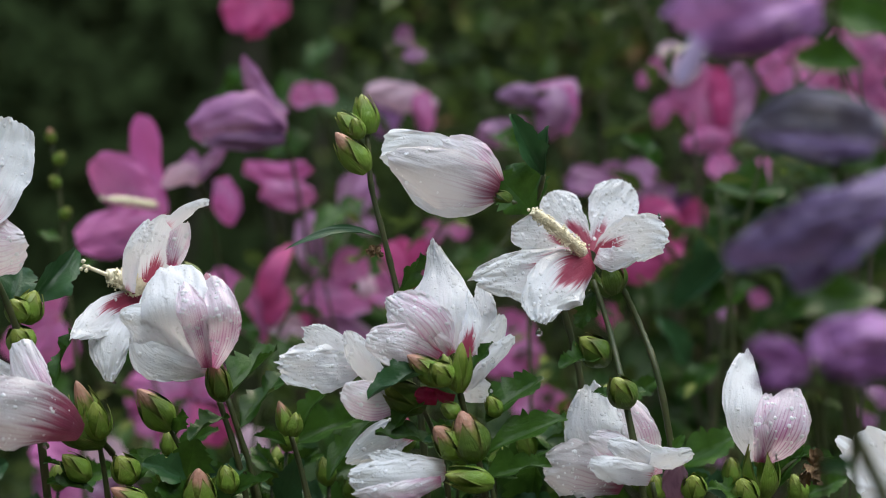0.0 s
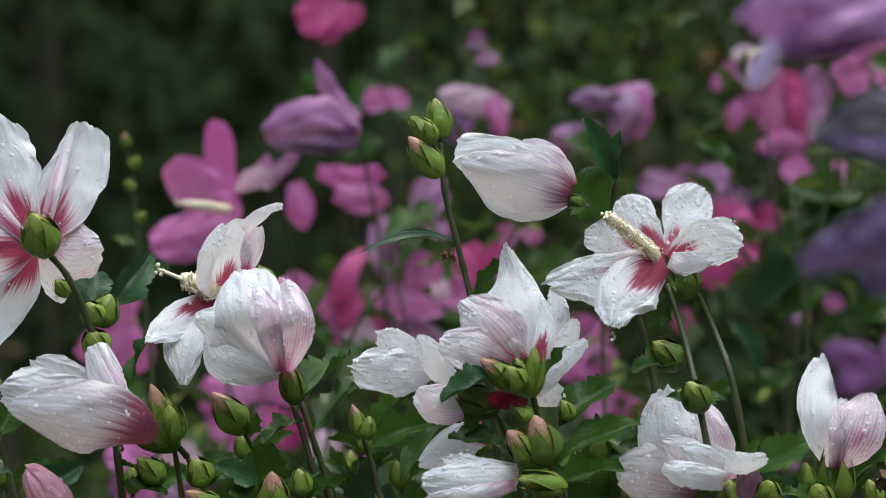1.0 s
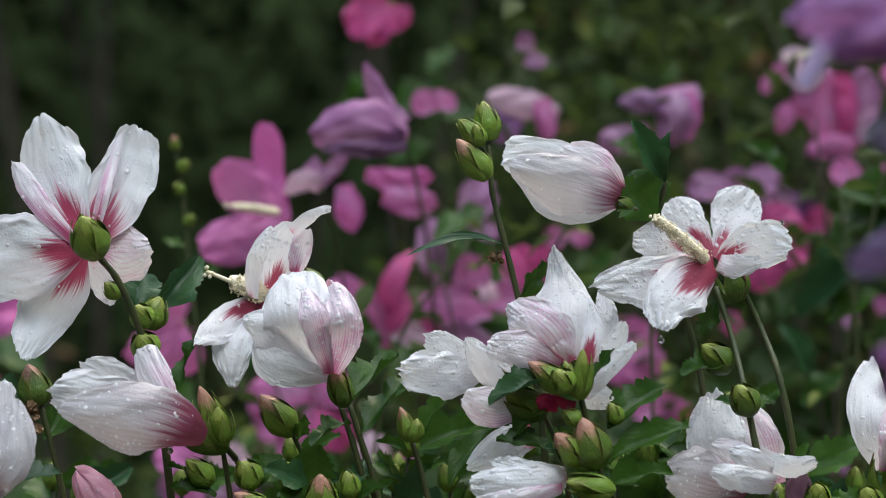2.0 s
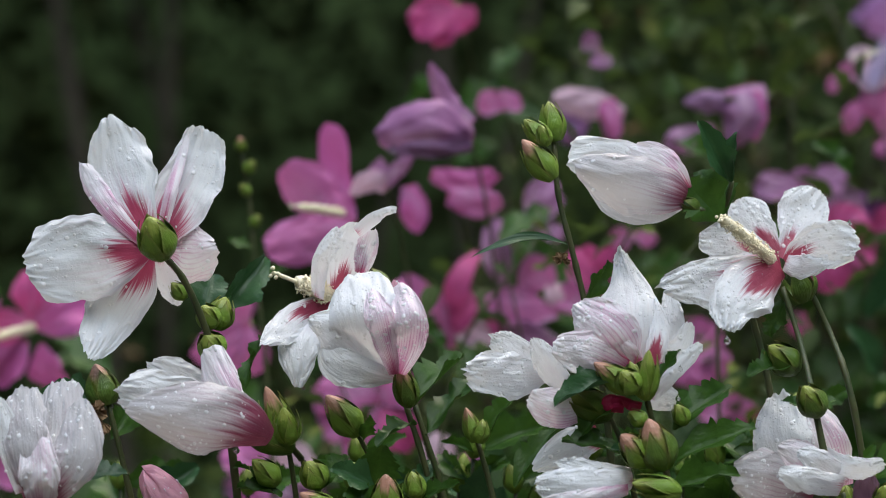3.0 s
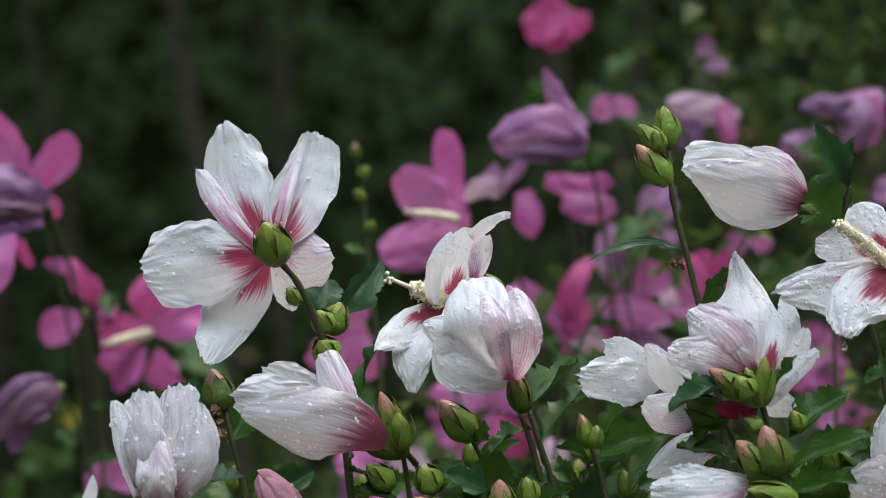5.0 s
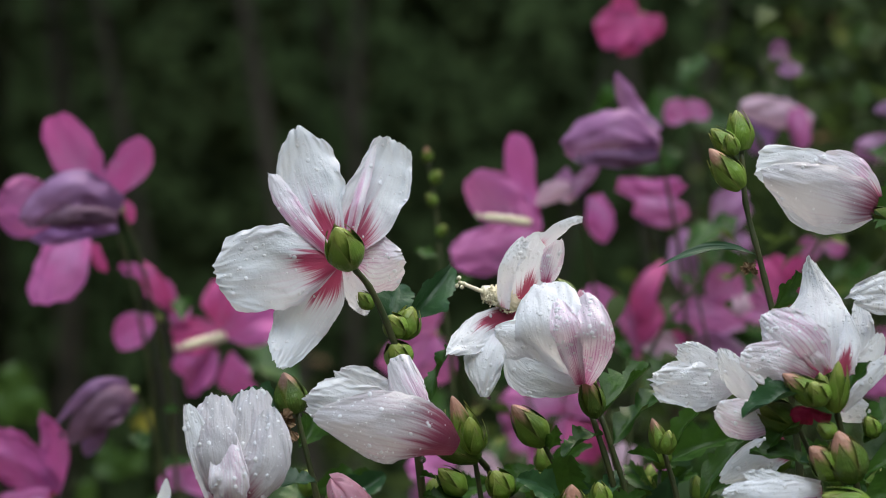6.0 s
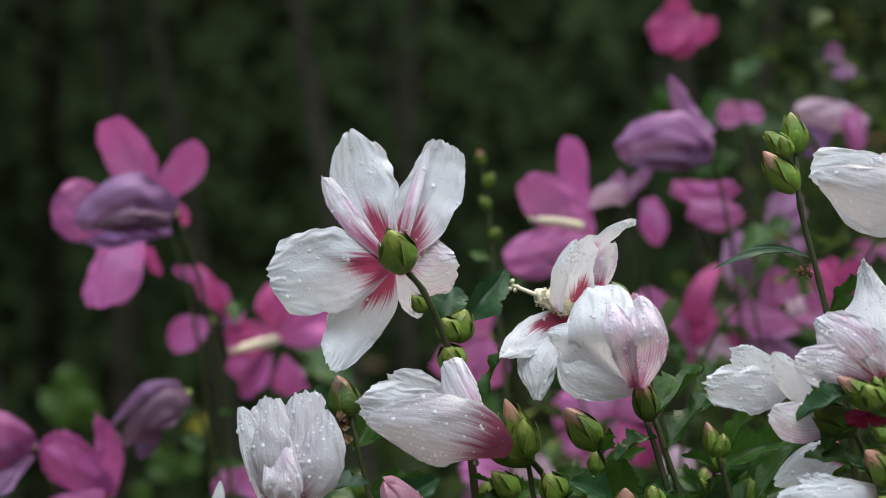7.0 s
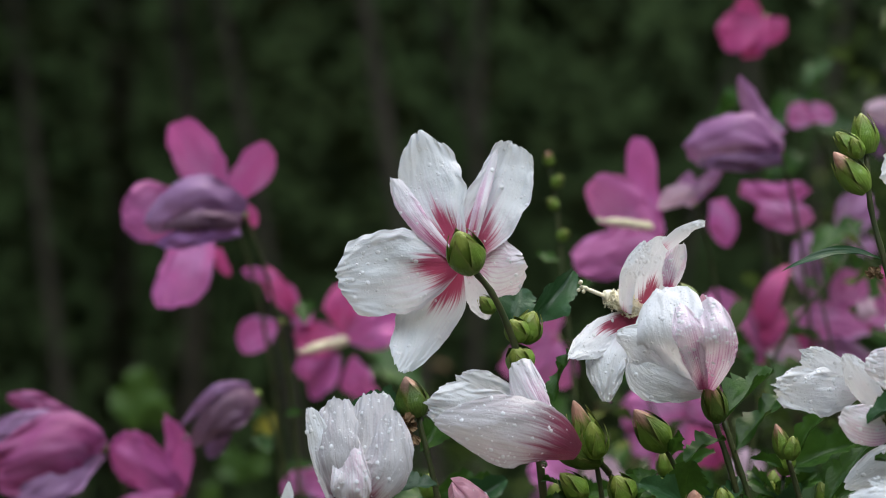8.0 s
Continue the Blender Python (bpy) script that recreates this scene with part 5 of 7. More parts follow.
# flower at the end of the bed
s = shoot((0.200, 0.970, 0), "white hibiscus with ruffled petals at the bed's edge")
fl = flower(s, (0.2100, 0.9679, 1.2201), "open white flower")
petal(fl, (0.2137, 0.9729, 1.2194), (0.1894, 0.9684, 1.2484), 0.0345, seed=131, rain=20)
petal(fl, (0.2100, 0.9678, 1.2175), (0.1890, 0.9530, 1.2272), 0.0239, seed=132, rain=10)
petal(fl, (0.2159, 0.9829, 1.2207), (0.1828, 0.9883, 1.2437), 0.0133, seed=133)
petal(fl, (0.2148, 0.9779, 1.2188), (0.2226, 0.9785, 1.2552), 0.0318, seed=134)
stem(s, [(0.2174, 0.9774, 1.1928), (0.2105, 0.9679, 1.2188)], rooted=True)

# slim shoot of small buds against the woods
s = shoot((-0.216, 1.235, 0), "slim hibiscus shoot tipped with small yellowish buds", "pink hibiscus")
stem(s, [(-0.2131, 1.235, 1.2666), (-0.219, 1.2353, 1.3197), (-0.223, 1.2356, 1.3661), (-0.227, 1.2356, 1.39)], 0.0014, 0.001, rooted=True)
bud(s, (-0.227, 1.2356, 1.39), (-0.2274, 1.2306, 1.3991), 1.0, pink=True)
bud(s, (-0.2243, 1.2356, 1.3774), (-0.2182, 1.2313, 1.3858), 1.0)
bud(s, (-0.223, 1.2356, 1.3644), (-0.2274, 1.2303, 1.372), 1.0)
bud(s, (-0.2207, 1.2355, 1.3462), (-0.2149, 1.2311, 1.3535), 1.0)
leaf(s, (-0.2197, 1.2354, 1.3329), (-0.2346, 1.2342, 1.3379), (0, -0.6, 0.7), 0.6, 2)
leaf(s, (-0.218, 1.2353, 1.313), (-0.2032, 1.2367, 1.323), (0, -0.6, 0.7), 0.6, 3)

# ---- small shoots with buds at the foot ----
s = shoot((-0.152, 0.980, 0), "green hibiscus shoot with several buds and toothed leaves")
bud(s, (-0.1591, 0.9784, 1.2474), (-0.1678, 0.9688, 1.2747), 0.62, pink=True, loose=0.15)
bud(s, (-0.1565, 0.9684, 1.2479), (-0.1577, 0.9587, 1.2673), 0.8, loose=0.2)
stem(s, [(-0.1534, 0.9875, 1.1964), (-0.1565, 0.9830, 1.2286), (-0.1591, 0.9784, 1.2487)], rooted=True)
bud(s, (-0.1619, 0.9680, 1.2291), (-0.1737, 0.9583, 1.2423), 0.9)
leaf(s, (-0.1593, 0.9679, 1.2227), (-0.1780, 0.9580, 1.2291), (0, -0.5, 0.8), 0.7, 1)
leaf(s, (-0.1593, 0.9681, 1.2304), (-0.1793, 0.9582, 1.2380), (0, -0.5, 0.8), 0.4, 2)
bud(s, (-0.1428, 0.9730, 1.2272), (-0.1482, 0.9632, 1.2413), 1.15)
leaf(s, (-0.1446, 0.9730, 1.2246), (-0.1323, 0.9783, 1.2422), (-0.4, -0.8, 0.3), 0.9, 3)
bud(s, (-0.1348, 0.9678, 1.2150), (-0.1508, 0.9580, 1.2260), 0.8, pink=True)
s = shoot((-0.119, 0.990, 0), "hibiscus shoot with orange-tipped bud and dark toothed leaves")
bud(s, (-0.1271, 0.9884, 1.2500), (-0.1414, 0.9787, 1.2695), 0.9, pink=True)
stem(s, [(-0.1151, 0.9974, 1.1949), (-0.1198, 0.9931, 1.2326), (-0.1266, 0.9884, 1.2489)], rooted=True)
leaf(s, (-0.1180, 0.9780, 1.2266), (-0.1130, 0.9683, 1.2458), (0.1, -0.9, 0.2), 1.3, 4)
leaf(s, (-0.1168, 0.9680, 1.2278), (-0.1330, 0.9582, 1.2380), (0.2, -0.8, 0.5), 0.9, 1, True)
leaf(s, (-0.1117, 0.9678, 1.2150), (-0.1284, 0.9580, 1.2265), (0.2, -0.8, 0.5), 0.9, 2)
leaf(s, (-0.1245, 0.9883, 1.2463), (-0.1193, 0.9785, 1.2583), (0.2, -0.9, 0.1), 0.6, 2)
bud(s, (-0.1096, 0.9628, 1.2157), (-0.1100, 0.9532, 1.2361), 1.0, pink=True)
bud(s, (-0.0968, 0.9679, 1.2227), (-0.0996, 0.9632, 1.2374), 1.0)
leaf(s, (-0.1011, 0.9779, 1.2214), (-0.0925, 0.9832, 1.2390), (0, -0.9, 0.2), 0.6, 5, True)
leaf(s, (-0.0962, 0.9679, 1.2201), (-0.0782, 0.9681, 1.2304), (-0.2, -0.6, 0.7), 0.5, 1)
s = shoot((-0.063, 1.000, 0), "slim hibiscus shoot with two small buds")
bud(s, (-0.0722, 0.9983, 1.2453), (-0.0775, 0.9986, 1.2623), 0.75, pink=True)
bud(s, (-0.0699, 0.9883, 1.2458), (-0.0680, 0.9886, 1.2589), 0.95)
stem(s, [(-0.0594, 0.9974, 1.1949), (-0.0661, 0.9980, 1.2267), (-0.0714, 0.9983, 1.2453)], 0.0018, 0.0014, rooted=True)
leaf(s, (-0.0679, 0.9983, 1.2466), (-0.0536, 0.9988, 1.2739), (-0.6, -0.7, 0.1), 0.4, 3)
leaf(s, (-0.0536, 0.9880, 1.2253), (-0.0361, 0.9985, 1.2527), (-0.6, -0.7, 0.1), 0.5, 4)
leaf(s, (-0.0725, 0.9882, 1.2411), (-0.0864, 0.9884, 1.2489), (0.2, -0.7, 0.6), 0.5, 5)

# ---- pink and lilac hibiscus behind ----
def back(at, label):
    return thing("hibiscus_shoot", at, label, "flower", "pink hibiscus")


def simple(at, tips, width, mat, label, foot, word="open pink flower", seed=0, eye=None, face=(0, -1, 0)):
    """A flower of a few petals round its centre, on a stem of its own."""
    s = back(foot, label)
    fl = flower(s, at, word)
    rng = random.Random(seed + 300)
    for k, (t, w) in enumerate(tips):
        f = Vector(face) + Vector((rng.uniform(-0.45, 0.45), 0, rng.uniform(-0.3, 0.5)))
        petal(fl, at, t, width * w, f, mat, seed=seed * 10 + k, res=0.7, bend=rng.uniform(-0.05, 0.2), ruffle=0.05,
              twist=rng.uniform(-0.35, 0.35), curl=rng.uniform(-0.15, 0.15), ragged=0.7, wide=rng.uniform(0.56, 0.64))
    if eye:
        pistil(fl, at, eye, 0.0035, seed)
    p = Vector(at)
    stem(s, [Vector((foot[0], foot[1] + 0.15, p.z - 0.35)), p + Vector((0.01, 0.13, -0.09)), p + Vector((0.004, 0.06, -0.02)), p + Vector((0.0, 0.008, 0))], 0.0016, 0.0011, rooted=True, seed=seed)
    rng = random.Random(seed + 900)
    for k in range(5):
        q = p + Vector((rng.uniform(-0.02, 0.03), 0.10, -rng.uniform(0.03, 0.2)))
        leaf(s, q, q + Vector((rng.uniform(-0.06, 0.06), rng.uniform(-0.01, 0.04), rng.uniform(-0.02, 0.05))), (0, -0.6, 0.7), 0.8, k)
    return s


def cluster(label, foot, seed, word, petals, eye=None):
    """A bloom whose petals each lean their own way."""
    s = back(foot, label)
    p = Vector(petals[0][0])
    fl = flower(s, p, word)
    rng = random.Random(seed + 700)
    for k, (a, b, w, m) in enumerate(petals):
        f = (rng.uniform(-0.4, 0.4), -1, rng.uniform(-0.2, 0.5))
        petal(fl, a, b, w, f, m, seed=seed * 10 + k, res=0.7, bend=rng.uniform(0.0, 0.2), ruffle=0.06, curl=rng.uniform(-0.2, 0.2),
              twist=rng.uniform(-0.4, 0.4), ragged=0.8, wide=rng.uniform(0.55, 0.62))
    if eye:
        pistil(fl, p, eye, 0.0034, seed)
    stem(s, [Vector((foot[0], foot[1] + 0.15, p.z - 0.35)), p + Vector((0.01, 0.13, -0.09)), p + Vector((0.004, 0.06, -0.02)), p + Vector((0.0, 0.008, 0))], 0.0016, 0.0011, rooted=True, seed=seed)
    for k in range(5):
        q = p + Vector((rng.uniform(-0.02, 0.03), 0.10, -rng.uniform(0.03, 0.2)))
        leaf(s, q, q + Vector((rng.uniform(-0.06, 0.06), rng.uniform(-0.01, 0.04), rng.uniform(-0.02, 0.05))), (0, -0.6, 0.7), 0.8, k)
    return s


def bloom(label, foot, seed, word, centre, petals, eye=None, drop=None, group="pink hibiscus"):
    """A bloom on a leafy stem of its own: for each petal its rib, its widths, its colour and its form."""
    s = thing("hibiscus_shoot", foot, label, "flower", group)
    p = Vector(centre)
    fl = flower(s, p, word)
    for spine, widths, mat, form in petals:
        blade(fl, spine, widths, mat, **{"res": 0.75, "ruffle": 0.10, "ragged": 1.5, "crumple": 2.0 if group == "pink hibiscus" else 4.0, **form})
    if eye:
        pistil(fl, eye[0], eye[1], 0.0028, seed)
    if drop:
        hang(fl, drop, 0.0022)
    rng = random.Random(seed + 700)
    stem(s, [p + Vector((0.02, 0.06, -0.35)), p + Vector((0.016, 0.05, -0.12)), p + Vector((0.007, 0.02, -0.03)), p + Vector((0.0, 0.006, 0))], 0.0016, 0.0011, rooted=True, seed=seed)
    for k in range(6 if group == "pink hibiscus" else 0):
        q = p + Vector((rng.uniform(0.0, 0.03), 0.04, -rng.uniform(0.05, 0.25)))
        leaf(s, q, q + Vector((rng.uniform(-0.035, 0.035), rng.uniform(-0.01, 0.03), rng.uniform(-0.02, 0.025))), (0, -0.6, 0.7), 0.6, k)
    return s


bloom("open magenta-pink hibiscus with cream pistil, softly wet", (-0.167, 1.302, 0), 1, "open pink flower", (-0.1713, 1.3021, 1.3466), [
    ([(-0.1711, 1.3001, 1.3456), (-0.1904, 1.3004, 1.3639), (-0.2107, 1.2858, 1.3838)], [(0.0048, 0.0048), (0.0158, 0.0144), (0.0144, 0.0144)], PINK, {"cup": 0.2, "seed": 1, "ragged": 0.7, "crumple": 1.1, "ruffle": 0.05}),
    ([(-0.1711, 1.3002, 1.349), (-0.1814, 1.3107, 1.3761), (-0.1856, 1.3112, 1.4098)], [(0.0035, 0.0042), (0.0083, 0.009), (0.0104, 0.0118)], ROSE, {"cup": -0.2, "seed": 2, "ragged": 0.7, "crumple": 1.1, "ruffle": 0.05}),
    ([(-0.1711, 1.3001, 1.3449), (-0.1947, 1.29, 1.3398), (-0.22, 1.2699, 1.3309)], [(0.0041, 0.0048), (0.0157, 0.013), (0.0137, 0.0143)], PINK, {"cup": 0.2, "seed": 3, "ragged": 0.7, "crumple": 1.1, "ruffle": 0.05}),
], eye=((-0.1729, 1.2803, 1.3538), (-0.2003, 1.2503, 1.358)))
bloom("rolled lilac hibiscus bloom, spent, with hanging drop", (-0.094, 1.303, 0), 2, "rolled spent bloom", (-0.0981, 1.3031, 1.3995), [
    ([(-0.0973, 1.3011, 1.3994), (-0.1181, 1.2661, 1.4048), (-0.1447, 1.281, 1.3986)], [(0.0048, 0.0068), (0.0136, 0.017), (0.0116, 0.0143)], LILAC, {"cup": 0.7, "seed": 4, "dome": 0.16, "ruffle": 0.02}),
    ([(-0.0965, 1.291, 1.3946), (-0.1179, 1.263, 1.3946), (-0.1408, 1.2709, 1.3915)], [(0.0041, 0.0041), (0.0088, 0.0068), (0.0047, 0.0041)], MAUVEL, {"cup": 0.6, "seed": 5, "dome": 0.4}),
    ([(-0.0997, 1.3012, 1.4063), (-0.1135, 1.3015, 1.4249), (-0.1223, 1.2969, 1.4456)], [(0.0069, 0.0076), (0.0059, 0.0069), (0.0031, 0.0041)], LILAC, {"cup": 0.6, "seed": 6}),
], drop=(-0.141, 1.2629, 1.3919))
bloom("crumpled pale lilac hibiscus bloom", (-0.146, 1.306, 0), 3, "crumpled lilac flower", (-0.1503, 1.3055, 1.3691), [
    ([(-0.149, 1.3005, 1.3697), (-0.1593, 1.3006, 1.3742), (-0.1711, 1.3005, 1.3649)], [(0.0048, 0.0055), (0.0069, 0.0069), (0.0048, 0.0048)], LILACP, {"seed": 7, "ruffle": 0.12}),
    ([(-0.1514, 1.3006, 1.3708), (-0.1421, 1.3007, 1.3801), (-0.1324, 1.3009, 1.3897)], [(0.0048, 0.0041), (0.0052, 0.0048), (0.0034, 0.0034)], LILAC, {"seed": 8, "ruffle": 0.1}),
    ([(-0.1508, 1.3105, 1.3699), (-0.155, 1.3107, 1.3779), (-0.1536, 1.3108, 1.3873)], [(0.0049, 0.0049), (0.0063, 0.0063), (0.0042, 0.0042)], LILAC, {"seed": 9, "ruffle": 0.1}),
])
bloom("pale lilac-pink hibiscus, crumpled and drooping", (-0.015, 1.456, 0), 7, "crumpled lilac flower", (-0.0189, 1.4565, 1.4253), [
    ([(-0.0046, 1.4515, 1.4205), (-0.0275, 1.4416, 1.4276), (-0.0531, 1.4316, 1.4305)], [(0.0069, 0.0053), (0.0107, 0.0099), (0.0084, 0.0069)], LILACP, {"cup": 0.4, "seed": 10, "ruffle": 0.08}),
    ([(-0.036, 1.4466, 1.4287), (-0.0391, 1.4463, 1.4141), (-0.0429, 1.4461, 1.4011)], [(0.0115, 0.0107), (0.0115, 0.0115), (0.0077, 0.0069)], LILACV, {"cup": 0.4, "seed": 11}),
    ([(-0.016, 1.4416, 1.4303), (-0.0122, 1.4414, 1.415), (-0.0107, 1.4411, 1.4024)], [(0.0061, 0.0069), (0.0069, 0.0076), (0.0038, 0.0046)], PINK, {"cup": 0.4, "seed": 12}),
])
bloom("rolled lilac hibiscus bloom, spent, bent over", (0.078, 1.454, 0), 8, "rolled spent bloom", (0.0736, 1.4535, 1.4233), [
    ([(0.073, 1.4417, 1.4368), (0.0757, 1.4214, 1.4198), (0.0675, 1.4311, 1.402)], [(0.0167, 0.0137), (0.0144, 0.0137), (0.0076, 0.0083)], LILAC, {"cup": 0.5, "seed": 13, "ruffle": 0.08}),
    ([(0.0673, 1.4265, 1.4245), (0.0522, 1.4266, 1.4291), (0.0363, 1.4266, 1.4276)], [(0.006, 0.0053), (0.0091, 0.0068), (0.0053, 0.0045)], MAUVEL, {"cup": 0.6, "seed": 14}),
    ([(0.0814, 1.4217, 1.4341), (0.0851, 1.4214, 1.4179), (0.0821, 1.4211, 1.4017)], [(0.0045, 0.0053), (0.0049, 0.0053), (0.003, 0.0038)], ROSE, {"cup": 0.4, "seed": 15}),
    ([(0.0577, 1.4412, 1.4074), (0.0413, 1.4412, 1.4039), (0.0229, 1.4411, 1.4009)], [(0.0069, 0.0061), (0.0099, 0.0092), (0.0076, 0.0076)], LILAC, {"cup": 0.5, "seed": 16}),
])
bloom("magenta-pink hibiscus cup half hidden by stems", (-0.112, 1.391, 0), 4, "cupped pink flower", (-0.1158, 1.3906, 1.3704), [
    ([(-0.1293, 1.3857, 1.3791), (-0.108, 1.3856, 1.3747), (-0.086, 1.3857, 1.3784)], [(0.0044, 0.0044), (0.0081, 0.0088), (0.0073, 0.0073)], ROSE, {"seed": 17, "cup": 0.3}),
    ([(-0.1175, 1.3755, 1.3647), (-0.1, 1.3754, 1.3607), (-0.0824, 1.3754, 1.361)], [(0.0051, 0.0058), (0.0095, 0.0095), (0.0073, 0.008)], PINK, {"seed": 18, "cup": 0.3}),
    ([(-0.1435, 1.3806, 1.372), (-0.1399, 1.3803, 1.3556), (-0.1377, 1.3801, 1.3409)], [(0.0051, 0.0051), (0.0088, 0.0095), (0.0044, 0.0051)], ROSE, {"seed": 19, "cup": 0.3}),
])
bloom("open magenta hibiscus against dark woods", (-0.436, 1.268, 0), 31, "open pink flower", (-0.4398, 1.268, 1.3689), [
    ([(-0.4402, 1.2628, 1.3702), (-0.4505, 1.2503, 1.3957), (-0.4537, 1.2292, 1.4223)], [(0.007, 0.007), (0.0161, 0.0175), (0.014, 0.0126)], ROSE, {"cup": 0.2, "seed": 20, "ragged": 0.7, "crumple": 1.1, "ruffle": 0.05}),
    ([(-0.4361, 1.2638, 1.3724), (-0.4198, 1.2575, 1.3876), (-0.4044, 1.251, 1.406)], [(0.0056, 0.0049), (0.0112, 0.0119), (0.0091, 0.0112)], ROSE, {"cup": 0.2, "seed": 21, "ragged": 0.7, "crumple": 1.1, "ruffle": 0.05}),
    ([(-0.4598, 1.2581, 1.3618), (-0.4778, 1.2436, 1.3632), (-0.492, 1.2197, 1.3645)], [(0.007, 0.0084), (0.0182, 0.0196), (0.0161, 0.0161)], PINK, {"cup": 0.2, "seed": 22, "ragged": 0.7, "crumple": 1.1, "ruffle": 0.05}),
    ([(-0.4553, 1.2591, 1.3502), (-0.4559, 1.2382, 1.3248), (-0.457, 1.2173, 1.3026)], [(0.0118, 0.0125), (0.0188, 0.0188), (0.0146, 0.016)], ROSE, {"cup": 0.2, "seed": 23, "ragged": 0.7, "crumple": 1.1, "ruffle": 0.05}),
    ([(-0.428, 1.2554, 1.3701), (-0.4198, 1.2573, 1.363), (-0.4164, 1.258, 1.3546)], [(0.0035, 0.0035), (0.0042, 0.0049), (0.0028, 0.0028)], MAGENTA, {"seed": 24}),
    ([(-0.4393, 1.2525, 1.3414), (-0.4359, 1.2533, 1.3309), (-0.4315, 1.2543, 1.3246)], [(0.0028, 0.0028), (0.0042, 0.0042), (0.0025, 0.0028)], MAGENTA, {"seed": 25}),
])
bloom("rolled mauve spent bloom in front of a magenta flower", (-0.41, 1.226, 0), 32, "rolled spent bloom", (-0.4143, 1.2257, 1.3621), [
    ([(-0.4134, 1.2229, 1.3627), (-0.429, 1.1884, 1.3711), (-0.4592, 1.1914, 1.356)], [(0.0081, 0.0081), (0.0128, 0.0148), (0.0081, 0.0087)], MAUVEL, {"cup": 0.6, "seed": 26, "ruffle": 0.03, "dome": 0.16}),
    ([(-0.4095, 1.2083, 1.3578), (-0.4249, 1.179, 1.3591), (-0.4465, 1.1842, 1.3545)], [(0.0047, 0.004), (0.0067, 0.006), (0.004, 0.0033)], MAUVE, {"cup": 0.5, "seed": 27}),
    ([(-0.4137, 1.2176, 1.3535), (-0.4273, 1.1835, 1.3492), (-0.4521, 1.1858, 1.3446)], [(0.0047, 0.004), (0.006, 0.006), (0.0047, 0.004)], LILACV, {"cup": 0.5, "seed": 28}),
])
bloom("closing magenta hibiscus turned sideways", (-0.492, 1.202, 0), 33, "closing pink flower", (-0.4958, 1.2024, 1.2218), [
    ([(-0.4945, 1.1975, 1.2223), (-0.5024, 1.1546, 1.2277), (-0.5393, 1.1458, 1.2123)], [(0.0086, 0.0067), (0.0253, 0.0186), (0.0213, 0.0146)], DUSK, {"cup": 0.5, "seed": 29, "dome": 0.35}),
    ([(-0.5057, 1.2001, 1.2293), (-0.5252, 1.1698, 1.2334), (-0.5545, 1.1629, 1.2285)], [(0.0067, 0.0081), (0.0101, 0.0135), (0.0101, 0.0081)], MAUVEL, {"cup": 0.4, "seed": 30}),
    ([(-0.5113, 1.1834, 1.2392), (-0.5287, 1.1794, 1.249), (-0.5444, 1.1757, 1.2538)], [(0.0074, 0.0081), (0.0067, 0.0074), (0.004, 0.0047)], DUSK, {"cup": 0.4, "seed": 31}),
    ([(-0.4952, 1.1922, 1.2201), (-0.502, 1.1494, 1.2079), (-0.5276, 1.1433, 1.1916)], [(0.0073, 0.0066), (0.0146, 0.0119), (0.0119, 0.0099)], MAUVEL, {"cup": 0.4, "seed": 32}),
])
bloom("magenta hibiscus with upright petals", (-0.447, 1.21, 0), 34, "pink flower", (-0.451, 1.2097, 1.1921), [
    ([(-0.4503, 1.2078, 1.193), (-0.4636, 1.1894, 1.2137), (-0.4783, 1.1809, 1.231)], [(0.0081, 0.0081), (0.0175, 0.0168), (0.0114, 0.0141)], ROSE, {"cup": 0.25, "seed": 33}),
    ([(-0.4503, 1.2078, 1.193), (-0.4452, 1.204, 1.2193), (-0.4533, 1.1971, 1.2404)], [(0.0047, 0.0047), (0.0095, 0.0081), (0.0044, 0.0051)], ROSE, {"cup": -0.2, "seed": 34}),
    ([(-0.4456, 1.1935, 1.1935), (-0.4636, 1.1892, 1.1908), (-0.48, 1.1853, 1.1892)], [(0.0067, 0.0054), (0.0101, 0.0067), (0.0067, 0.006)], PINK, {"seed": 35}),
])
bloom("wilted mauve bloom hanging down", (-0.404, 1.231, 0), 35, "wilted bloom", (-0.4077, 1.2306, 1.2531), [
    ([(-0.4071, 1.2287, 1.2519), (-0.4155, 1.201, 1.2471), (-0.436, 1.2062, 1.225)], [(0.0061, 0.0061), (0.0142, 0.0122), (0.0054, 0.0061)], MAUVE, {"cup": 0.5, "seed": 36, "ruffle": 0.05}),
    ([(-0.4079, 1.2183, 1.2587), (-0.4204, 1.1948, 1.2582), (-0.4421, 1.1977, 1.2368)], [(0.0034, 0.0027), (0.004, 0.0034), (0.003, 0.003)], MAUVEL, {"cup": 0.4, "seed": 37}),
    ([(-0.4228, 1.2146, 1.2364), (-0.4271, 1.2135, 1.2245), (-0.4304, 1.2126, 1.2153)], [(0.0068, 0.0068), (0.0068, 0.0061), (0.0034, 0.0034)], MAUVEL, {"cup": 0.4, "seed": 38}),
], drop=(-0.4377, 1.1925, 1.23))
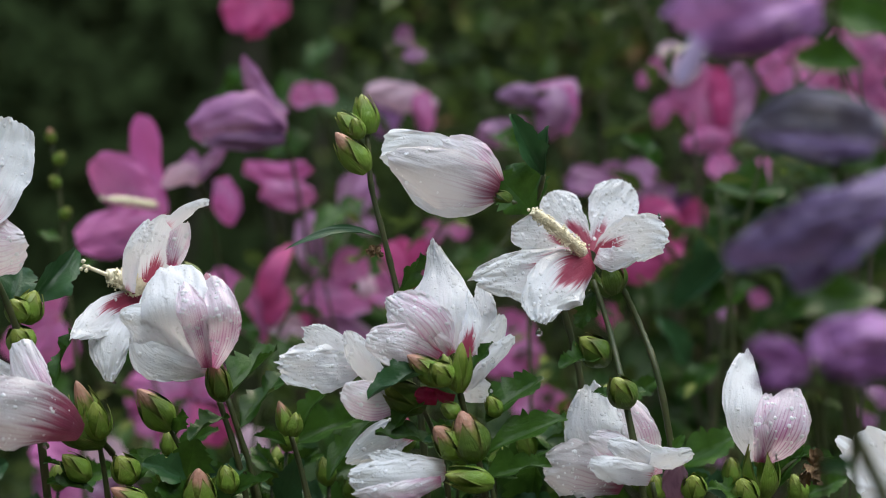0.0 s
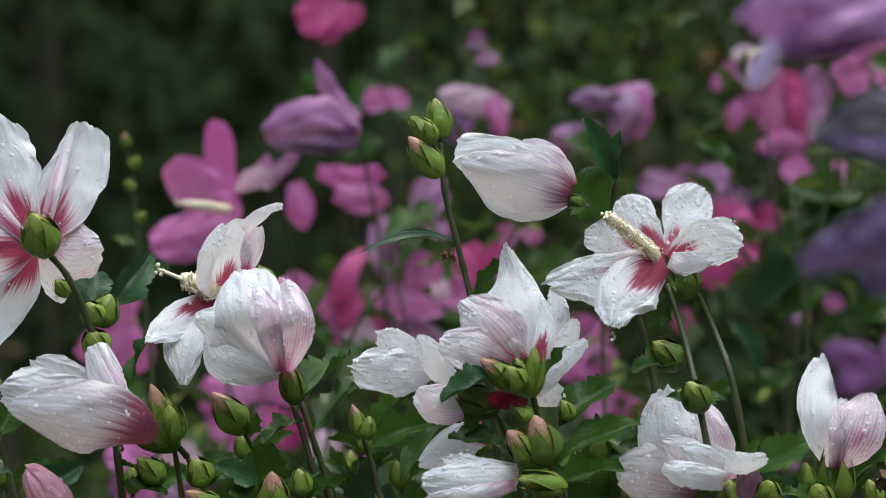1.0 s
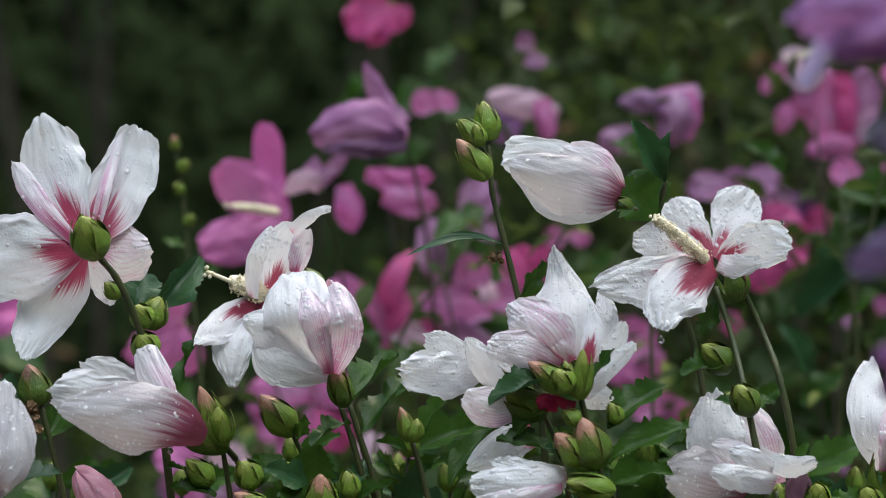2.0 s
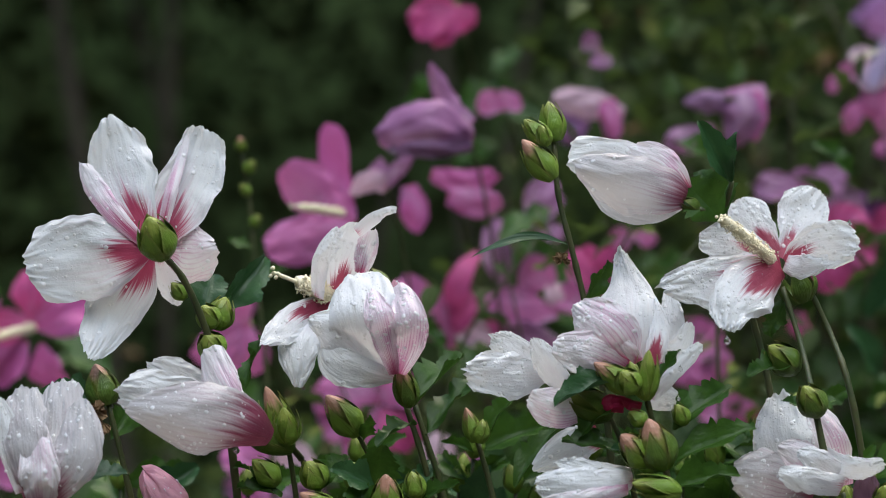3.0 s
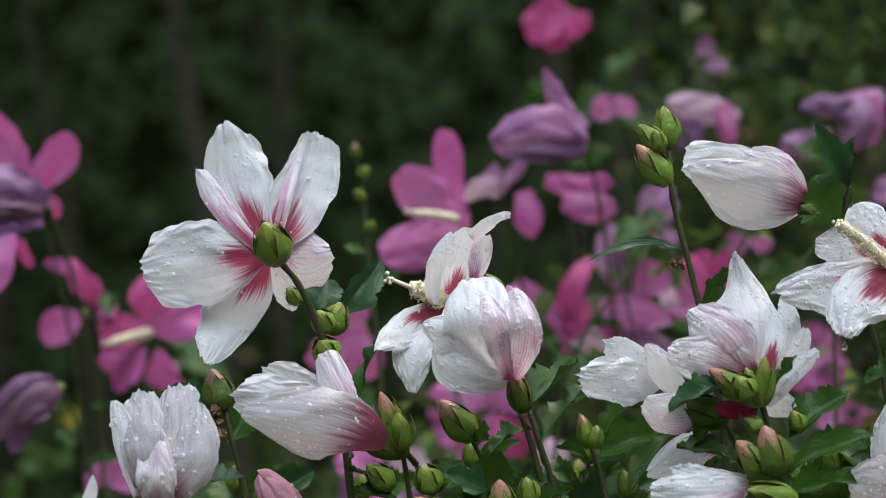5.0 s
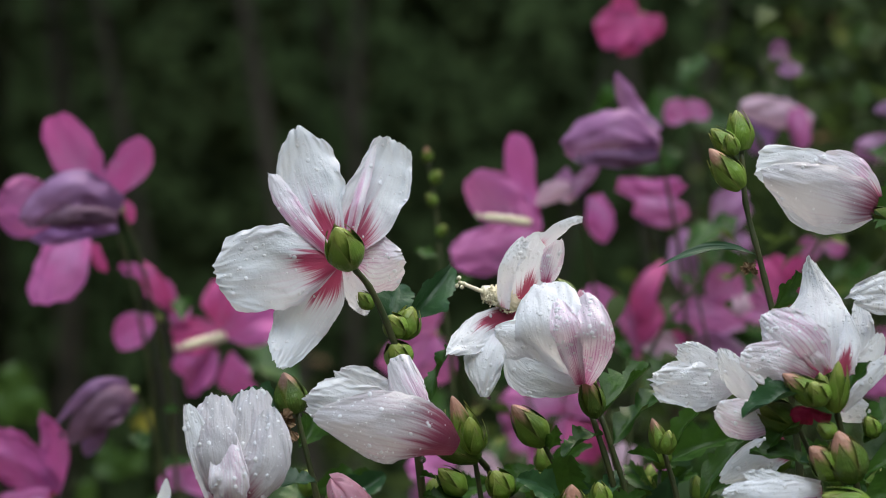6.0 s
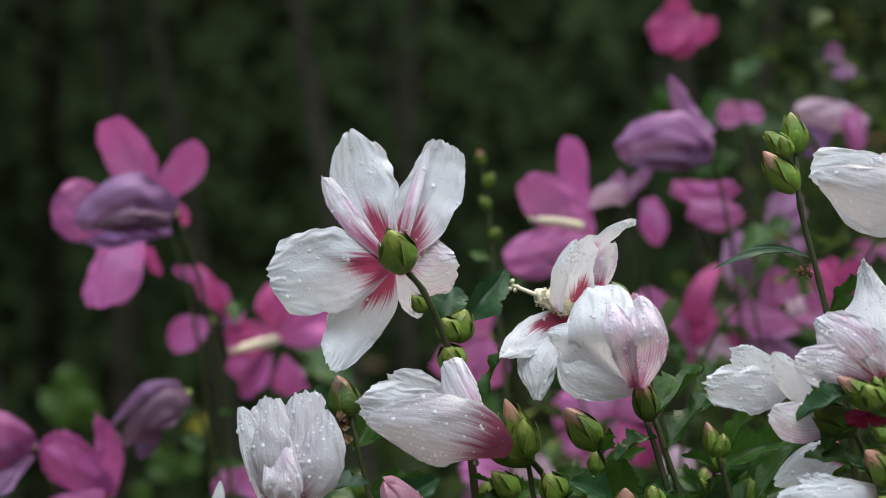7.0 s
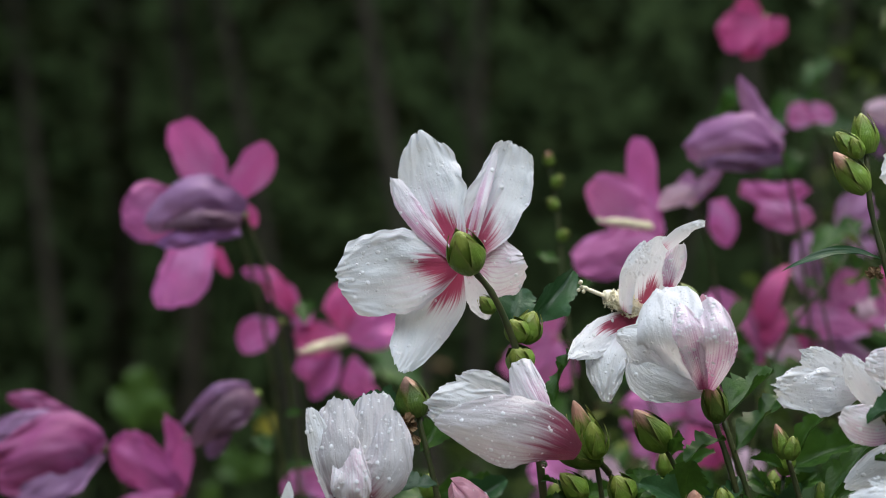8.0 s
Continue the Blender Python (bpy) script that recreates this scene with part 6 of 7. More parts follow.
bloom("large open pink hibiscus, petals standing up", (0.204, 1.511, 0), 17, "open pink flower", (0.1995, 1.5111, 1.4002), [
    ([(0.1954, 1.501, 1.3966), (0.1862, 1.5015, 1.4237), (0.1795, 1.5021, 1.4563)], [(0.0096, 0.0103), (0.0175, 0.0127), (0.0119, 0.0111)], PINK, {"cup": 0.3, "seed": 40}),
    ([(0.202, 1.5062, 1.404), (0.2108, 1.5066, 1.4311), (0.2072, 1.5071, 1.4559)], [(0.0088, 0.008), (0.0128, 0.0112), (0.008, 0.008)], LILAC, {"cup": 0.3, "seed": 41}),
    ([(0.1961, 1.4913, 1.4094), (0.1941, 1.4917, 1.4331), (0.1913, 1.492, 1.4517)], [(0.0055, 0.0055), (0.0087, 0.0087), (0.0063, 0.0063)], MAGENTA, {"cup": 0.3, "seed": 42}),
    ([(0.1995, 1.4811, 1.3999), (0.183, 1.4811, 1.3992), (0.1657, 1.481, 1.396)], [(0.0055, 0.0055), (0.0079, 0.0086), (0.0055, 0.0055)], PINK, {"cup": 0.4, "seed": 43}),
    ([(0.1789, 1.497, 1.4544), (0.1682, 1.4969, 1.448), (0.1571, 1.4968, 1.4425)], [(0.0056, 0.0056), (0.0087, 0.0079), (0.0056, 0.0056)], LILACP, {"cup": 0.4, "seed": 44}),
], eye=((0.1822, 1.4922, 1.4635), (0.1513, 1.4721, 1.4597)))
simple((-0.0208, 1.4522, 1.4635), [((-0.0304, 1.4524, 1.4751), 0.8), ((-0.0189, 1.4520, 1.4520), 0.8)], 0.0212, LILAC, "small pale lilac hibiscus bloom, softly blurred by distance", (-0.022, 1.700, 0), seed=9)
simple((0.0023, 1.4500, 1.3385), [((-0.0131, 1.4500, 1.3347), 0.9), ((0.0177, 1.4500, 1.3366), 0.7)], 0.0192, PINK, "small pink hibiscus behind", (0.006, 1.450, 0), seed=14)
simple((-0.0862, 1.4515, 1.4251), [((-0.1035, 1.4517, 1.4328), 0.9), ((-0.0766, 1.4517, 1.4347), 0.9)], 0.0212, PINK, "pink hibiscus bud opening", (-0.082, 1.450, 0), seed=15)
simple((0.2370, 1.4520, 1.4520), [((0.2254, 1.4522, 1.4635), 0.9), ((0.2524, 1.4523, 1.4674), 0.9), ((0.2177, 1.4517, 1.4366), 0.9), ((0.2639, 1.4517, 1.4366), 0.8)], 0.0346, PINK, "bright pink hibiscus in the cluster", (0.237, 1.450, 0), seed=19)
simple((0.2831, 1.4521, 1.4597), [((0.2620, 1.4522, 1.4635), 0.9), ((0.2985, 1.4524, 1.4751), 0.9), ((0.3024, 1.4518, 1.4405), 0.9), ((0.2677, 1.4516, 1.4309), 0.8)], 0.0346, PINK, "bright pink hibiscus at the cluster's edge", (0.283, 1.450, 0), seed=20)
simple((0.2985, 1.4513, 1.4135), [((0.2851, 1.4517, 1.4366), 0.9), ((0.3139, 1.4515, 1.4251), 0.9), ((0.2947, 1.4510, 1.3943), 0.8)], 0.0308, PINK, "pink hibiscus bloom half hidden by leaves", (0.299, 1.450, 0), seed=21)
simple((0.1177, 1.4506, 1.3712), [((0.0831, 1.4506, 1.3712), 0.9), ((0.1100, 1.4508, 1.3828), 0.8), ((0.1446, 1.4507, 1.3789), 0.9)], 0.0269, LILAC, "lilac-pink hibiscus, crumpled, behind the open flower", (0.118, 1.450, 0), seed=22)
simple((0.1408, 1.4499, 1.3328), [((0.1639, 1.4499, 1.3328), 0.9), ((0.1293, 1.4494, 1.3020), 0.9), ((0.1485, 1.4504, 1.3597), 0.8)], 0.0385, MAGENTA, "dark pink hibiscus in shade", (0.145, 1.450, 0), seed=23)
simple((0.2023, 1.4507, 1.3751), [((0.1793, 1.4508, 1.3828), 0.8), ((0.2177, 1.4505, 1.3635), 0.8), ((0.2331, 1.4507, 1.3789), 0.7)], 0.0269, PINK, "dark magenta hibiscus in shade", (0.206, 1.450, 0), seed=24)
simple((-0.2651, 1.4490, 1.2789), [((-0.2708, 1.4493, 1.2982), 0.8), ((-0.2785, 1.4488, 1.2674), 0.8), ((-0.2593, 1.4484, 1.2482), 1.0)], 0.0308, PINK, "magenta hibiscus behind the buds", (-0.263, 1.450, 0), seed=25)
simple((-0.1900, 1.4479, 1.2174), [((-0.2093, 1.4483, 1.2405), 0.9), ((-0.1670, 1.4482, 1.2366), 0.9), ((-0.2131, 1.4478, 1.2097), 0.9), ((-0.1708, 1.4478, 1.2097), 0.9)], 0.0385, PINK, "magenta hibiscus low behind the white flowers", (-0.186, 1.450, 0), seed=26)
simple((0.0446, 1.4487, 1.2635), [((0.0331, 1.4490, 1.2789), 0.9), ((0.0562, 1.4490, 1.2789), 0.9), ((0.0292, 1.4483, 1.2405), 1.0), ((0.0600, 1.4483, 1.2405), 0.9)], 0.0346, PINK, "magenta hibiscus between white blooms", (0.048, 1.450, 0), seed=27)
simple((0.0639, 1.4479, 1.2174), [((0.0485, 1.4480, 1.2251), 0.9), ((0.0792, 1.4481, 1.2289), 0.9)], 0.0269, PINK, "magenta hibiscus low among leaves", (0.068, 1.450, 0), seed=28)
simple((-0.2554, 1.4470, 1.1635), [((-0.2785, 1.4469, 1.1597), 0.9), ((-0.2362, 1.4472, 1.1789), 0.9), ((-0.2093, 1.4468, 1.1558), 0.9)], 0.0308, LILAC, "lilac-pink hibiscus low among leaves", (-0.255, 1.450, 0), seed=29)
simple((0.2947, 1.4479, 1.2174), [((0.2812, 1.4478, 1.2097), 0.9), ((0.3024, 1.4481, 1.2289), 0.9)], 0.0269, LILAC, "lilac-pink hibiscus bloom beside the purple ones", (0.268, 1.300, 0), seed=30)
cluster("magenta hibiscus with long upright petals", (-0.111, 1.380, 0), 11, "magenta flower", [
    ((-0.1142, 1.3787, 1.2659), (-0.1494, 1.3796, 1.3124), 0.0278, PINK), ((-0.1168, 1.3790, 1.2805), (-0.1010, 1.3798, 1.3292), 0.0161, MAGENTA), ((-0.1150, 1.3789, 1.2732), (-0.1029, 1.3794, 1.3025), 0.0190, MAGENTA), ((-0.1150, 1.3787, 1.2659), (-0.1333, 1.3793, 1.2970), 0.0220, MAGENTA)])
cluster("lilac hibiscus with a dark throat in the shade", (-0.053, 1.380, 0), 13, "lilac flower", [
    ((-0.0652, 1.3801, 1.3428), (-0.0498, 1.3807, 1.3753), 0.0256, LILAC), ((-0.0674, 1.3801, 1.3409), (-0.0820, 1.3801, 1.3439), 0.0124, LILACP), ((-0.0600, 1.3801, 1.3417), (-0.0425, 1.3801, 1.3409), 0.0146, LILAC)])
cluster("pink and lilac hibiscus bloom, tall narrow petals", (-0.067, 1.380, 0), 10, "pink and lilac flower", [
    ((-0.0813, 1.3794, 1.3025), (-0.0882, 1.3802, 1.3490), 0.0198, LILAC), ((-0.0644, 1.3792, 1.2915), (-0.0578, 1.3798, 1.3270), 0.0242, PINK), ((-0.0436, 1.3791, 1.2878), (-0.0912, 1.3793, 1.2952), 0.0271, PINK),
    ((-0.0527, 1.3792, 1.2897), (-0.0472, 1.3795, 1.3080), 0.0161, LILACP), ((-0.0436, 1.3788, 1.2695), (-0.0820, 1.3790, 1.2780), 0.0227, LILAC), ((-0.0820, 1.3790, 1.2824), (-0.0912, 1.3789, 1.2750), 0.0183, MAGENTA)])
cluster("pale pink hibiscus petals in the gap", (-0.078, 1.380, 0), 16, "pale pink flower", [((-0.0813, 1.3788, 1.2706), (-0.1128, 1.3790, 1.2780), 0.0176, LILACP), ((-0.0967, 1.3788, 1.2677), (-0.1040, 1.3790, 1.2824), 0.0146, LILACP)])
cluster("dark magenta hibiscus behind a stem", (-0.016, 1.380, 0), 12, "dark magenta flower", [
    ((-0.0154, 1.3794, 1.3025), (-0.0344, 1.3799, 1.3314), 0.0293, MAGENTA), ((-0.0179, 1.3794, 1.3043), (-0.0117, 1.3799, 1.3318), 0.0220, MAGENTA), ((-0.0234, 1.3792, 1.2933), (-0.0472, 1.3794, 1.3043), 0.0220, PINK)])
cluster("bright magenta hibiscus cup high on its stem", (-0.121, 1.500, 0), 6, "magenta cup flower", [
    ((-0.1230, 1.5029, 1.5013), (-0.1536, 1.5026, 1.4834), 0.0318, MAGENTA), ((-0.1230, 1.5028, 1.4993), (-0.1369, 1.5024, 1.4738), 0.0279, MAGENTA), ((-0.1250, 1.5029, 1.5013), (-0.1150, 1.5026, 1.4834), 0.0263, MAGENTA), ((-0.1250, 1.5029, 1.5013), (-0.1449, 1.5030, 1.5073), 0.0239, MAGENTA)])
cluster("pink hibiscus with narrow loose petals", (0.162, 1.500, 0), 18, "pink flower", [
    ((0.1636, 1.5019, 1.4456), (0.1584, 1.5023, 1.4706), 0.0183, LILACP), ((0.1616, 1.5019, 1.4476), (0.1457, 1.5021, 1.4555), 0.0135, PINK), ((0.1556, 1.5017, 1.4317), (0.1516, 1.5013, 1.4098), 0.0143, PINK),
    ((0.1616, 1.5018, 1.4396), (0.1675, 1.5014, 1.4197), 0.0159, PINK), ((0.1457, 1.5020, 1.4515), (0.1385, 1.5018, 1.4376), 0.0103, PINK)])
cluster("mauve-pink hibiscus, rain-beaten, behind the open flower", (0.162, 1.500, 0), 61, "mauve-pink flower", [
    ((0.1616, 1.5002, 1.3461), (0.1377, 1.5006, 1.3700), 0.0263, LILAC), ((0.1616, 1.5002, 1.3481), (0.1656, 1.5005, 1.3680), 0.0239, VIOLET), ((0.1636, 1.5001, 1.3441), (0.1854, 1.5003, 1.3513), 0.0223, MAGENTA), ((0.1596, 1.5001, 1.3441), (0.1457, 1.4998, 1.3242), 0.0239, PINK)])
cluster("deep pink hibiscus half sunk among leaves", (0.221, 1.500, 0), 62, "deep pink flower", [
    ((0.2213, 1.5004, 1.3600), (0.1974, 1.5008, 1.3799), 0.0255, MAGENTA), ((0.2213, 1.5004, 1.3620), (0.2252, 1.5009, 1.3859), 0.0239, PINK), ((0.2193, 1.5004, 1.3580), (0.2053, 1.5002, 1.3481), 0.0175, MAGENTA)])
cluster("lilac-pink hibiscus petals low in the bed's shade", (0.215, 1.600, 0), 63, "lilac-pink flower", [
    ((0.2034, 1.4989, 1.2765), (0.1954, 1.4990, 1.2824), 0.0159, LILAC), ((0.2193, 1.4990, 1.2824), (0.2252, 1.4993, 1.2944), 0.0159, PINK), ((0.1854, 1.4971, 1.1730), (0.1954, 1.4973, 1.1810), 0.0159, LILAC)])
cluster("pink hibiscus low behind the crumpled flower", (0.118, 1.500, 0), 64, "pink flower", [
    ((0.0800, 1.4977, 1.2048), (0.0601, 1.4980, 1.2247), 0.0239, PINK), ((0.0820, 1.4977, 1.2029), (0.0800, 1.4980, 1.2208), 0.0199, MAGENTA), ((0.1258, 1.4990, 1.2824), (0.1118, 1.4988, 1.2705), 0.0199, MAGENTA)])
cluster("magenta hibiscus petals behind the closing flowers", (-0.155, 1.320, 0), 51, "magenta flower", [
    ((-0.1572, 1.3182, 1.2363), (-0.1888, 1.3186, 1.2555), 0.0322, PINK), ((-0.1572, 1.3182, 1.2363), (-0.1327, 1.3185, 1.2520), 0.0294, PINK), ((-0.1555, 1.3181, 1.2310), (-0.1730, 1.3176, 1.2013), 0.0294, PINK), ((-0.1537, 1.3181, 1.2310), (-0.1345, 1.3177, 1.2083), 0.0280, MAGENTA)])
cluster("lilac-pink hibiscus low behind the buds", (-0.222, 1.320, 0), 52, "lilac-pink flower", [
    ((-0.2220, 1.3174, 1.1908), (-0.2528, 1.3178, 1.2100), 0.0315, PINK), ((-0.2220, 1.3174, 1.1873), (-0.1993, 1.3177, 1.2048), 0.0280, LILACP), ((-0.2255, 1.3173, 1.1838), (-0.2430, 1.3170, 1.1662), 0.0315, PINK), ((-0.2220, 1.3173, 1.1838), (-0.1975, 1.3171, 1.1732), 0.0245, LILAC)])
cluster("pale lilac hibiscus between dark leaves", (-0.117, 1.320, 0), 53, "pale lilac flower", [((-0.1117, 1.3175, 1.1943), (-0.1240, 1.3178, 1.2153), 0.0224, LILACP), ((-0.1100, 1.3174, 1.1908), (-0.0925, 1.3176, 1.2013), 0.0175, PINK)])
cluster("open magenta hibiscus with cream pistil against the woods", (-0.370, 1.351, 0), 36, "open magenta flower", [
    ((-0.3839, 1.3474, 1.2805), (-0.3503, 1.3555, 1.2989), 0.0357, ROSE), ((-0.3810, 1.3481, 1.2827), (-0.4172, 1.3395, 1.2805), 0.0245, MAGENTA), ((-0.3882, 1.3463, 1.2719), (-0.4056, 1.3420, 1.2423), 0.0297, ROSE),
    ((-0.3792, 1.3484, 1.2700), (-0.3709, 1.3502, 1.2422), 0.0260, ROSE), ((-0.3846, 1.3472, 1.2849), (-0.3860, 1.3472, 1.3183), 0.0245, MAGENTA), ((-0.3937, 1.3450, 1.2738), (-0.4154, 1.3398, 1.2590), 0.0186, ROSE)], (-0.4017, 1.3020, 1.2746))
cluster("single magenta petal of a hidden bloom", (-0.424, 1.338, 0), 37, "magenta petal", [((-0.4262, 1.3375, 1.2925), (-0.4540, 1.3308, 1.2769), 0.0245, ROSE), ((-0.4171, 1.3396, 1.2887), (-0.4070, 1.3421, 1.3006), 0.0163, ROSE)])
cluster("magenta hibiscus bloom hanging in tatters", (-0.410, 1.342, 0), 38, "tattered magenta flower", [
    ((-0.4135, 1.3405, 1.2943), (-0.4359, 1.3354, 1.3266), 0.0156, MAGENTA), ((-0.4225, 1.3385, 1.3184), (-0.4504, 1.3320, 1.3267), 0.0089, ROSE), ((-0.4142, 1.3403, 1.2961), (-0.4215, 1.3388, 1.3166), 0.0126, ROSE)])
simple((-0.3954, 1.2926, 1.1870), [((-0.4058, 1.2902, 1.1978), 0.9), ((-0.3814, 1.2960, 1.1941), 0.9), ((-0.3744, 1.2977, 1.2013), 0.7)], 0.0251, PINK, "magenta hibiscus low behind the bed", (-0.392, 1.295, 0), seed=39)
simple((-0.2402, 1.3300, 1.2833), [((-0.2524, 1.3272, 1.2977), 0.8), ((-0.2384, 1.3301, 1.2511), 1.0), ((-0.2733, 1.3220, 1.2619), 0.8)], 0.0287, PINK, "magenta hibiscus behind the buds", (-0.238, 1.331, 0), seed=40)

# ---- spent purple flowers close to the lens ----
s = bloom("spent violet hibiscus bloom, rolled, hanging over the bed", (0.128, 0.679, 0), 141, "rolled violet bloom", (0.1243, 0.6794, 1.4247), [
    ([(0.1229, 0.6764, 1.4243), (0.0958, 0.6562, 1.4152), (0.0707, 0.6611, 1.4101)], [(0.0053, 0.0053), (0.0092, 0.0106), (0.0077, 0.0106)], LILACV, {"cup": 0.5, "seed": 50, "ruffle": 0.03, "dome": 0.3}),
    ([(0.1166, 0.6612, 1.4148), (0.0961, 0.6411, 1.4072), (0.0784, 0.649, 1.4021)], [(0.0031, 0.0031), (0.0041, 0.0038), (0.0031, 0.0034)], LILACV, {"cup": 0.5, "seed": 51}),
    ([(0.1202, 0.6762, 1.4109), (0.1025, 0.666, 1.4035), (0.0812, 0.661, 1.3989)], [(0.0028, 0.0035), (0.0035, 0.005), (0.0018, 0.0028)], VIOLET, {"cup": 0.4, "seed": 52}),
    ([(0.0825, 0.6711, 1.4057), (0.0773, 0.6659, 1.3971), (0.0732, 0.6608, 1.3884)], [(0.0028, 0.0035), (0.0032, 0.0039), (0.0018, 0.0025)], PALEVIOLET, {"cup": 0.4, "seed": 53}),
], group="purple hibiscus")
leaf(s, (0.1366, 0.6909, 1.3971), (0.1153, 0.701, 1.4011), (0, -0.9, 0.4), 0.8, 1)
leaf(s, (0.1475, 0.6911, 1.4077), (0.1274, 0.7013, 1.4174), (0, -0.9, 0.3), 0.8, 4)
bloom("faded grey-violet hibiscus bloom, curled and wilted", (0.145, 0.678, 0), 142, "rolled grey-violet bloom", (0.1414, 0.6785, 1.3752), [
    ([(0.1399, 0.6755, 1.3751), (0.114, 0.6556, 1.3796), (0.0928, 0.6605, 1.3751)], [(0.0053, 0.0053), (0.0081, 0.0081), (0.006, 0.0053)], GREY, {"cup": 0.5, "seed": 54, "ruffle": 0.06, "dome": 0.35}),
    ([(0.1343, 0.6654, 1.37), (0.1123, 0.6454, 1.3701), (0.0942, 0.6505, 1.3733)], [(0.0035, 0.0021), (0.0049, 0.0028), (0.0024, 0.0017)], PURPLE, {"cup": 0.5, "seed": 55}),
    ([(0.1351, 0.6656, 1.38), (0.1149, 0.6507, 1.3837), (0.0975, 0.6556, 1.3804)], [(0.0021, 0.0024), (0.0024, 0.0038), (0.0017, 0.0021)], GREY, {"cup": 0.5, "seed": 56}),
], group="purple hibiscus")
s = bloom("spent purple hibiscus bloom, long and rolled, drooping", (0.151, 0.678, 0), 143, "rolled purple bloom", (0.1468, 0.6782, 1.3581), [
    ([(0.1461, 0.6753, 1.359), (0.1149, 0.6551, 1.3478), (0.0869, 0.6599, 1.336)], [(0.007, 0.006), (0.0116, 0.007), (0.0077, 0.006)], PURPLE, {"cup": 0.5, "seed": 57, "ruffle": 0.03, "dome": 0.35}),
    ([(0.1401, 0.6552, 1.3552), (0.1131, 0.6401, 1.3522), (0.0956, 0.648, 1.3454)], [(0.0027, 0.0031), (0.0034, 0.0041), (0.0021, 0.0024)], PURPLE, {"cup": 0.5, "seed": 58}),
    ([(0.1229, 0.675, 1.3456), (0.1166, 0.6698, 1.3349), (0.109, 0.6647, 1.3245)], [(0.006, 0.0064), (0.0082, 0.0082), (0.0043, 0.0046)], PURPLE, {"cup": 0.3, "seed": 59}),
    ([(0.1383, 0.6721, 1.3474), (0.1271, 0.6599, 1.3387), (0.1201, 0.6598, 1.3317)], [(0.0042, 0.0046), (0.0046, 0.0049), (0.0025, 0.0025)], PURPLE, {"cup": 0.4, "seed": 60}),
], group="purple hibiscus")
leaf(s, (0.1478, 0.6996, 1.3231), (0.1144, 0.6996, 1.3185), (0, -0.8, 0.5), 0.6, 2)
leaf(s, (0.1494, 0.6903, 1.3638), (0.1311, 0.6904, 1.3665), (0, -0.8, 0.5), 0.7, 3)
s = bloom("small rolled violet bloom on its stalk", (0.121, 0.677, 0), 144, "rolled violet bloom", (0.1171, 0.6772, 1.3002), [
    ([(0.1152, 0.6712, 1.301), (0.1044, 0.6593, 1.3068), (0.0947, 0.6594, 1.3085)], [(0.0028, 0.0032), (0.0053, 0.0046), (0.0042, 0.0035)], VIOLET, {"cup": 0.4, "seed": 61}),
    ([(0.1148, 0.6692, 1.3003), (0.1044, 0.6542, 1.2991), (0.0959, 0.6542, 1.2974)], [(0.0028, 0.0025), (0.0046, 0.0039), (0.0032, 0.0028)], VIOLET, {"cup": 0.4, "seed": 62}),
    ([(0.1455, 0.6714, 1.3099), (0.1264, 0.6514, 1.3104), (0.1136, 0.6544, 1.3089)], [(0.0081, 0.0067), (0.0095, 0.0088), (0.007, 0.0067)], LILACV, {"cup": 0.5, "seed": 63, "ruffle": 0.03, "dome": 0.25}),
    ([(0.144, 0.6643, 1.3033), (0.1265, 0.6473, 1.3031), (0.1149, 0.6493, 1.3043)], [(0.0045, 0.0035), (0.0052, 0.0035), (0.0028, 0.0021)], VIOLET, {"cup": 0.4, "seed": 64}),
], group="purple hibiscus")
stem(s, [(0.1436, 0.6784, 1.2499), (0.1313, 0.6789, 1.2806), (0.1243, 0.6744, 1.308)], 0.0026, 0.0020, seed=9, rooted=True)
stem(s, [(0.125, 0.6743, 1.3026), (0.1157, 0.6742, 1.3004)], 0.0016, 0.0014, seed=8)
leaf(s, (0.1347, 0.6887, 1.2668), (0.1228, 0.6887, 1.2682), (0, -0.8, 0.5), 0.7, 1, True)

# ---- leaves and twigs of the shrubs behind ----
shrub = thing("hibiscus_shrub", (0.0, 1.7, 0), "leafy green hibiscus shrub filling the bed behind", "shrub")


def dense(p, rng):
    """Thick low down and towards the far end of the bed, thin where the woods show."""
    x = p.x / p.y
    if ((p.x + 0.05) / 0.72) ** 2 + ((p.y - 1.95) / 0.62) ** 2 > 1 + 0.3 * noise.noise(p * 3.0):
        return False
    top = 0.98 + 0.25 * smooth(x, -0.32, -0.08) + 0.52 * smooth(x, -0.10, 0.03)
    return p.z < (top - 0.06 + 0.28 * noise.noise(p * 4.0)) + (p.y - 1.4) * 0.10


leaf_cloud(11500, ((-0.75, 0.6), (1.42, 2.5), (0.2, 1.95)), 0.027, 41, LEAF_MID, shrub, keep=dense)
leaf_cloud(650, ((-0.75, 0.6), (1.75, 2.5), (0.6, 1.95)), 0.022, 42, LEAF_OLIVE, shrub, keep=dense)
leaf_cloud(700, ((-0.75, 0.6), (1.75, 2.5), (0.6, 1.95)), 0.022, 43, LEAF_BROWN, shrub, keep=dense)
for k in range(46):
    rng = random.Random(k + 70)
    y = rng.uniform(1.5, 2.3)
    x = rng.uniform(-0.26, 0.24) * y
    top = 1.0 + 0.55 * smooth(x / y, -0.2, 0.15)
    stem(shrub, [(x, y, -0.02), (x + rng.uniform(-0.05, 0.05), y, top * 0.6), (x + rng.uniform(-0.1, 0.1), y, top * 0.85), (x + rng.uniform(-0.2, 0.2), y, top + rng.uniform(-0.1, 0.2))], 0.003, 0.0009, TWIG, "twig", k)



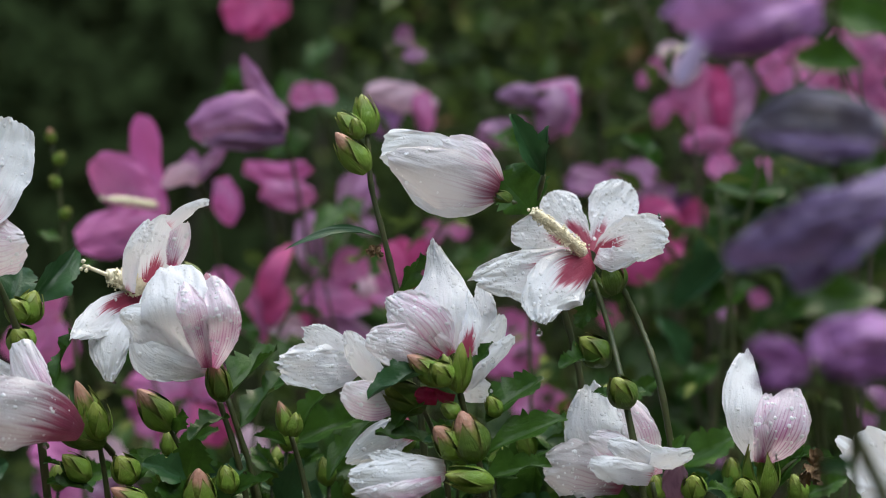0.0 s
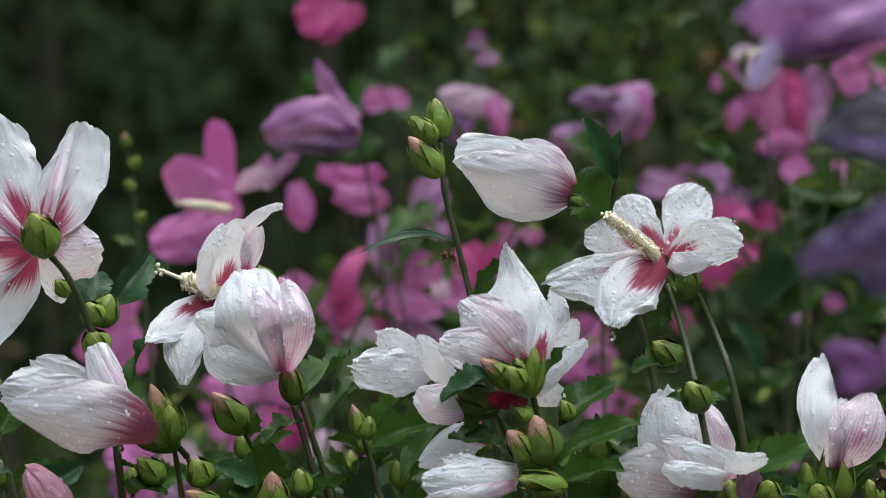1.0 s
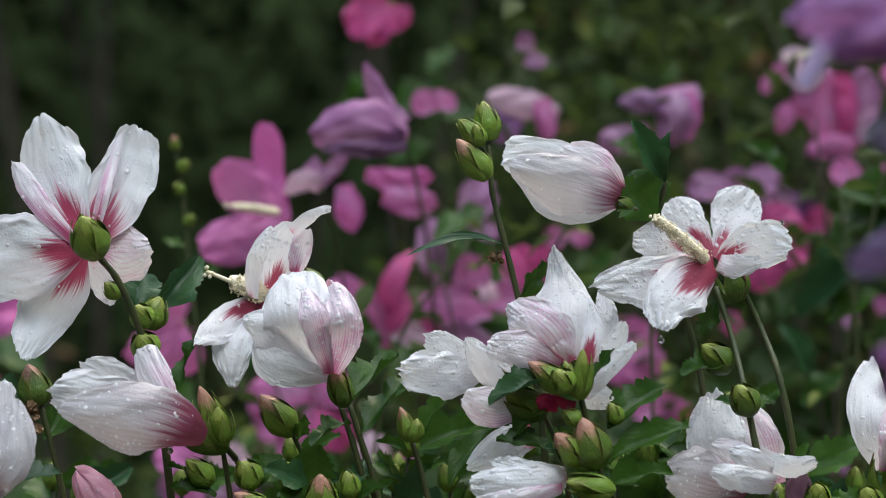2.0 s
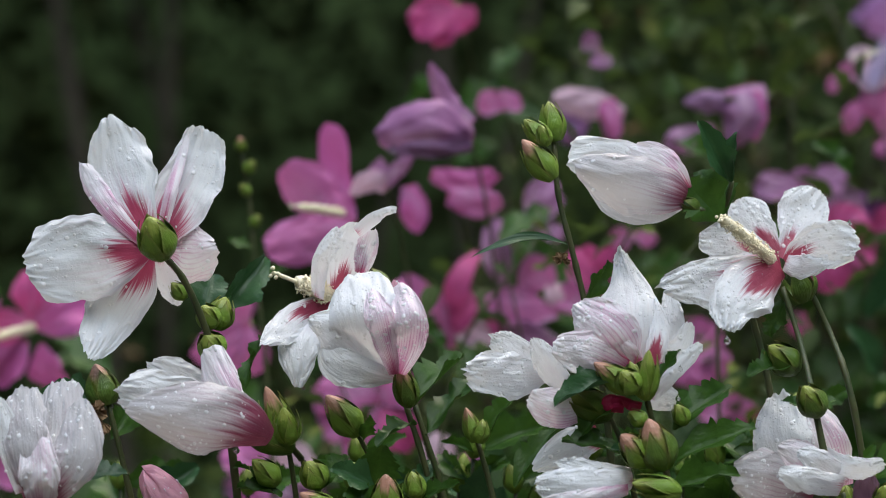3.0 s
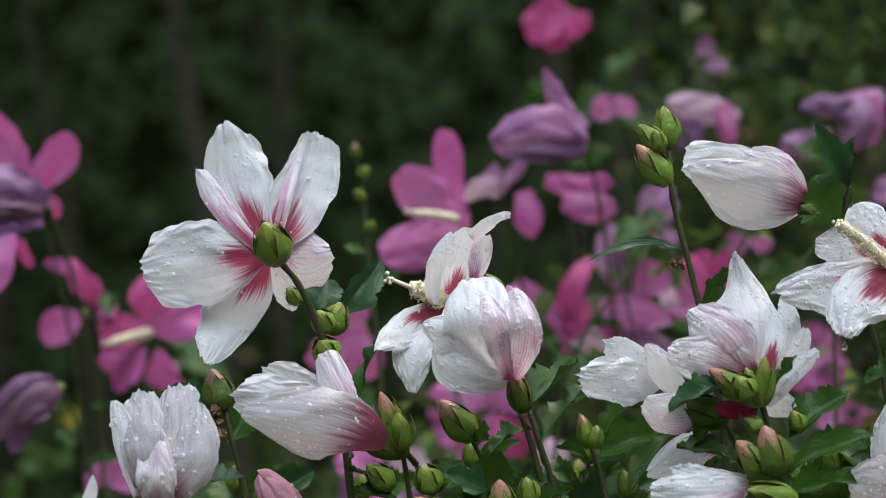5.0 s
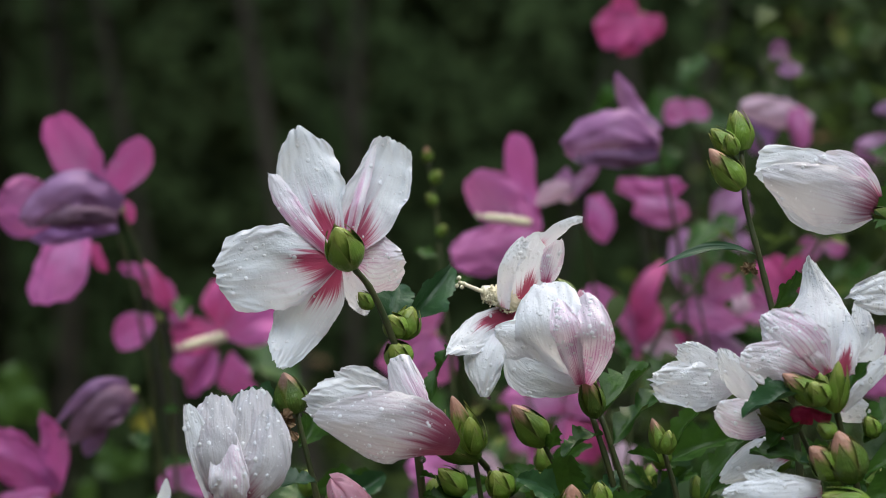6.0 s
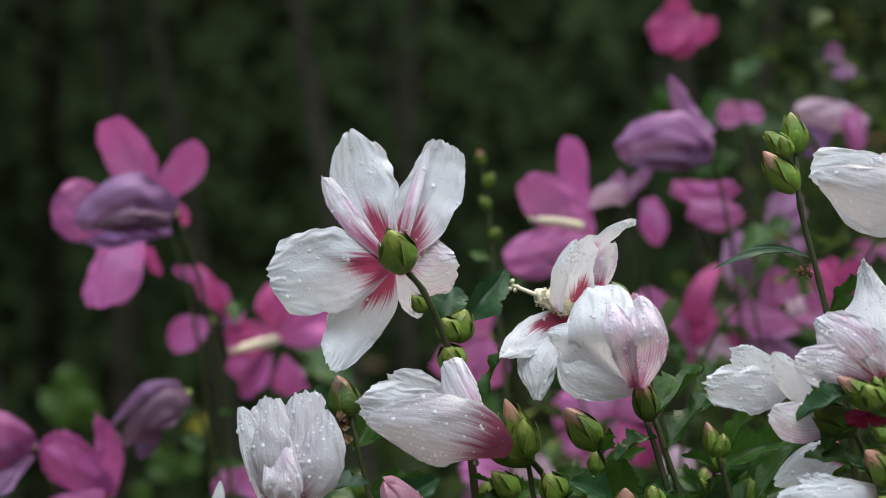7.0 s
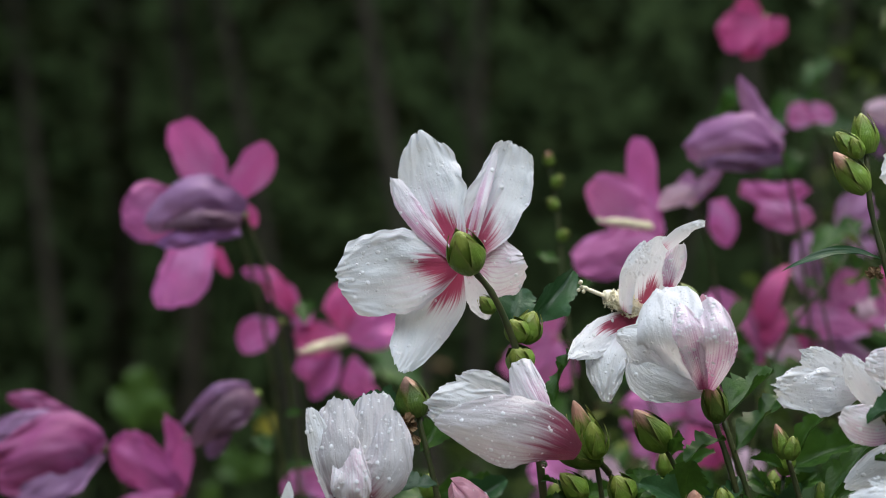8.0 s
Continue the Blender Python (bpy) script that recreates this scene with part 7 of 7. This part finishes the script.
def between(p, rng):
    """Low, and thinner towards the open end of the bed."""
    x = p.x / p.y
    return p.z < 1.22 + 0.17 * smooth(x, -0.22, 0.02) + 0.06 * noise.noise(p * 9.0) and noise.noise(p * 6.0) > -0.15


leaf_cloud(330, ((-0.36, 0.34), (1.22, 1.44), (1.08, 1.46)), 0.021, 44, LEAF_MID, shrub, keep=between)
leaf_cloud(90, ((-0.36, 0.34), (1.22, 1.44), (1.08, 1.46)), 0.016, 45, LEAF_OLIVE, shrub, keep=between)
for k in range(16):
    rng = random.Random(k + 170)
    x, y = rng.uniform(-0.24, 0.30), rng.uniform(1.2, 1.36)
    top = 1.24 + 0.16 * smooth(x / y, -0.2, 0.12) + rng.uniform(-0.04, 0.05)
    stem(shrub, [(x, y, -0.02), (x + rng.uniform(-0.03, 0.03), y, top * 0.7), (x + rng.uniform(-0.04, 0.04), y, top - 0.08), (x + rng.uniform(-0.06, 0.06), y, top)], 0.0022, 0.0008, STEM if k % 3 else TWIG, "twig", k + 170)

LEAFY = (
    (-0.2092, 1.0578, 1.2137), (-0.1241, 1.0278, 1.2148), (-0.0839, 1.0379, 1.2190), (-0.0636, 1.0679, 1.2209), (-0.0530, 1.0279, 1.2203),
    (-0.0234, 1.0477, 1.2094), (-0.0069, 1.0779, 1.2226), (0.0267, 1.0479, 1.2233), (0.0399, 1.0281, 1.2339), (0.0467, 0.9979, 1.2214), (0.0676, 1.0784, 1.2512), (0.1226, 1.0578, 1.2137), (0.1328, 1.0277, 1.2121), (0.1716, 1.0479, 1.2178), (0.1820, 1.0277, 1.2121),
    (-0.2374, 1.0578, 1.2165), (-0.2602, 1.0477, 1.2094), (-0.0940, 1.0282, 1.2367), (-0.0453, 1.0382, 1.2356), (-0.1364, 0.9980, 1.2241), (0.0327, 1.0183, 1.2459), (0.0636, 1.0581, 1.2306), (0.1410, 1.0479, 1.2233), (-0.1611, 1.0381, 1.2328))

for p, tip in (((-0.6689, 1.6904, 1.1808), (-0.6618, 1.6925, 1.2381)), ((-0.6526, 1.6943, 1.1856), (-0.6433, 1.6967, 1.2142)), ((-0.5783, 1.7115, 1.1376), (-0.5922, 1.7084, 1.1711)), ((-0.5736, 1.7126, 1.1424), (-0.5597, 1.7161, 1.1662)), ((-0.5992, 1.7066, 1.1424), (-0.6108, 1.7036, 1.1186))):
    leaf(shrub, p, tip, (0.2, -0.9, 0.3), 1.0, 0, pool=LEAVES_YOUNG)
for p, tip in (((-0.5620, 1.7156, 1.1758), (-0.5550, 1.7174, 1.1972)), ((-0.7363, 1.6742, 1.1476), (-0.7316, 1.6754, 1.1619))):
    leaf(shrub, p, tip, (0.2, -0.9, 0.3), 1.0, 0, pool=LEAVES_YELLOW)
for k, (p, tip, blue) in enumerate((((0.1965, 1.3198, 1.3273), (0.1404, 1.3193, 1.3011), True), ((0.1632, 1.3205, 1.3658), (0.2192, 1.3203, 1.3536), False), ((0.2157, 1.3205, 1.3658), (0.1667, 1.3200, 1.3413), False), ((0.1107, 1.3210, 1.3973), (0.1387, 1.3207, 1.3798), False),
                                    ((0.1597, 1.3191, 1.2853), (0.1912, 1.3194, 1.3063), False), ((0.1317, 1.3191, 1.2853), (0.1597, 1.3186, 1.2573), True), ((0.1737, 1.3186, 1.2573), (0.1457, 1.3182, 1.2363), False), ((0.0266, 1.3210, 1.3973), (0.0616, 1.3208, 1.3833), False))):
    leaf(shrub, p, tip, (0.1, -0.6, 0.7), 0.7, k, blue)
for p, tip in (((0.1787, 1.5990, 1.2801), (0.1872, 1.5992, 1.2907)), ((0.0747, 1.6020, 1.4498), (0.0832, 1.6023, 1.4668)), ((0.0301, 1.6018, 1.4371), (0.0323, 1.6021, 1.4583)), ((0.0238, 1.6026, 1.4838), (0.0365, 1.6029, 1.5008))):
    leaf(shrub, p, tip, (0.2, -0.9, 0.3), 1.0, 1, pool=LEAVES_YELLOW if p[2] < 1.35 else LEAVES_YOUNG)

# ---- leafy shoots among the white flowers ----
def leafy(x, y, top, seed):
    s = shoot((x, y, 0), "leafy green hibiscus shoot with toothed, wet leaves", "leafy shoots")
    rng = random.Random(seed)
    lean = rng.uniform(-0.03, 0.03)
    stem(s, [(x, y, top - 0.2), (x + lean * 0.5, y, top - 0.1), (x + lean, y, top)], 0.0015, 0.001, rooted=True, seed=seed)
    for k in range(13):
        h = k / 13
        p = Vector((x + lean * (1 - h), y, top - 0.19 * h))
        a = k * 2.4 + rng.uniform(-0.3, 0.3)
        size = rng.uniform(0.02, 0.038)
        d = Vector((math.cos(a), math.sin(a) * 0.8, rng.uniform(0.1, 0.9))).normalized() * size
        leaf(s, p, p + d, (rng.uniform(-0.5, 0.5), -0.8, 0.45), rng.uniform(0.42, 0.85), rng.randrange(6), rng.random() < 0.2)
    bud(s, (x + lean, y, top - 0.002), (x + lean + rng.uniform(-0.006, 0.006), y - 0.003, top + 0.014), 0.9)


for k, (x, y, top) in enumerate(LEAFY):
    leafy(x, y, top, 500 + k)
